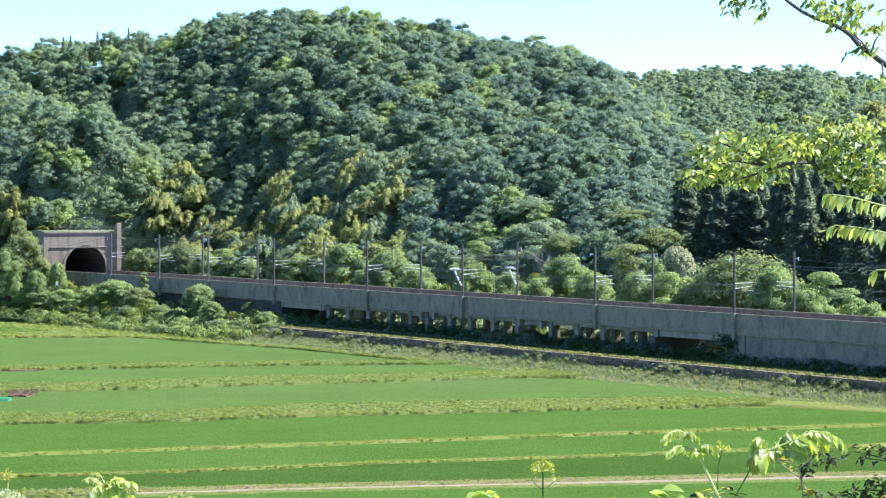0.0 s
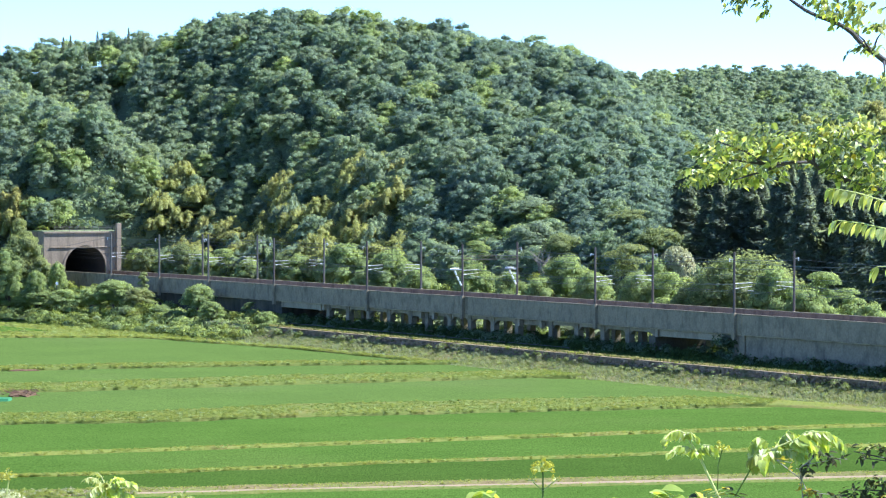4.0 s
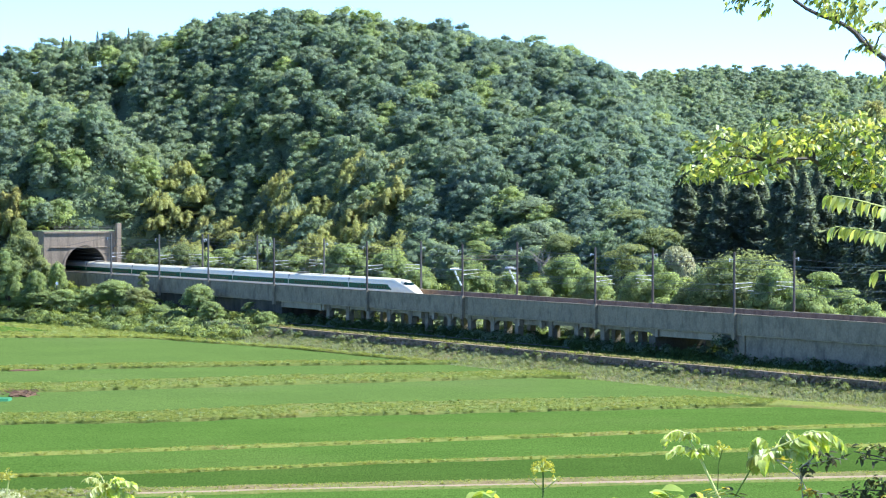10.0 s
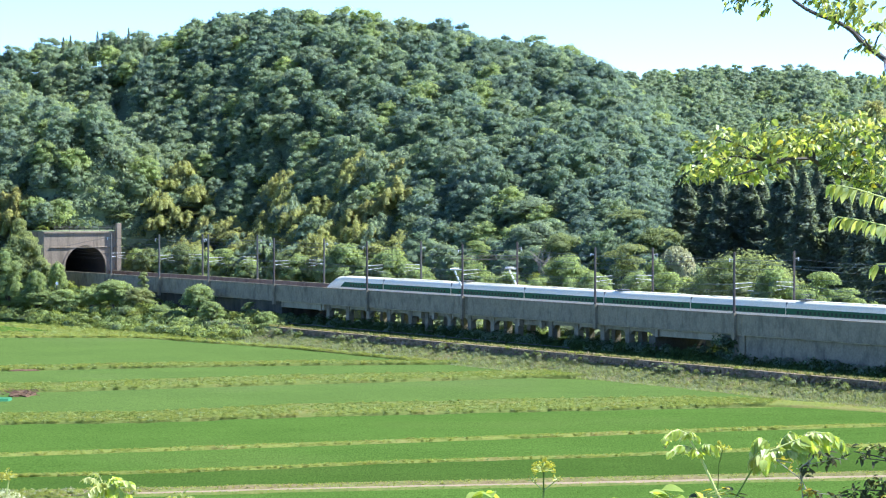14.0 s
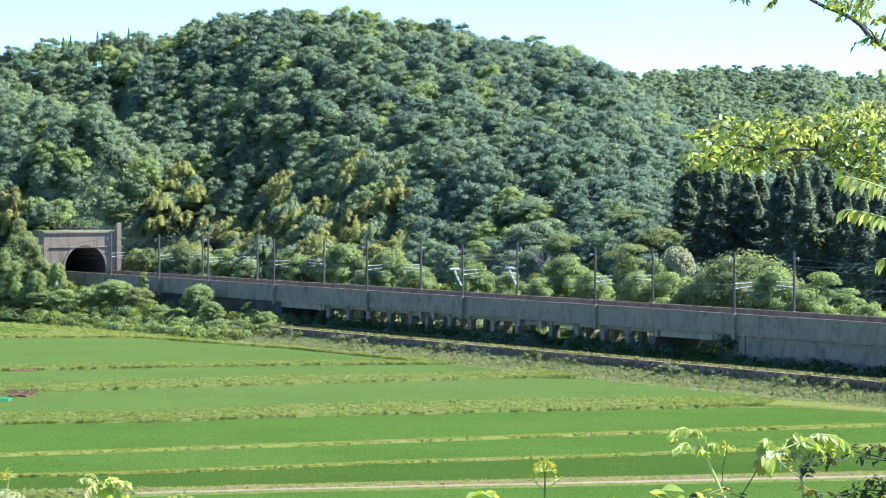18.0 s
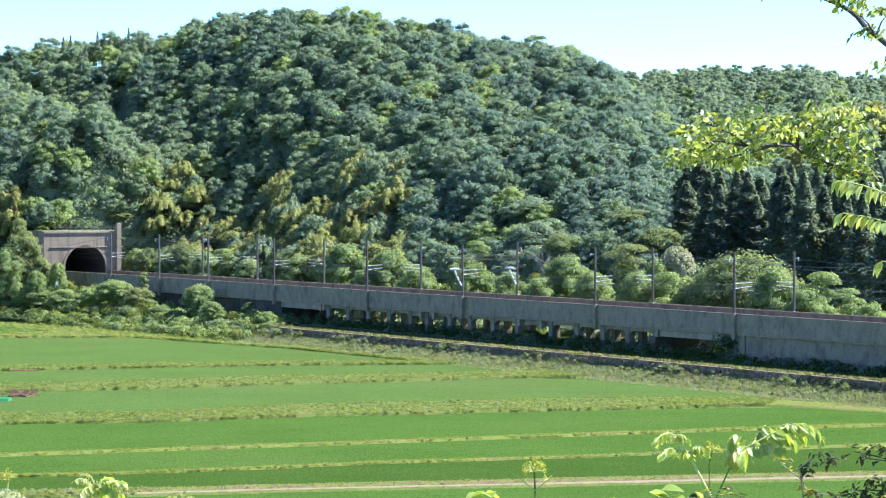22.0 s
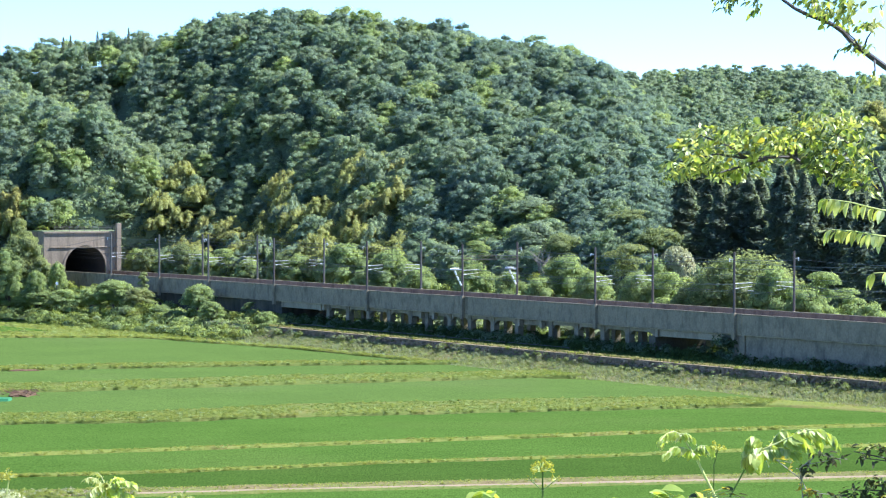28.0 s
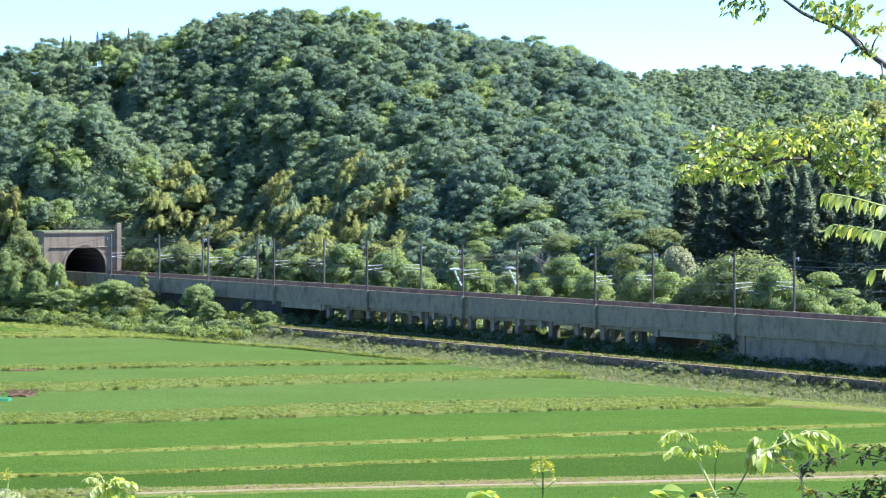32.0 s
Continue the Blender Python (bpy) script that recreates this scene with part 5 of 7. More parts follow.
    part("trunk", bm, M_DEADWOOD, dead)
    # thickets
    n = 620
    s, d = rng.uniform(-145, 190, n), np.where(rng.random(n) < 0.3, rng.uniform(-42, -20, n), rng.uniform(-21, -6.5, n))
    x, y = LX + s * UX - d * 0.86356, LY + s * UY - d * 0.50424
    hgt = ground_z(x, y) + rng.uniform(0.5, 5.2, n) * (d < -8)
    clumps("thicket", np.stack([x, y, hgt], 1), 1.7, 90, 0.3, [M_LIME, M_WEED, M_OAK, M_OLIVE], rng, "tangle of bright green bushes behind the viaduct", "bushes", 0.85, (0.5, 0.25, 0.15, 0.1))
    n = 700
    s = rng.uniform(-205, -30, n)
    d = 9.5 + rng.random(n) * (15 + 6 * np.clip((-s - 60) / 100, 0, 1))
    x, y = LX + s * UX - d * 0.86356, LY + s * UY - d * 0.50424
    hgt = ground_z(x, y) + rng.uniform(0.0, 1.0, n) * (1 + 1.2 * (s < -85))
    clumps("thicket", np.stack([x, y, hgt], 1), 1.5, 90, 0.25, [M_LIME, M_WEED, M_OAK], rng, "low tangle of bushes along the field edge", "bushes", 0.75, (0.6, 0.33, 0.07))
    n = 120
    s, d = rng.uniform(MOUTH - 24, MOUTH - 2.2, n), rng.uniform(-22, 12, n)
    s = np.where((np.abs(d - 2.15) < 8.6) & (s > MOUTH - 7), s - 6, s)
    x, y = LX + s * UX - d * 0.86356, LY + s * UY - d * 0.50424
    roof = np.where(np.abs(d - 2.15) < 8.3, np.maximum(ground_z(x, y), 17.3), ground_z(x, y)) + 0.3
    clumps("thicket", np.stack([x, y, roof + rng.uniform(0, 1.2, n)], 1), 1.5, 90, 0.27, [M_OAK, M_LIME, M_OAK_DARK], rng, "dark bushes crowding the top of the tunnel portal", "bushes", 1.0, (0.5, 0.2, 0.3))
    n = 90
    s, d = rng.uniform(MOUTH - 40, MOUTH - 8, n), rng.uniform(-14, 14, n)
    x, y = LX + s * UX - d * 0.86356, LY + s * UY - d * 0.50424
    clumps("thicket", np.stack([x, y, np.maximum(ground_z(x, y), 17.3) + rng.uniform(0, 4.0, n)], 1), 2.3, 120, 0.36, [M_OAK, M_OAK_DARK, M_OLIVE], rng, "leafy scrub on the slope above the portal", "bushes", 1.0)
    n = 330
    s, d = rng.uniform(-20, 160, n), rng.uniform(-36, -16, n)
    x, y = LX + s * UX - d * 0.86356, LY + s * UY - d * 0.50424
    clumps("thicket", np.stack([x, y, ground_z(x, y) + rng.uniform(0.3, 3.0, n)], 1), 1.9, 90, 0.3, [M_LIME, M_OLIVE, M_OAK, M_OAK_DARK], rng, "undergrowth at the foot of the hill", "bushes", 0.9, (0.3, 0.2, 0.3, 0.2))
    n = 120
    s, d = rng.uniform(5, 75, n), rng.uniform(-52, -26, n)
    x, y = LX + s * UX - d * 0.86356, LY + s * UY - d * 0.50424
    clumps("thicket", np.stack([x, y, ground_z(x, y) + rng.uniform(0.3, 4.0, n)], 1), 2.2, 100, 0.34, [M_OAK, M_OLIVE, M_OAK_DARK], rng, "undergrowth in front of the cedars", "bushes", 1.0)
    n = 190
    s, d = rng.uniform(-152, -96, n), rng.uniform(-26, -8, n)
    x, y = LX + s * UX - d * 0.86356, LY + s * UY - d * 0.50424
    clumps("thicket", np.stack([x, y, ground_z(x, y) + rng.uniform(0.3, 4.5, n)], 1), 1.6, 90, 0.25, [M_GROVE, M_LIME, M_OAK_DARK], rng, "bushes covering the bank beside the line", "bushes", 0.9, (0.5, 0.2, 0.3))
    # creepers and bushes against the viaduct's solid wall
    spots = [(106.5 + rng.uniform(-1.8, 2.2), 7.6 + rng.uniform(0, 0.6), rng.uniform(0.8, 4.2)) for _ in range(16)]
    spots += [(c + rng.uniform(-2, 2), 8.2 + rng.uniform(0, 1.5), rng.uniform(0.8, 2.0)) for c in (121, 123, 131, 134, 146, 150) for _ in range(4)]
    clumps("creeper", [tuple(on_line(*q)) for q in spots], 0.95, 70, 0.22, [M_SHADE_GRASS, M_OAK_DARK], rng, "dark creepers climbing the viaduct's wall", "creeper", 1.0)
    n = 150
    s, d = rng.uniform(MOUTH - 34, MOUTH + 8, n), rng.uniform(-32, -6.5, n)
    x, y = LX + s * UX - d * 0.86356, LY + s * UY - d * 0.50424
    clumps("thicket", np.stack([x, y, ground_z(x, y) + rng.uniform(0.5, 3.0, n)], 1), 2.3, 110, 0.36, [M_OAK, M_OLIVE, M_OAK_DARK], rng, "dark bushes on the bank above the line", "bushes", 1.0, (0.5, 0.2, 0.3))
    # leaf colours here carry the shade at the viaduct's foot
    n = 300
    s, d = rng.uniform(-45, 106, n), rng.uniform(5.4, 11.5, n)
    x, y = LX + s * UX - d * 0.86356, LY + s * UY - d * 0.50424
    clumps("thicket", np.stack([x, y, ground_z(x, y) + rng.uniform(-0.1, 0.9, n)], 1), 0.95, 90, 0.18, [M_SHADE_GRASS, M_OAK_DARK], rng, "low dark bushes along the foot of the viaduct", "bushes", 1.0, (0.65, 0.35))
    n = 330
    s, d = rng.uniform(-235, -152, n), rng.uniform(5, 33, n)
    x, y = LX + s * UX - d * 0.86356, LY + s * UY - d * 0.50424
    clumps("thicket", np.stack([x, y, ground_z(x, y) + rng.uniform(0, 2.5, n)], 1), 2.2, 100, 0.34, [M_OAK, M_LIME, M_OAK_DARK], rng, "bushes on the slope beside the tunnel", "bushes", 1.0, (0.45, 0.35, 0.2))
    # same shade-coloured leaves along the walled length
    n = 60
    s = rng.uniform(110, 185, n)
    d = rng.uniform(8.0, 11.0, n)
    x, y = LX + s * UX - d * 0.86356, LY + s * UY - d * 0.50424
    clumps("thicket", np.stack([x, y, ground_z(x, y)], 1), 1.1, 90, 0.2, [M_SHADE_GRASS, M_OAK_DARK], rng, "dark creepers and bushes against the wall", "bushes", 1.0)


BACK_TREES = (
    # kind, along, off the line, height of the top, radius
    ("mid", -159, -11, 14.4, 3.3), ("green", -149.5, -11, 13.3, 3.6), ("bamboo", -159, -24, 20.2, 6.5), ("bamboo", -159.8, -20, 18.2, 5.2), ("mid", -126.7, -13, 13.7, 3.8), ("green", -116, -12, 13.2, 3.7),
    ("layer_b", -106.1, -12, 14.1, 4.3), ("bamboo", -155.2, -28, 18.9, 6.0), ("bamboo", -136.1, -26, 18.5, 6.6), ("bamboo", -123.2, -26, 19.3, 6.6), ("green", -95.2, -12, 12.4, 3.4), ("mid", -80.1, -13, 14.5, 3.5),
    ("bamboo", -105.4, -24, 17.6, 6.4), ("bamboo", -92.1, -24, 17.8, 6.4), ("green", -73.7, -13, 13.5, 4.1), ("green_b", -54, -13, 16.2, 5.7), ("bamboo", -90.5, -30, 19.6, 6.4), ("bamboo", -72.9, -30, 19.8, 6.2),
    ("green", -37.1, -14, 15.3, 5), ("bamboo", -51.4, -22, 17.8, 6.0), ("green_b", -39, -10, 11.4, 4.5), ("green_b", -20.6, -11, 12.4, 4.3), ("layer", -57.3, -34, 21.1, 5.8), ("layer", -43.5, -34, 20.1, 5.1),
    ("mid", -44.6, -30, 17.3, 4.6), ("layer_b", -19.1, -24, 17.2, 3.8), ("green", -4.5, -14, 13.3, 4.2), ("olive", -33.1, -45, 25.3, 6.8), ("olive", -12.3, -32, 20.5, 6), ("mid", -36.9, -40, 19.6, 4.6),
    ("green_b", 12.5, -11, 12.2, 3.1), ("mid", 1.9, -30, 19.1, 4.8), ("green", 25.4, -15, 15.5, 4.6), ("green_b", 25.7, -10, 11.5, 4), ("green", 40.8, -11, 12.9, 3.9), ("layer", 5, -42, 23.3, 7),
    ("layer", 39.1, -18, 17.7, 5.5), ("green", 54.8, -11, 13.2, 3.8), ("cream", 50.4, -22, 17.0, 3.1), ("green_b", 49.6, -19, 15.2, 4.4), ("layer_b", 59.5, -13, 13.3, 4.3), ("mid", 24.2, -36, 20.4, 4.7), ("mid", 68.6, -13, 12.6, 3.8),
    ("dome", 76.1, -18, 17.4, 10.2), ("green_b", 74.3, -13, 13.7, 4.7), ("green_b", 89.2, -14, 14.9, 4.1), ("layer_b", 99.2, -16, 14.3, 4.9), ("green_b", 100.8, -12, 11.7, 4), ("layer_b", 108.2, -14, 11.9, 3.9),
    ("green", 117.6, -11, 10.1, 3), ("bamboo", -165.7, 8, 24.9, 4.6), ("bamboo", -164.6, 14, 26.2, 4.5), ("mid", -143.2, 20, 17.5, 5), ("green", -141.6, 24, 13.8, 5),
    ("mid", -139.9, 18, 12.5, 3.8), ("bamboo", -193.9, -14, 28.8, 4.8), ("bamboo", -186.1, -18, 27.5, 4.8), ("bamboo", -176.9, -22, 27.5, 6.1), ("mid", -185.5, -6, 20.7, 4),
    # in front of the line
    ("green", -68.1, 13, 7.9, 3.5), ("green_b", -55.6, 16, 4.9, 2.5), ("layer", -97.0, 12, 9.7, 1.7), ("mid", -94.3, 14, 6.6, 3.2), ("green", -105.3, 15, 7.8, 4.6), ("green_b", -112.7, 17, 5.8, 3.6),
    ("green", -133.5, 20, 5.5, 5.6), ("green", -144.9, 22, 4.3, 5.0), ("green_b", -122.6, 19, 5.3, 3.9), ("layer_b", -49.2, 11, 4.9, 2.0), ("bush", -34.0, 15, 3.5, 2.3), ("green", -132.8, 16, 11.0, 2.1),
    ("layer", -146.5, 17, 18.0, 3.3), ("mid", -156.5, 17, 15.3, 3.8), ("bush", -92.8, 17, 2.9, 2.4), ("bush", -72.4, 16, 2.6, 2.7), ("bush", -83.4, 14, 3.1, 2.6), ("green", -133.0, 21, 9.2, 2.7), ("layer", -154.9, 16, 20.5, 3.3),
)
NEAR_TREES = (
    # kind, along, off the line, height, radius
    ("mid", -143, -10, 9, 3.2), ("green", -135, -11, 8, 3.4), ("mid", -130, -14, 11, 4.2), ("mid", -196, 18, 9, 4.2), ("green", -206, 22, 8, 4.0), ("mid", -216, 18, 9, 4.2), ("green_b", -188, 24, 6.5, 3.8),
    ("green", -160, 14, 8, 4.2), ("bamboo", -168, 12, 12, 4.0), ("green", -156, 19, 8, 3.8), ("bamboo", -172, 16, 11, 3.6), ("bamboo", -182, 14, 12, 3.8), ("mid", -166, 24, 10, 4.0), ("green", -160, 18, 10, 3.6), ("bamboo", -176, 20, 14, 4.6),
)


def build_field_things():
    rng = np.random.default_rng(17)
    # heap of reddish soil with a teal sheet beside it
    bm = bmesh.new()
    bmesh.ops.create_icosphere(bm, subdivisions=3, radius=1.0)
    for v in bm.verts:
        k = 1 + 0.3 * noise.noise(v.co * 2.1) + 0.2 * noise.noise(v.co * 6.0)
        v.co = Vector((v.co.x * 1.9 * k, v.co.y * 3.4 * k, max(v.co.z, -0.2) * 0.7 * k))
    heap = part("soil_heap", bm, M_SOIL)
    bm = bmesh.new()
    for k in range(150):
        a = Vector((rng.normal(0, 1.1), rng.normal(0, 1.8), rng.uniform(0.2, 0.6)))
        tube(bm, a, a + Vector((rng.normal(0, 0.7), rng.normal(0, 0.5), rng.uniform(0.0, 0.6))), 0.045, 0.015, sides=4)
    part("brushwood", bm, M_TWIG, heap, "tangle of reddish cut twigs")["kind"] = "stuff"
    heap.location = (-59.3, 421.5, FIELD + 0.15)
    tagged(heap, "heap of reddish soil and cut twigs at the paddy's edge", "heap")
    bm = bmesh.new()
    bmesh.ops.create_grid(bm, x_segments=14, y_segments=10, size=1.0)
    for v in bm.verts:
        r = max(abs(v.co.x), abs(v.co.y))
        v.co = Vector((v.co.x * 1.5, v.co.y * 2.4, (0.5 if r < 0.72 else 0.0) + 0.09 * noise.noise(v.co * 5)))
    bmesh.ops.solidify(bm, geom=bm.faces[:], thickness=0.03)
    tarp = part("tarpaulin", bm, M_TARP)
    tarp.location = (-60.7, 411.5, FIELD + 0.1)
    tagged(tarp, "teal plastic sheet spread over a low stack", "tarpaulin")
    for x, y, w in ((-67.2, 478, 1.7), (-54.9, 376.5, 1.5)):
        bm = bmesh.new()
        bmesh.ops.create_icosphere(bm, subdivisions=3, radius=1.0)
        for v in bm.verts:
            k = 1 + 0.3 * noise.noise(v.co * 2.3 + Vector((x, 0, 0)))
            v.co = Vector((v.co.x * w * 1.6 * k, v.co.y * w * k, max(v.co.z, -0.2) * 0.22 * k))
        soil = part("soil_patch", bm, M_SOIL, smooth=True)
        soil.location = (x, y, FIELD + 0.22)
        tagged(soil, "patch of bare brown soil at the paddy's edge", "soil")
    bm = boxed(-1.2, 0.4, -1.0, 1.0, 0, 0.7, bevel=0.12)
    for v in bm.verts:
        v.co += Vector((rng.normal(0, 0.12), rng.normal(0, 0.12), rng.normal(0, 0.08)))
    pile = part("stack", bm, M_CONCRETE)
    pile.location = (-63.5, 424.5, FIELD)
    tagged(pile, "grey stack of materials under cover", "stack")
    p = on_line(-126.4, 19.0)
    post = empty("marker_post", pose(p.x, p.y, ground_at(p.x, p.y)), "small white round marker on a post", "marker")
    top = 6.40 - ground_at(p.x, p.y)
    part("post", tube(bmesh.new(), (0, 0, -0.3), (0, 0, max(0.5, top)), 0.05), M_POLE, post)
    part("disc", tube(bmesh.new(), (0.05, -0.06, max(0.5, top)), (0.08, -0.16, max(0.5, top)), 0.33, sides=16), M_PORCELAIN, post)

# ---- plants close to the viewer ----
# lit and shaded copies of the cherry leaf, the light put into colour
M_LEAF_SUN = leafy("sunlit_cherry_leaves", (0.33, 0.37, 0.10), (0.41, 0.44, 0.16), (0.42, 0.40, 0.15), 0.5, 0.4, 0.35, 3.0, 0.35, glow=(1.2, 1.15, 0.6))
M_LEAF_DEEP = leafy("shaded_cherry_leaves", (0.085, 0.13, 0.045), (0.115, 0.165, 0.055), None, 0.35, 0.4, 0.3, 3.0, 0.4)
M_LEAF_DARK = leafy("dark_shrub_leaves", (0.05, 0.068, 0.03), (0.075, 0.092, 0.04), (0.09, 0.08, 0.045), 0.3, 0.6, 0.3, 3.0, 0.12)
M_LEAF_PALE = leafy("pale_green_leaves", (0.36, 0.45, 0.11), (0.46, 0.54, 0.16), None, 0.5, 0.4, 0.25, 3.0, 0.35, glow=(1.3, 1.22, 0.45))
M_LEAF_SILVER = leafy("silvery_leaves", (0.56, 0.61, 0.30), (0.64, 0.67, 0.38), None, 0.45, 0.4, 0.2, 3.0, 0.35, glow=(1.3, 1.22, 0.45))
M_LEAF_SPENT = leafy("yellowed_leaves", (0.52, 0.46, 0.09), (0.42, 0.35, 0.07), None, 0.4, 0.6, 0.2, 3.0, glow=(1.3, 1.22, 0.45))
M_STALK = leafy("green_stalk", (0.5, 0.54, 0.18), (0.58, 0.58, 0.24), None, 0.0, 0.6, 0.1, 3.0)
M_STALK_DARK = leafy("dark_green_stalk", (0.14, 0.2, 0.05), (0.18, 0.24, 0.06), None, 0.0, 0.6, 0.1, 3.0)
M_UMBEL = leafy("greenish_yellow_flowers", (0.5, 0.47, 0.06), (0.56, 0.5, 0.09), None, 0.3, 0.7, 0.25, 3.0)
M_PETAL = leafy("white_petals", (0.66, 0.64, 0.42), (0.5, 0.54, 0.3), None, 0.3, 0.7, 0.1, 3.0)
M_CHERRY_BARK = solid("cherry_bark", (0.075, 0.062, 0.065), (0.05, 0.042, 0.045), 14.0, 0.75, bump=0.003)


def near_point(a, b, dist):
    """A place at that distance ahead, given across and down on a plane scaled to 5300."""
    return Vector(((a - 784) / 5300 * dist, dist, 28.05 - (b - 325.7) / 5300 * dist))


def leaf_mesh(name, width, fold, droop, material, tip=1.6):
    """A pointed leaf one metre long along x, folded on its midrib and drooping towards the tip."""
    me = bpy.data.meshes.new(name)
    vs, fs = [], []
    n = 6
    for k in range(n + 1):
        t = k / n
        w = width * math.sin(math.pi * min(1.0, t ** 0.8)) ** 0.8 * (1 - 0.25 * t) if 0 < k < n else 0.0
        z = -droop * t * t
        vs += [(t, -w, z + fold * w), (t, 0, z), (t, w, z + fold * w)]
    for k in range(n):
        a = 3 * k
        fs += [(a, a + 1, a + 4, a + 3), (a + 1, a + 2, a + 5, a + 4)]
    me.from_pydata(vs, [], fs)
    me.materials.append(material)
    me.update()
    return me


LEAVES = {}
for _kind, _mat, _w in (("sun", M_LEAF_SUN, 0.25), ("deep", M_LEAF_DEEP, 0.27), ("dark", M_LEAF_DARK, 0.27), ("pale", M_LEAF_PALE, 0.40), ("silver", M_LEAF_SILVER, 0.27), ("spent", M_LEAF_SPENT, 0.27)):
    LEAVES[_kind] = [leaf_mesh("leaf", _w * k, f, d, _mat) for k, f, d in ((1.0, 0.35, 0.12), (0.9, 0.6, 0.3), (1.15, 0.2, 0.22), (1.0, 0.1, 0.45))]


def put_leaf(parent, kind, at, way, length, rng, up=(0, 0, 1), roll=0.5, name="leaf"):
    """Hangs one leaf on parent; way is where its tip points."""
    x = Vector(way).normalized()
    u = Vector(up) + Vector((rng.normal() * roll, rng.normal() * roll, rng.normal() * roll * 0.4))
    y = u.cross(x)
    if y.length < 1e-4:
        y = Vector((0, 1, 0)).cross(x)
    y.normalize()
    z = x.cross(y)
    m = Matrix((x, y, z)).transposed().to_4x4()
    ob = new(name, LEAVES[kind][int(rng.integers(4))])
    ob.parent = parent
    ob.matrix_basis = Matrix.Translation(at) @ m @ Matrix.Diagonal((length, length, length, 1))
    return ob


class Leafage:
    """Hangs leaves on a bough: the first as parts of their own, those past the limit joined into one."""

    def __init__(self, parent, limit):
        self.parent, self.limit, self.count, self.verts, self.faces, self.slots = parent, limit, 0, [], [], []

    def add(self, kind, at, way, length, rng, roll):
        self.count += 1
        ob = put_leaf(self.parent, kind, at, way, length, rng, roll=roll)
        if self.count > self.limit:
            off = sum(len(v) for v in self.verts)
            self.verts.append(np.array([ob.matrix_basis @ v.co for v in ob.data.vertices]))
            self.faces += [[i + off for i in f.vertices] for f in ob.data.polygons]
            self.slots += [("sun", "deep", "pale", "spent", "silver").index(kind)] * len(ob.data.polygons)
            bpy.data.objects.remove(ob)

    def close(self):
        if self.verts:
            me = quick_mesh("leafage", np.concatenate(self.verts), np.array(self.faces), np.array(self.slots))
            part_of("leafage", me, [M_LEAF_SUN, M_LEAF_DEEP, M_LEAF_PALE, M_LEAF_SPENT, M_LEAF_SILVER], self.parent)["kind"] = "stuff"


def twig(bm, pts, r0, r1, sides=6):
    n = len(pts)
    return limb(bm, pts, [r0 + (r1 - r0) * k / (n - 1) for k in range(n)], sides)


def rel(points, origin):
    return [tuple(Vector(p) - Vector(origin)) for p in points]


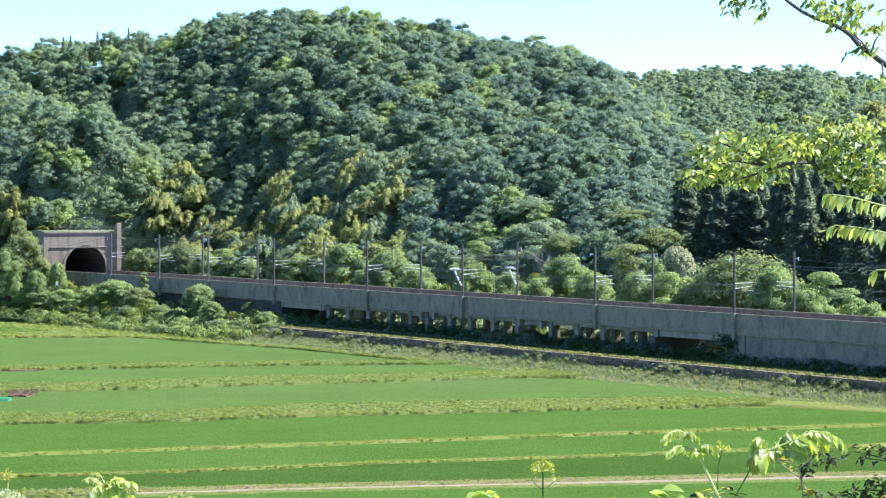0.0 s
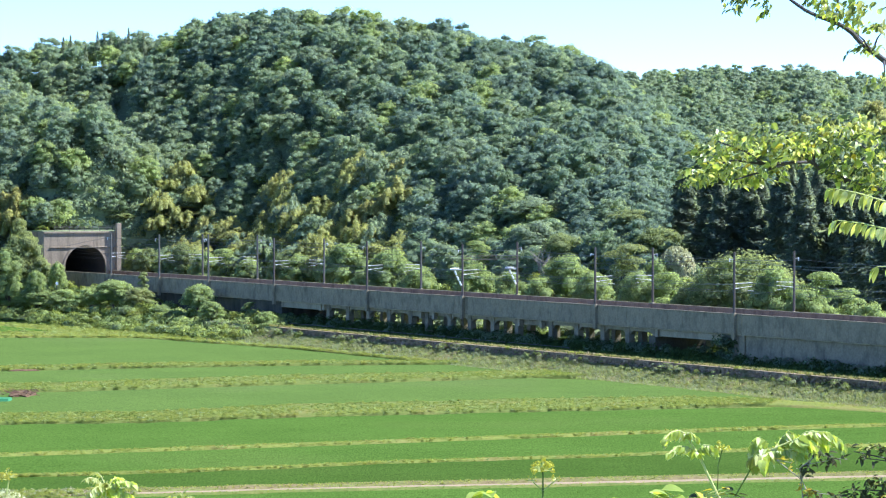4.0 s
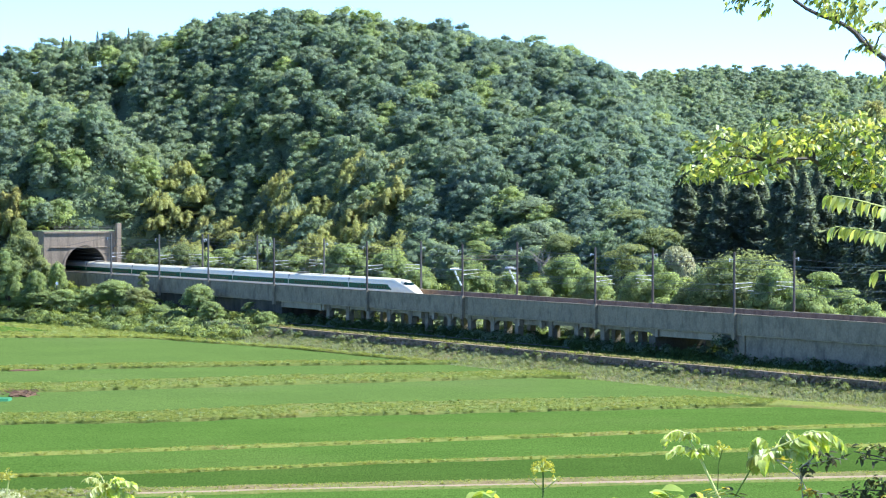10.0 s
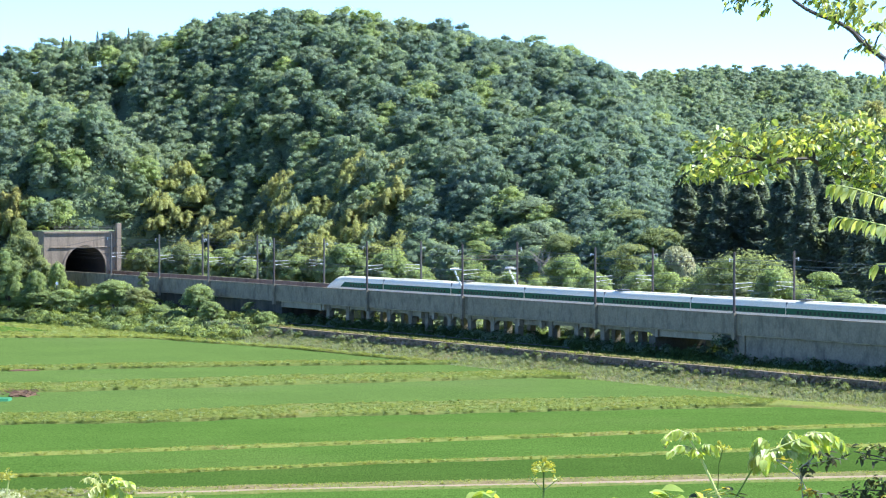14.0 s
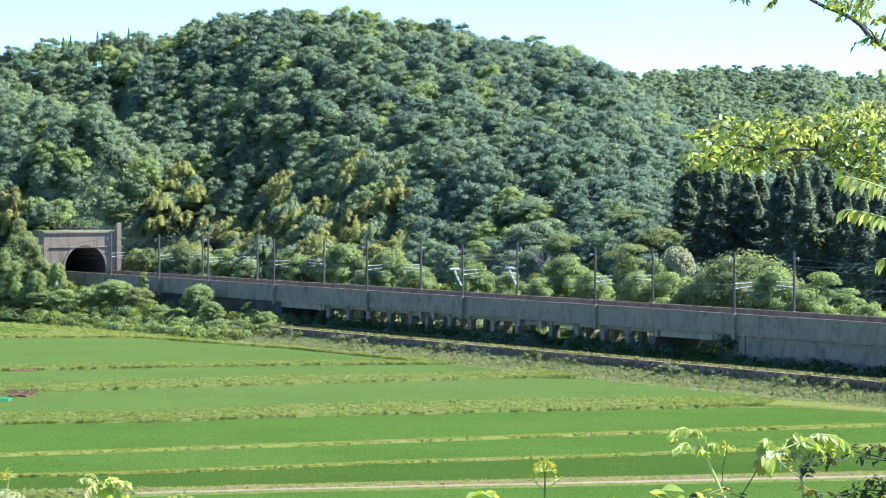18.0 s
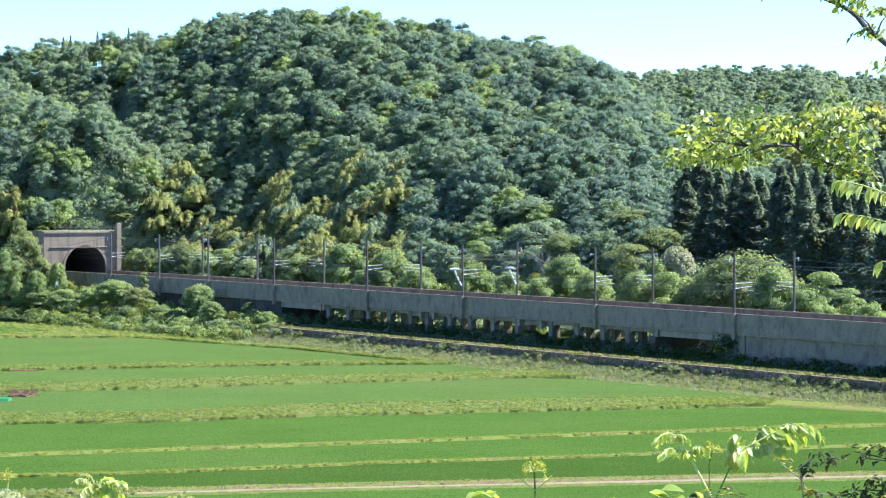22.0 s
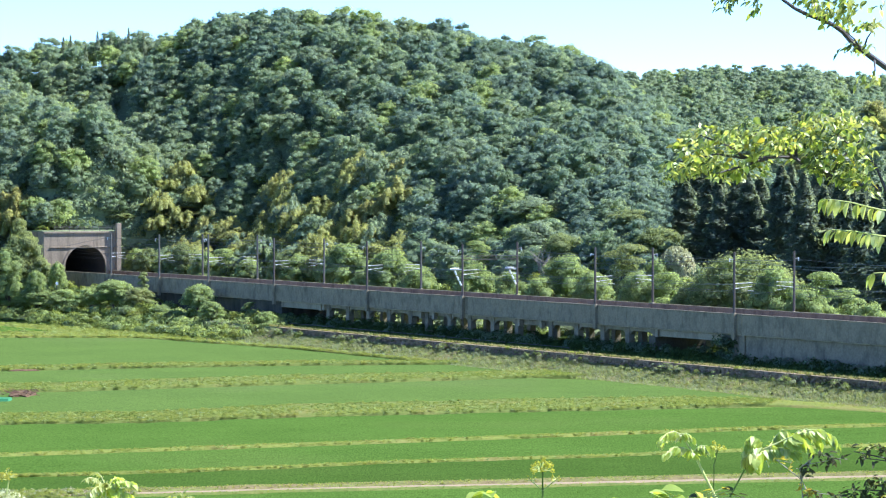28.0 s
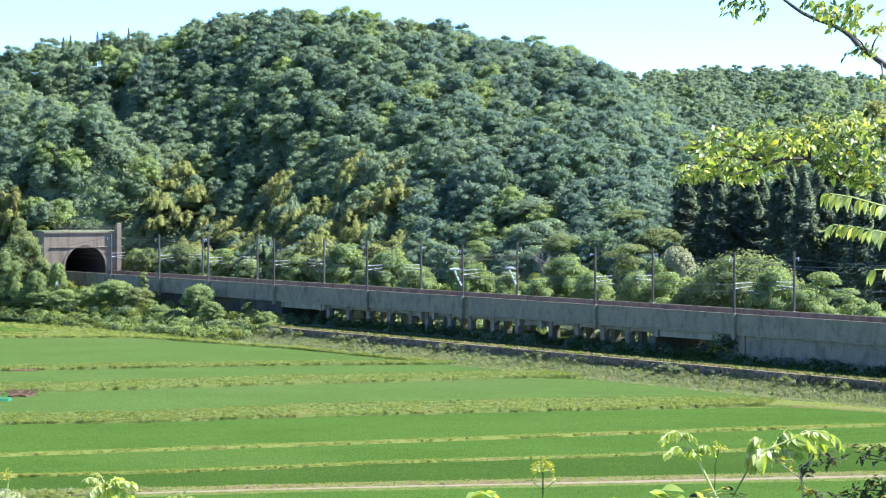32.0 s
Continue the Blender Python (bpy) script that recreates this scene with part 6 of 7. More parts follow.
def build_cherry():
    """Cherry tree whose trunk stands beside the view; two boughs reach in and sway."""
    rng = np.random.default_rng(31)
    base = Vector((3.3, 14.2, ground_at(3.3, 14.2)))
    tree = empty("cherry_tree", Matrix.Translation(base), "cherry tree with dark bark and sunlit yellow-green leaves", "tree")
    bm = bmesh.new()
    limb(bm, rel([base - Vector((0, 0, 0.4)), base + Vector((0.1, 0, 0.8)), (3.955, 14.30, 28.038), (4.119, 14.40, 29.342), (4.366, 14.50, 30.856)], base), [0.17, 0.14, 0.11, 0.09, 0.05], 10)
    part("trunk", bm, M_CHERRY_BARK, tree)
    boughs = []
    # lower bough
    root = Vector((3.955, 14.30, 28.038))
    main = [(3.955, 14.30, 28.038), (2.990, 14.20, 27.985), (2.437, 14.10, 27.980), (2.071, 14.00, 28.007), (1.891, 14.00, 28.054), (1.772, 14.00, 28.113), (1.728, 14.00, 28.150), (1.484, 13.90, 28.138), (1.344, 13.80, 28.156), (1.174, 13.80, 28.117)]
    bm = twig(bmesh.new(), rel(main, root), 0.016, 0.003, 7)
    for pts in ([(1.589, 13.90, 28.141), (1.461, 13.80, 28.101), (1.334, 13.70, 28.065)], [(1.733, 14.00, 28.150), (1.733, 14.00, 28.202), (1.751, 14.00, 28.250)], [(1.891, 14.00, 28.054), (1.944, 14.00, 28.144), (2.064, 14.10, 28.251)],
                [(1.484, 13.90, 28.138), (1.396, 13.80, 28.195), (1.265, 13.80, 28.242)], [(1.759, 14.00, 28.118), (1.616, 13.90, 28.217), (1.484, 13.90, 28.275)], [(2.155, 14.00, 27.996), (2.103, 14.00, 28.118), (1.878, 13.90, 28.275)], [(1.838, 14.00, 28.086), (1.956, 13.90, 28.039), (2.061, 13.90, 28.026)]):
        twig(bm, rel(pts, root), 0.009, 0.003, 5)
    bough = part("bough", bm, M_CHERRY_BARK, tree, "dark bough reaching out with thick leafage")
    bough.location = root - base
    boughs.append(bough)
    # leafage: rows along the twigs, hanging and spreading
    bag = Leafage(bough, 280)
    segs = ((1215, 312, 1300, 300, 46), (1235, 268, 1310, 285, 34), (1262, 248, 1330, 262, 20), (1300, 318, 1380, 300, 30), (1340, 235, 1400, 262, 30), (1330, 270, 1430, 250, 40), (1400, 262, 1470, 232, 26), (1460, 228, 1568, 225, 44), (1440, 275, 1568, 262, 44), (1465, 300, 1568, 300, 40), (1500, 318, 1575, 335, 20))
    for x0, y0, x1, y1, n in segs:
        for k in range(int(n * (1.5 if x0 < 1440 else 1.8))):
            t = rng.random()
            px, py = x0 + (x1 - x0) * t + rng.normal(0, 6), y0 + (y1 - y0) * t + rng.normal(0, 9)
            at = near_point(px, py, 13.9 + rng.normal(0, 0.16)) - root
            lead = Vector((rng.normal(-0.5, 0.8), rng.normal(-0.1, 0.5), rng.uniform(-0.5, 0.15)))
            for j in range(5):
                u = rng.random()
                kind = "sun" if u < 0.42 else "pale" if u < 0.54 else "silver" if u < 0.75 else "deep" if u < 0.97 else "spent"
                # more shade-coloured leaves towards the root, painting a dark interior
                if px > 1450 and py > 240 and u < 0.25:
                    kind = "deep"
                spot = at + lead.normalized() * 0.012 * (j - 1) + Vector((rng.normal(0, 0.008), rng.normal(0, 0.02), rng.normal(0, 0.008)))
                way = lead + Vector((rng.normal(0, 0.55), rng.normal(0, 0.5), rng.uniform(-0.75, 0.1)))
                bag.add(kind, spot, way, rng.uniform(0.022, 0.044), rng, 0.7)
    bag.close()
    # upper bough
    root = Vector((4.119, 14.40, 28.527))
    main = [(4.119, 14.40, 28.527), (2.741, 14.30, 28.349), (2.347, 14.20, 28.440), (2.171, 14.10, 28.549), (2.050, 14.00, 28.620), (1.997, 14.00, 28.659), (1.939, 14.00, 28.704), (1.905, 14.00, 28.744), (1.865, 14.00, 28.773), (1.812, 14.00, 28.799), (1.733, 14.00, 28.826), (1.680, 14.00, 28.852), (1.627, 14.00, 28.889), (1.574, 14.00, 28.931), (1.442, 14.00, 29.016)]
    bm = twig(bmesh.new(), rel(main, root), 0.018, 0.006, 7)
    for pts in ([(1.984, 14.00, 28.667), (1.943, 13.90, 28.707), (1.904, 13.90, 28.742)], [(1.997, 14.00, 28.659), (2.004, 13.90, 28.715), (2.035, 13.90, 28.760)], [(1.812, 14.00, 28.799), (1.825, 13.90, 28.865), (1.812, 13.90, 28.930)], [(1.442, 14.00, 29.016), (1.471, 13.90, 28.930), (1.484, 13.90, 28.873)], [(1.442, 14.00, 29.016), (1.380, 13.90, 28.917), (1.327, 13.90, 28.888)], [(2.050, 14.00, 28.620), (2.040, 13.90, 28.563), (2.025, 13.90, 28.524)]):
        twig(bm, rel(pts, root), 0.006, 0.002, 5)
    bough = part("bough", bm, M_CHERRY_BARK, tree, "bare dark upper bough with loose leaves")
    bough.location = root - base
    boughs.append(bough)
    bag = Leafage(bough, 280)
    for x0, y0, x1, y1, n, dark in ((1283, 4, 1330, 6, 11, 0.9), (1335, 5, 1365, 16, 8, 0.8), (1420, 2, 1470, 6, 10, 0.5), (1450, 15, 1520, 30, 26, 0.2), (1490, 40, 1568, 50, 26, 0.3), (1500, 5, 1568, 12, 18, 0.4), (1500, 86, 1522, 84, 5, 1.0), (1530, 85, 1568, 95, 12, 0.4), (1545, 135, 1570, 140, 8, 0.2), (1475, 34, 1490, 40, 3, 1.0)):
        for k in range(int(n * 0.75)):
            t = rng.random()
            at = near_point(x0 + (x1 - x0) * t + rng.normal(0, 5), y0 + (y1 - y0) * t + rng.normal(0, 7), 13.9 + rng.normal(0, 0.08)) - root
            lead = Vector((rng.normal(-0.4, 0.7), rng.normal(0, 0.4), rng.uniform(-0.6, 0.0)))
            for j in range(5):
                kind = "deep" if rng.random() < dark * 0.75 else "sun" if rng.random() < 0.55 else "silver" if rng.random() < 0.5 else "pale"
                spot = at + lead.normalized() * 0.012 * (j - 1) + Vector((rng.normal(0, 0.006), rng.normal(0, 0.015), rng.normal(0, 0.006)))
                bag.add(kind, spot, lead + Vector((rng.normal(0, 0.5), rng.normal(0, 0.4), rng.uniform(-0.7, 0.05))), rng.uniform(0.024, 0.044), rng, 0.6)
    bag.close()
    return boughs


def build_shrub():
    """A shrub beside the view whose long compound leaves hang into it."""
    rng = np.random.default_rng(37)
    base = Vector((1.85, 9.3, ground_at(1.85, 9.3)))
    shrub = empty("walnut_sapling", Matrix.Translation(base), "sapling with long drooping compound leaves", "shrub")
    bm = bmesh.new()
    twig(bm, rel([base - Vector((0, 0, 0.2)), (1.835, 9.30, 27.569), (1.798, 9.20, 27.956), (1.764, 9.20, 28.268)], base), 0.03, 0.012, 8)
    part("stem", bm, M_CHERRY_BARK, shrub)
    root = Vector((1.798, 9.20, 27.921))
    fronds = []
    for pts, n, size in (([(1.798, 9.20, 27.921), (1.556, 9.10, 27.965), (1.331, 9.00, 27.982), (1.233, 9.00, 28.009), (1.168, 9.00, 28.019)], 9, 0.05), ([(1.798, 9.20, 27.852), (1.556, 9.10, 27.888), (1.331, 9.00, 27.903), (1.250, 9.00, 27.919), (1.178, 9.00, 27.926)], 9, 0.052), ([(1.798, 9.20, 27.782), (1.573, 9.10, 27.789), (1.420, 9.00, 27.795), (1.301, 9.00, 27.791)], 6, 0.05)):
        bm = twig(bmesh.new(), rel(pts, root), 0.004, 0.0015, 5)
        frond = part("frond", bm, M_STALK, shrub, "long leaf stalk with hanging leaflets")
        frond.location = root - base
        fronds.append(frond)
        line = [Vector(p) - root for p in pts]
        a, b, c = line[-3], line[-2], line[-1]
        for k in range(n):
            t = k / (n - 1)
            p = a.lerp(b, t * 2) if t < 0.5 else b.lerp(c, t * 2 - 1)
            for side in (-1, 1):
                way = (-0.55 + rng.normal(0, 0.12), side * 0.75, -0.75 - (0.2 if side < 0 else 0.0) + rng.normal(0, 0.1))
                put_leaf(frond, "silver" if rng.random() < 0.6 else "sun", p, way, size * rng.uniform(0.8, 1.15), rng, roll=0.25, name="leaflet")
        put_leaf(frond, "pale", c, (-0.8, -0.2, -0.7), size, rng, roll=0.2, name="leaflet")
    return fronds


def compound(parent, origin, start, end, sag, pairs, size, kind, rng):
    """One compound leaf arching from start to end, with hanging pairs of leaflets."""
    a, b = Vector(start) - origin, Vector(end) - origin
    mid = (a + b) / 2 + Vector((0, 0, sag))
    pts = [a, a.lerp(mid, 0.6), mid, mid.lerp(b, 0.6) + Vector((0, 0, sag * 0.25)), b]
    rach = part("leaf_stalk", twig(bmesh.new(), [tuple(p) for p in pts], 0.003, 0.0015, 5), M_STALK, parent)
    way = (b - a).normalized()
    out = way.cross(Vector((0, 0, 1))).normalized()
    pairs = int(pairs * 1.9)
    for k in range(pairs):
        t = 0.2 + 0.8 * k / max(1, pairs - 1)
        i = min(3, int(t * 4))
        p = pts[i].lerp(pts[i + 1], t * 4 - i)
        for side in (-1, 1):
            w = way * 0.5 + out * side * 0.8 + Vector((0, 0, -0.6 + rng.normal(0, 0.15)))
            put_leaf(rach, kind if rng.random() < 0.8 else "sun", p, w, size * rng.uniform(0.6, 1.0), rng, roll=0.3, name="leaflet")
    put_leaf(rach, kind, pts[-1], way + Vector((0, 0, -0.8)), size, rng, roll=0.2, name="leaflet")


def frond_path(parent, origin, points, pairs, size, kind, rng, hang=1.0):
    """A leaf stalk through points, its leaflets hanging close together in two rows."""
    pts = [Vector(p) - origin for p in points]
    rach = part("leaf_stalk", twig(bmesh.new(), [tuple(p) for p in pts], 0.003, 0.0015, 5), M_STALK, parent)
    legs = len(pts) - 1
    pairs = int(pairs * 2.2)
    for k in range(pairs):
        t = (k + 0.5) / pairs * legs
        i = min(legs - 1, int(t))
        p = pts[i].lerp(pts[i + 1], t - i)
        way = (pts[i + 1] - pts[i]).normalized()
        for side in (-1, 1):
            w = way * rng.uniform(0.3, 0.7) + Vector((rng.normal(0, 0.12), side * 0.55, -0.75 * hang + rng.normal(0, 0.12)))
            put_leaf(rach, kind if rng.random() < 0.7 else "silver", p, w, size * rng.uniform(0.85, 1.35) * (1 - 0.3 * k / pairs), rng, up=(0, -0.45, 0.8), roll=0.3, name="leaflet")
    put_leaf(rach, kind, pts[-1], (pts[-1] - pts[-2]).normalized() + Vector((0, 0, -0.5)), size * 0.7, rng, roll=0.2, name="leaflet")


def umbel(parent, origin, at, radius, rays, rng):
    """A flower head of fine rays tipped with tiny florets."""
    c = Vector(at) - origin
    bm, vs = bmesh.new(), []
    for k in range(rays):
        q = Vector(rng.normal(size=3))
        q.z = abs(q.z) * 0.8 - 0.15
        q.normalize()
        tip = c + q * radius * rng.uniform(0.75, 1.05)
        tube(bm, c, tip, 0.0013, sides=3)
        n = 7
        o = rng.normal(size=(n, 3))
        o /= np.linalg.norm(o, axis=1)[:, None]
        vs.append(sprays(np.array(tip) + o * radius * 0.14, o, radius * 0.11, rng))
    head = part("flower_head", bm, M_STALK, parent)
    v = np.concatenate(vs).reshape(-1, 3)
    part_of("flower_umbel", quick_mesh("flower_umbel", v, np.arange(len(v)).reshape(-1, 3)), M_UMBEL, head)["kind"] = "stuff"


def weed(name, foot, label):
    base = Vector(foot)
    base.z = ground_at(base.x, base.y)
    return empty(name, Matrix.Translation(base), label, "weed"), base


def build_weeds():
    rng = np.random.default_rng(43)
    made = {}
    # tall plant with a leaning pale stalk
    w, o = weed("tall_weed", (1.236, 12.00, 26.614), "tall pale-stalked weed with feathery compound leaves")
    part("stalk", twig(bmesh.new(), rel([o - Vector((0, 0, 0.25)), (1.236, 12.00, 26.614), (1.105, 12.00, 26.795), (1.032, 12.00, 26.949), (0.971, 12.00, 27.049)], o), 0.008, 0.004, 7), M_STALK, w)
    frond_path(w, o, [(0.971, 12.00, 27.049), (0.942, 12.00, 27.062), (0.909, 11.95, 27.057), (0.880, 11.90, 27.034)], 7, 0.04, "pale", rng)
    frond_path(w, o, [(0.971, 12.00, 27.049), (0.941, 12.10, 27.045), (0.909, 12.10, 27.024), (0.900, 12.10, 26.999)], 6, 0.036, "sun", rng)
    frond_path(w, o, [(0.971, 12.00, 27.049), (0.992, 12.00, 27.053), (1.023, 12.00, 27.030)], 4, 0.036, "pale", rng)
    frond_path(w, o, [(1.017, 12.00, 26.976), (0.978, 12.00, 26.996), (0.938, 11.95, 27.003), (0.898, 11.90, 26.976)], 6, 0.042, "pale", rng)
    frond_path(w, o, [(1.017, 12.00, 26.976), (1.046, 12.00, 27.003), (1.073, 12.00, 27.001), (1.096, 12.00, 26.976)], 5, 0.042, "pale", rng)
    put_leaf(w, "pale", near_point(1240, 800, 12.0) - o, (0.9, -0.2, -0.35), 0.05, rng, roll=0.1)
    for px, py in ((1232, 800), (1238, 804)):
        put_leaf(w, "pale", near_point(px, py, 11.98) - o, (rng.normal(0, 0.4), -0.5, -0.6), 0.035, rng, roll=0.3)
    made["leaning"] = w
    # slim flower stalk beside it
    w, o = weed("flower_stalk", (1.121, 12.10, 26.602), "slim green stalk with a small flower head")
    part("stalk", twig(bmesh.new(), rel([o - Vector((0, 0, 0.25)), (1.121, 12.10, 26.602), (1.112, 12.10, 26.807), (1.114, 12.10, 26.910), (1.130, 12.10, 26.972)], o), 0.0045, 0.003, 6), M_STALK_DARK, w)
    umbel(w, o, (1.130, 12.10, 26.976), 0.036, 26, rng)
    made["slim"] = w
    # broad-leaved plant
    w, o = weed("broad_leaved_weed", (1.082, 11.80, 26.638), "weed with broad drooping bright green leaves")
    part("stalk", twig(bmesh.new(), rel([o - Vector((0, 0, 0.25)), (1.082, 11.80, 26.638), (1.153, 11.80, 26.816), (1.216, 11.80, 26.927), (1.251, 11.80, 26.981), (1.278, 11.80, 26.994)], o), 0.0042, 0.0025, 7), M_STALK_DARK, w)
    frond_path(w, o, [(1.274, 11.80, 26.992), (1.265, 11.80, 27.034), (1.249, 11.80, 27.050), (1.225, 11.80, 27.027), (1.216, 11.80, 26.994)], 7, 0.056, "pale", rng)
    frond_path(w, o, [(1.265, 11.80, 26.981), (1.237, 11.75, 26.985), (1.210, 11.75, 26.972)], 3, 0.075, "sun", rng)
    frond_path(w, o, [(1.265, 11.80, 26.981), (1.249, 11.70, 26.970)], 2, 0.07, "pale", rng)
    frond_path(w, o, [(1.278, 11.80, 26.994), (1.316, 11.80, 27.003), (1.360, 11.80, 27.001), (1.416, 11.80, 26.981)], 7, 0.058, "pale", rng)
    frond_path(w, o, [(1.309, 11.80, 27.007), (1.342, 11.85, 27.043), (1.371, 11.85, 27.070), (1.400, 11.85, 27.045), (1.404, 11.85, 27.016)], 8, 0.05, "pale", rng)
    frond_path(w, o, [(1.371, 11.80, 27.034), (1.405, 11.80, 27.047), (1.443, 11.80, 27.032), (1.474, 11.80, 26.994)], 8, 0.056, "pale", rng)
    frond_path(w, o, [(1.401, 11.90, 27.025), (1.437, 11.90, 27.059), (1.473, 11.90, 27.068), (1.509, 11.90, 27.048), (1.522, 11.90, 27.003)], 9, 0.05, "pale", rng)
    frond_path(w, o, [(1.467, 11.85, 27.066), (1.516, 11.85, 27.066), (1.561, 11.85, 27.041), (1.587, 11.85, 27.001)], 9, 0.05, "pale", rng)
    part("side_stalk", twig(bmesh.new(), rel([(1.278, 11.80, 26.994), (1.309, 11.80, 27.007), (1.374, 11.82, 27.032), (1.470, 11.88, 27.063)], o), 0.004, 0.0025, 5), M_STALK, w)
    made["broad"] = w
    # dark shrubs
    w, o = weed("dark_shrub", (1.403, 11.60, 26.662), "small shrub with a pale stem and dark leaves, some yellowed")
    part("stalk", twig(bmesh.new(), rel([o - Vector((0, 0, 0.25)), (1.403, 11.60, 26.662), (1.396, 11.60, 26.837), (1.385, 11.60, 26.946), (1.436, 11.60, 26.986)], o), 0.0045, 0.0022, 6), M_DEADWOOD, w)
    for x0, y0, x1, y1, n, kind in ((1420, 825, 1490, 812, 16, "dark"), (1440, 808, 1478, 806, 8, "dark"), (1375, 815, 1402, 820, 6, "spent"), (1410, 830, 1440, 840, 6, "dark"), (1415, 865, 1450, 870, 8, "spent"), (1430, 872, 1500, 880, 12, "dark")):
        stem = part("twig", twig(bmesh.new(), rel([(1.392, 11.60, 26.902), tuple(near_point(x0, y0, 11.6)), tuple(near_point(x1, y1, 11.6))], o), 0.002, 0.001, 4), M_DEADWOOD, w)
        for k in range(int(n * 1.7)):
            t = rng.random()
            put_leaf(stem, kind, near_point(x0 + (x1 - x0) * t + rng.normal(0, 4), y0 + (y1 - y0) * t + rng.normal(0, 5), 11.6) - o, (rng.normal(0, 0.8), rng.normal(0, 0.5), rng.uniform(-0.7, 0.2)), rng.uniform(0.02, 0.036), rng, roll=0.6)
    w, o = weed("dark_shrub", (1.841, 11.40, 26.686), "shrub with dense small dark green leaves")
    for x0, y0, x1, y1, n in ((1512, 800, 1568, 792, 18), (1530, 812, 1600, 800, 14), (1500, 868, 1568, 850, 26), (1500, 884, 1590, 875, 34), (1550, 860, 1600, 850, 14), (1470, 884, 1520, 880, 14)):
        stem = part("twig", twig(bmesh.new(), rel([(1.841, 11.40, 26.686), tuple(near_point(x1, y1 + 20, 11.4)), tuple(near_point(x0, y0, 11.4))], o), 0.006, 0.0015, 4), M_CHERRY_BARK, w)
        for k in range(int(n * 1.7)):
            t = rng.random()
            put_leaf(stem, "dark" if rng.random() < 0.85 else "sun", near_point(x0 + (x1 - x0) * t + rng.normal(0, 5), y0 + (y1 - y0) * t + rng.normal(0, 6), 11.4) - o, (rng.normal(0, 0.8), rng.normal(0, 0.5), rng.uniform(-0.6, 0.3)), rng.uniform(0.022, 0.04), rng, roll=0.6)
    part("stem", twig(bmesh.new(), rel([o - Vector((0, 0, 0.25)), (1.841, 11.40, 26.686)], o), 0.012, 0.008, 6), M_CHERRY_BARK, w)
    # low growth along the lower edge
    w, o = weed("leafy_weed", (0.918, 11.70, 26.628), "low weed with broad pale and yellowed leaves")
    part("stalk", twig(bmesh.new(), rel([o - Vector((0, 0, 0.25)), (0.918, 11.70, 26.628), (0.951, 11.70, 26.804)], o), 0.01, 0.005, 6), M_STALK, w)
    for px, py, kind, size in ((1150, 872, "pale", 0.1), (1172, 868, "pale", 0.09), (1190, 880, "pale", 0.09), (1120, 884, "pale", 0.08), (1080, 888, "pale", 0.07), (1235, 872, "spent", 0.06), (1262, 868, "spent", 0.05), (1248, 878, "sun", 0.07), (1280, 866, "spent", 0.05), (1290, 876, "dark", 0.06), (1220, 880, "dark", 0.06), (1300, 868, "dark", 0.05), (1310, 880, "dark", 0.06), (1265, 884, "spent", 0.06)):
        at = near_point(px, py, 11.7) - o
        part("leaf_stalk", twig(bmesh.new(), [tuple(near_point(1215, 890, 11.7) - o), tuple(at)], 0.003, 0.002, 4), M_STALK, w)
        put_leaf(w, kind, at, (rng.normal(0, 0.7), -0.3, rng.uniform(-0.3, 0.25)), size, rng, roll=0.4)
        put_leaf(w, kind, at + Vector((0.02, 0.02, -0.02)), (rng.normal(0, 0.7), -0.3, rng.uniform(-0.3, 0.2)), size * 0.8, rng, roll=0.4)
    # flower head standing alone
    w, o = weed("flower_stalk", (0.413, 12.30, 26.566), "green stalk with a round greenish flower head")
    part("stalk", twig(bmesh.new(), rel([o - Vector((0, 0, 0.25)), (0.413, 12.30, 26.566), (0.411, 12.30, 26.764), (0.411, 12.30, 26.866)], o), 0.006, 0.0045, 6), M_STALK_DARK, w)
    umbel(w, o, (0.411, 12.30, 26.870), 0.05, 40, rng)
    for px, py in ((941, 852), (985, 850)):
        part("side_stalk", twig(bmesh.new(), rel([(0.411, 12.30, 26.787), tuple(near_point(px, py, 12.3))], o), 0.003, 0.002, 4), M_STALK, w)
        umbel(w, o, tuple(near_point(px, py, 12.3)), 0.024, 12, rng)
    made["umbel"] = w
    w, o = weed("leafy_weed", (0.172, 12.00, 26.603), "low weed with pale green leaves")
    part("stalk", twig(bmesh.new(), rel([o - Vector((0, 0, 0.25)), (0.172, 12.00, 26.603), (0.172, 12.00, 26.777)], o), 0.008, 0.004, 6), M_STALK, w)
    for px, way in ((860, (-0.9, -0.2, -0.15)), (858, (0.9, -0.2, -0.2)), (862, (0.2, -0.9, 0.0)), (850, (-0.6, -0.6, -0.3))):
        put_leaf(w, "pale", near_point(px, 874, 12.0) - o, way, 0.085, rng, roll=0.15)
    # leafy plants in the other corner
    w, o = weed("leafy_weed", (-1.345, 12.00, 26.603), "bushy weed with yellow-green compound leaves")
    part("stalk", twig(bmesh.new(), rel([o - Vector((0, 0, 0.25)), (-1.345, 12.00, 26.603), (-1.354, 12.00, 26.795), (-1.349, 12.00, 26.858)], o), 0.01, 0.004, 6), M_STALK, w)
    for ex, ey, n, size, kind in ((152, 848, 4, 0.05, "sun"), (168, 838, 3, 0.045, "sun"), (232, 856, 4, 0.055, "pale"), (210, 848, 3, 0.05, "pale"), (160, 872, 4, 0.055, "sun"), (225, 878, 4, 0.06, "pale"), (185, 862, 3, 0.055, "sun"), (205, 885, 3, 0.06, "pale"), (172, 890, 3, 0.06, "pale")):
        compound(w, o, (-1.349, 12.00, 26.822), tuple(near_point(ex, ey, 12.0 + rng.normal(0, 0.06))), 0.02, n + 1, size * 0.68, kind, rng)
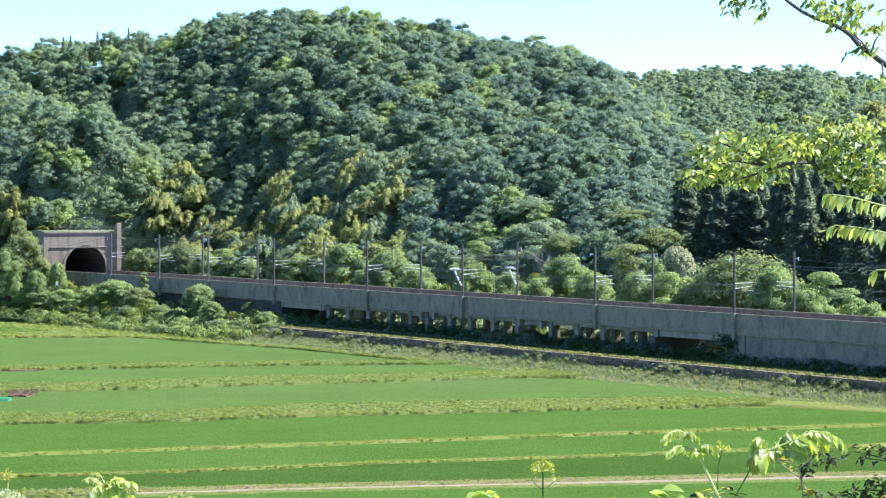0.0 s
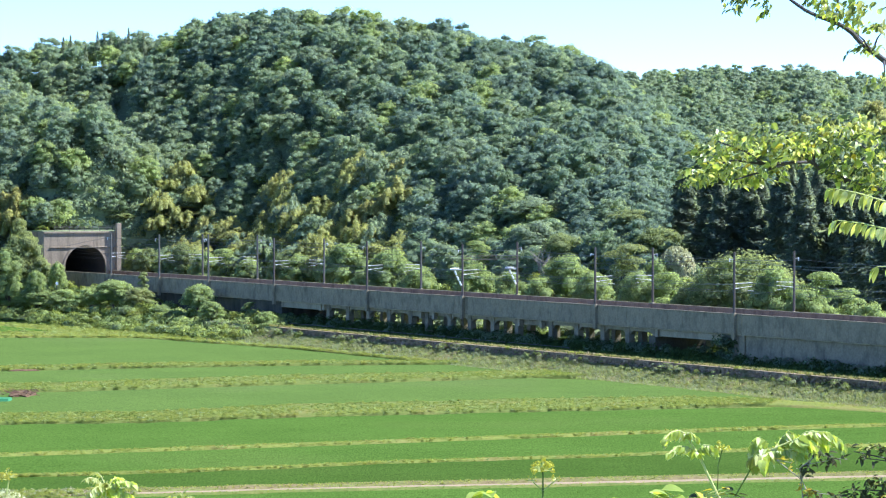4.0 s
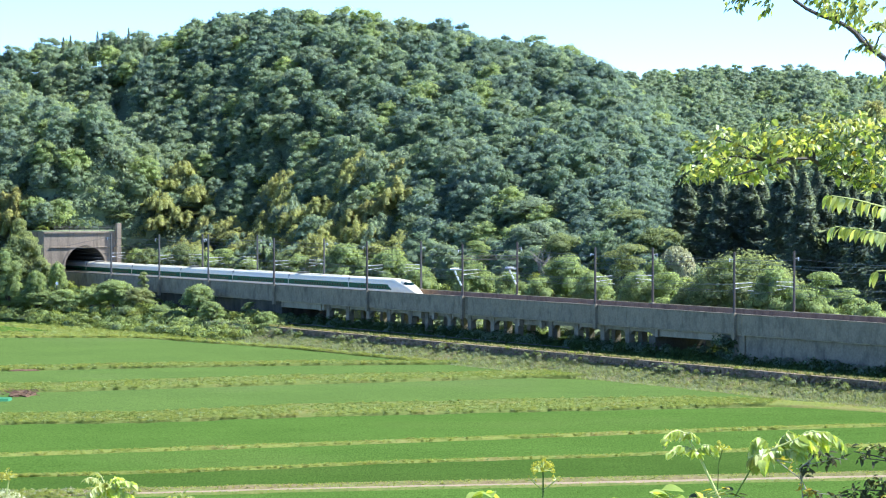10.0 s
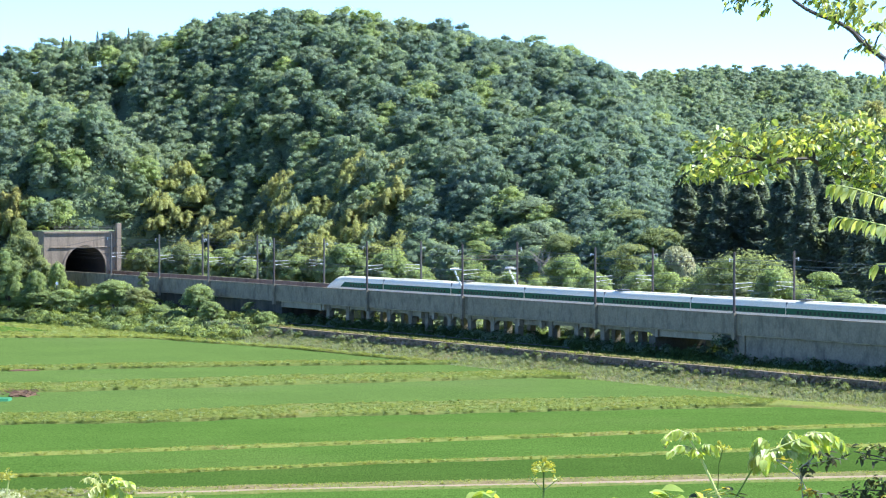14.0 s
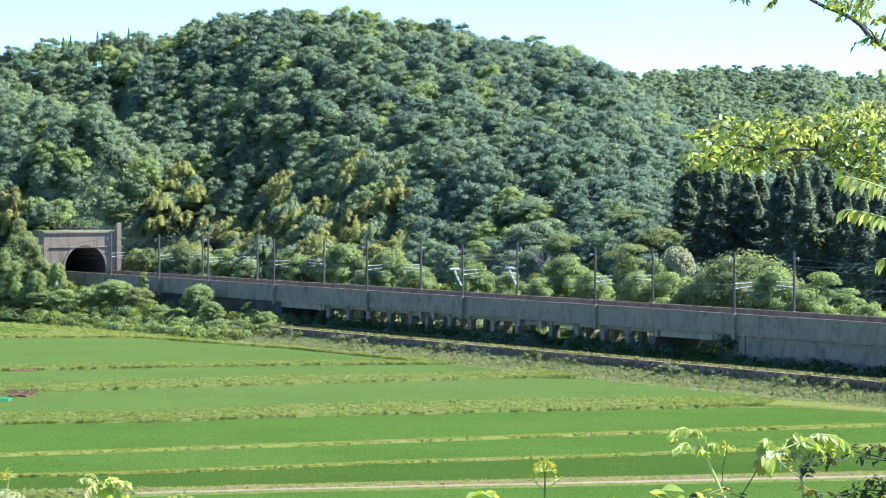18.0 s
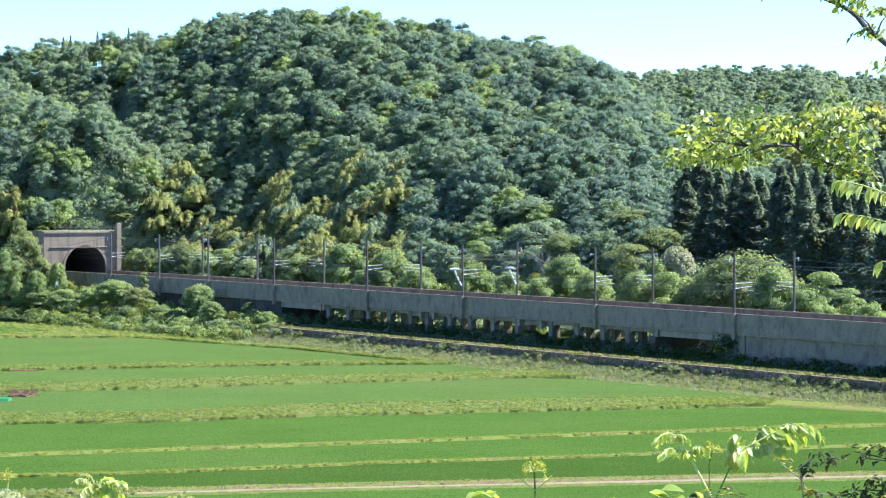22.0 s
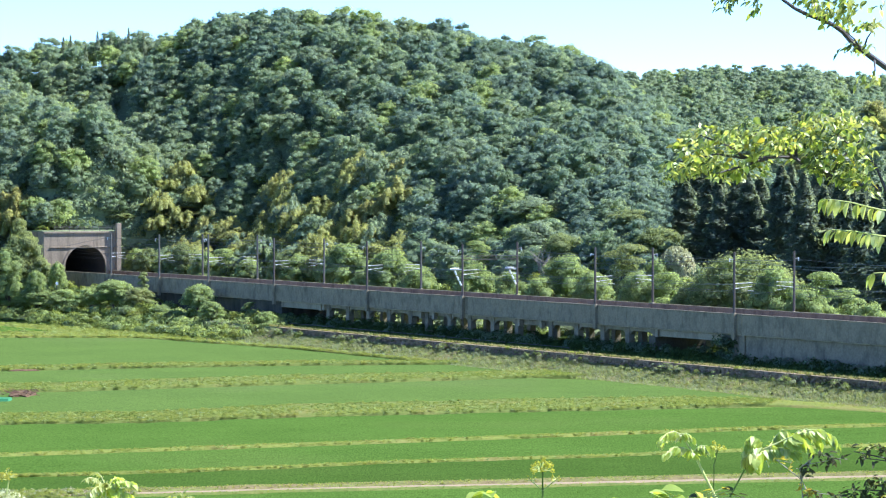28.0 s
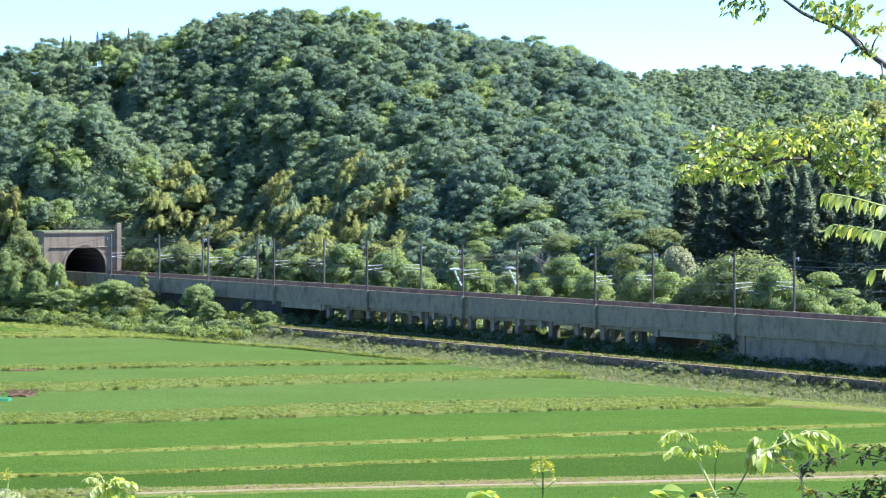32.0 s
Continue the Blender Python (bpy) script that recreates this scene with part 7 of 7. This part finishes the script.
    made["corner"] = w
    w, o = weed("leafy_weed", (-1.051, 12.00, 26.580), "low weed with bright leaves")
    part("stalk", twig(bmesh.new(), rel([o - Vector((0, 0, 0.25)), (-1.051, 12.00, 26.580), (-1.051, 12.00, 26.772)], o), 0.008, 0.004, 6), M_STALK, w)
    for ex, ey in ((300, 882), (340, 882), (322, 876)):
        compound(w, o, (-1.051, 12.00, 26.768), tuple(near_point(ex, ey, 12.0)), 0.015, 3, 0.05, "sun", rng)
    w, o = weed("flower_stalk", (-1.757, 12.00, 26.603), "weed with yellow-green and white flower heads")
    part("stalk", twig(bmesh.new(), rel([o - Vector((0, 0, 0.25)), (-1.757, 12.00, 26.603), (-1.757, 12.00, 26.772), (-1.743, 12.00, 26.863)], o), 0.007, 0.003, 6), M_STALK, w)
    umbel(w, o, (-1.743, 12.00, 26.872), 0.034, 26, rng)
    umbel(w, o, (-1.771, 12.00, 26.863), 0.03, 22, rng)
    for px, py, r in ((5, 872, 0.03), (20, 878, 0.032), (30, 884, 0.03), (8, 884, 0.03)):
        c = np.array(near_point(px, py, 12.0) - o)
        n = 70
        q = rng.normal(size=(n, 3))
        q /= np.linalg.norm(q, axis=1)[:, None]
        v = sprays(c + q * r * (1, 1, 0.45), q, 0.0055, rng).reshape(-1, 3)
        part_of("white_flowers", quick_mesh("white_flowers", v, np.arange(len(v)).reshape(-1, 3)), M_PETAL, w, "tiny white petals")["kind"] = "stuff"
        part("side_stalk", twig(bmesh.new(), rel([(-1.757, 12.00, 26.772), tuple(near_point(px, py, 12.0))], o), 0.003, 0.002, 4), M_STALK, w)
    return made



def motions():
    """All that moves: the train at its steady speed, and the plants that the wind stirs."""
    speed = 250 / 4.68
    walk(train, [(float(t), line_pose(speed * (t - 10.006), 0, RAIL)) for t in range(0, 33, 2)])

    def sway(part_ob, reach, depth, rows, lift=1.0):
        """rows: seconds, sideways and downward stir on a plane scaled to 5300; reach: from the pivot to the stirred place."""
        home = part_ob.matrix_basis.translation.copy()
        walk(part_ob, [(t, Matrix.Translation(home + Vector((a * depth / 5300, 0, 0))) @ Matrix.Rotation(-b / reach * lift, 4, "Y")) for t, a, b in rows])

    def bend(weed_ob, reach, rows):
        home = weed_ob.matrix_basis.translation.copy()
        walk(weed_ob, [(t, Matrix.Translation(home) @ Matrix.Rotation(a / reach, 4, "Y") @ Matrix.Rotation(b / reach, 4, "X")) for t, a, b in rows])

    sway(boughs[0], 823, 14.0, [(0, 0, 0), (3.5, 0, 0), (5.5, 0, -7), (9, 0, -7), (14.5, 0, -7), (16.5, 3, -14), (17.5, 3, -17), (18, 3, -23), (18.5, 3, -30), (19, 3, -37), (19.5, 3, -37), (20, 3, -44),
                                (20.5, -1, -46), (21, -9, -55), (21.5, -18, -50), (22, -31, -29), (22.5, -31, -29), (23, -24, -18), (23.5, -27, -3), (24, -35, -9), (24.5, -41, -23), (25, -40, -23), (25.5, -37, -18),
                                (27.5, -37, -4), (28, -32, -10), (28.5, -23, -15), (29, -20, -10), (30, -20, -10), (31, -12, -7), (32, -8, -7)])
    sway(boughs[1], 783, 14.0, [(0, 0, 0), (3.5, 2, -2), (5.5, 6, -6), (9, 6, -5), (14.5, 4, -5), (16.5, 9, -9), (17, 12, -13), (18, 15, -17), (19, 19, -22), (19.5, 21, -25), (20.5, 19, -25), (21, 24, -31), (21.5, 19, -39),
                                (22, 7, -31), (22.5, -4, -16), (23, -8, -6), (23.5, -5, -9), (24, -5, -16), (24.5, -11, -13), (25, -16, -13), (25.5, -10, -14), (27.5, -17, -5), (28, -14, -5), (29, -7, -3), (30, -5, -3), (31, -2, -2), (32, -1, 1)])
    stir = [(0, 0, 0), (3, 1, 0), (3.5, 4, -10), (5.5, 1, -3), (7, 3, -7), (8.5, 4, -15), (9.5, 1, 0), (10.5, 1, 3), (12, 4, -4), (12.5, 6, -13), (14.5, 4, -15), (16.5, 9, -10), (17, 12, -12), (17.5, 20, -15), (18, 18, -29),
            (18.5, 12, -32), (19, 13, -20), (19.5, 3, -29), (20, 9, -39), (20.5, 15, -23), (21, -2, -12), (21.5, 12, 13), (22, 13, -22), (22.5, 3, -24), (23, -8, 16), (23.5, -8, 22), (24, 0, 16), (24.5, -3, -13), (25, -3, 3),
            (25.5, -11, 23), (27.5, -9, 15), (28, -6, 8), (28.5, -5, -4), (29, -6, -1), (29.5, -9, 10), (30.5, -3, -2), (31, -6, 7), (32, -3, -1)]
    for k, f in enumerate(fronds):
        sway(f, 336, 9.0, stir, (1.0, 0.9, 0.8)[k])
    bend(weeds["leaning"], 470, [(0, 0, 0), (3, 0, 3), (9, 0, 1), (13, 1, -1), (14.5, 2, -4), (16.5, 8, -7), (17, 10, -9), (18, 13, -15), (19, 13, -20), (19.5, -6, -7), (20, -13, 0), (20.5, -9, -4), (21, -12, -4), (21.5, -25, 3),
                                 (22, -16, -3), (23, -22, 0), (23.5, -19, 0), (24, -6, -7), (25, -15, 0), (25.5, -9, -3), (27.5, -5, 0), (28, -7, 2), (29, -7, 3), (32, -5, 2)])
    bend(weeds["slim"], 450, [(0, 0, 0), (14.5, 1, 0), (17, 7, 0), (19, 10, 0), (20, -6, 0), (20.5, -13, 0), (21, -21, 0), (21.5, -28, 0), (22, -18, 0), (23, -22, 0), (24, -18, 0), (25.5, -13, 0), (27.5, -9, 0), (32, -6, 0)])
    bend(weeds["broad"], 445, [(0, 0, 0), (9, 0, 0), (14.5, 3, 0), (16.5, 7, 0), (17, 10, 0), (18, 12, 0), (19, 13, 0), (19.5, 8, 0), (20, 3, 0), (20.5, -13, 0), (21, -45, 0), (21.5, -48, 0), (22, -38, 0), (23, -42, 0), (24, -40, 0),
                               (25, -30, 0), (25.5, -22, 0), (27.5, -12, 0), (28, -10, 0), (32, -4, 0)])
    bend(weeds["umbel"], 410, [(0, 0, 0), (13, 1, 0), (18, 4, 0), (19, 2, 0), (19.5, -2, 0), (21, -3, 0), (21.5, -14, 0), (22, -16, 0), (22.5, -11, 0), (23, -2, 0), (23.5, -10, 0), (24, -18, 0), (24.5, -28, 0), (25, -24, 0), (25.5, -10, 0),
                               (27.5, 2, 0), (28.5, -3, 0), (32, 0, 0)])
    bend(weeds["corner"], 390, [(0, 0, 0), (12, 0, 0), (13, -2, 0), (14.5, -6, 0), (16.5, -29, 0), (17, -28, 0), (17.5, -20, 0), (18, -10, 0), (19, -17, 0), (20, -9, 0), (20.5, -3, 0), (21, -10, 0), (21.5, -20, 0), (22, -18, 0),
                                (22.5, -9, 0), (23, 0, 0), (32, 0, 0)])


build_ground()
build_wall_and_verge()
build_portal()
build_viaduct()
build_masts()
train = build_train()
build_forest()
build_trees()
build_fields()
build_field_things()
boughs = build_cherry()
fronds = build_shrub()
weeds = build_weeds()
motions()
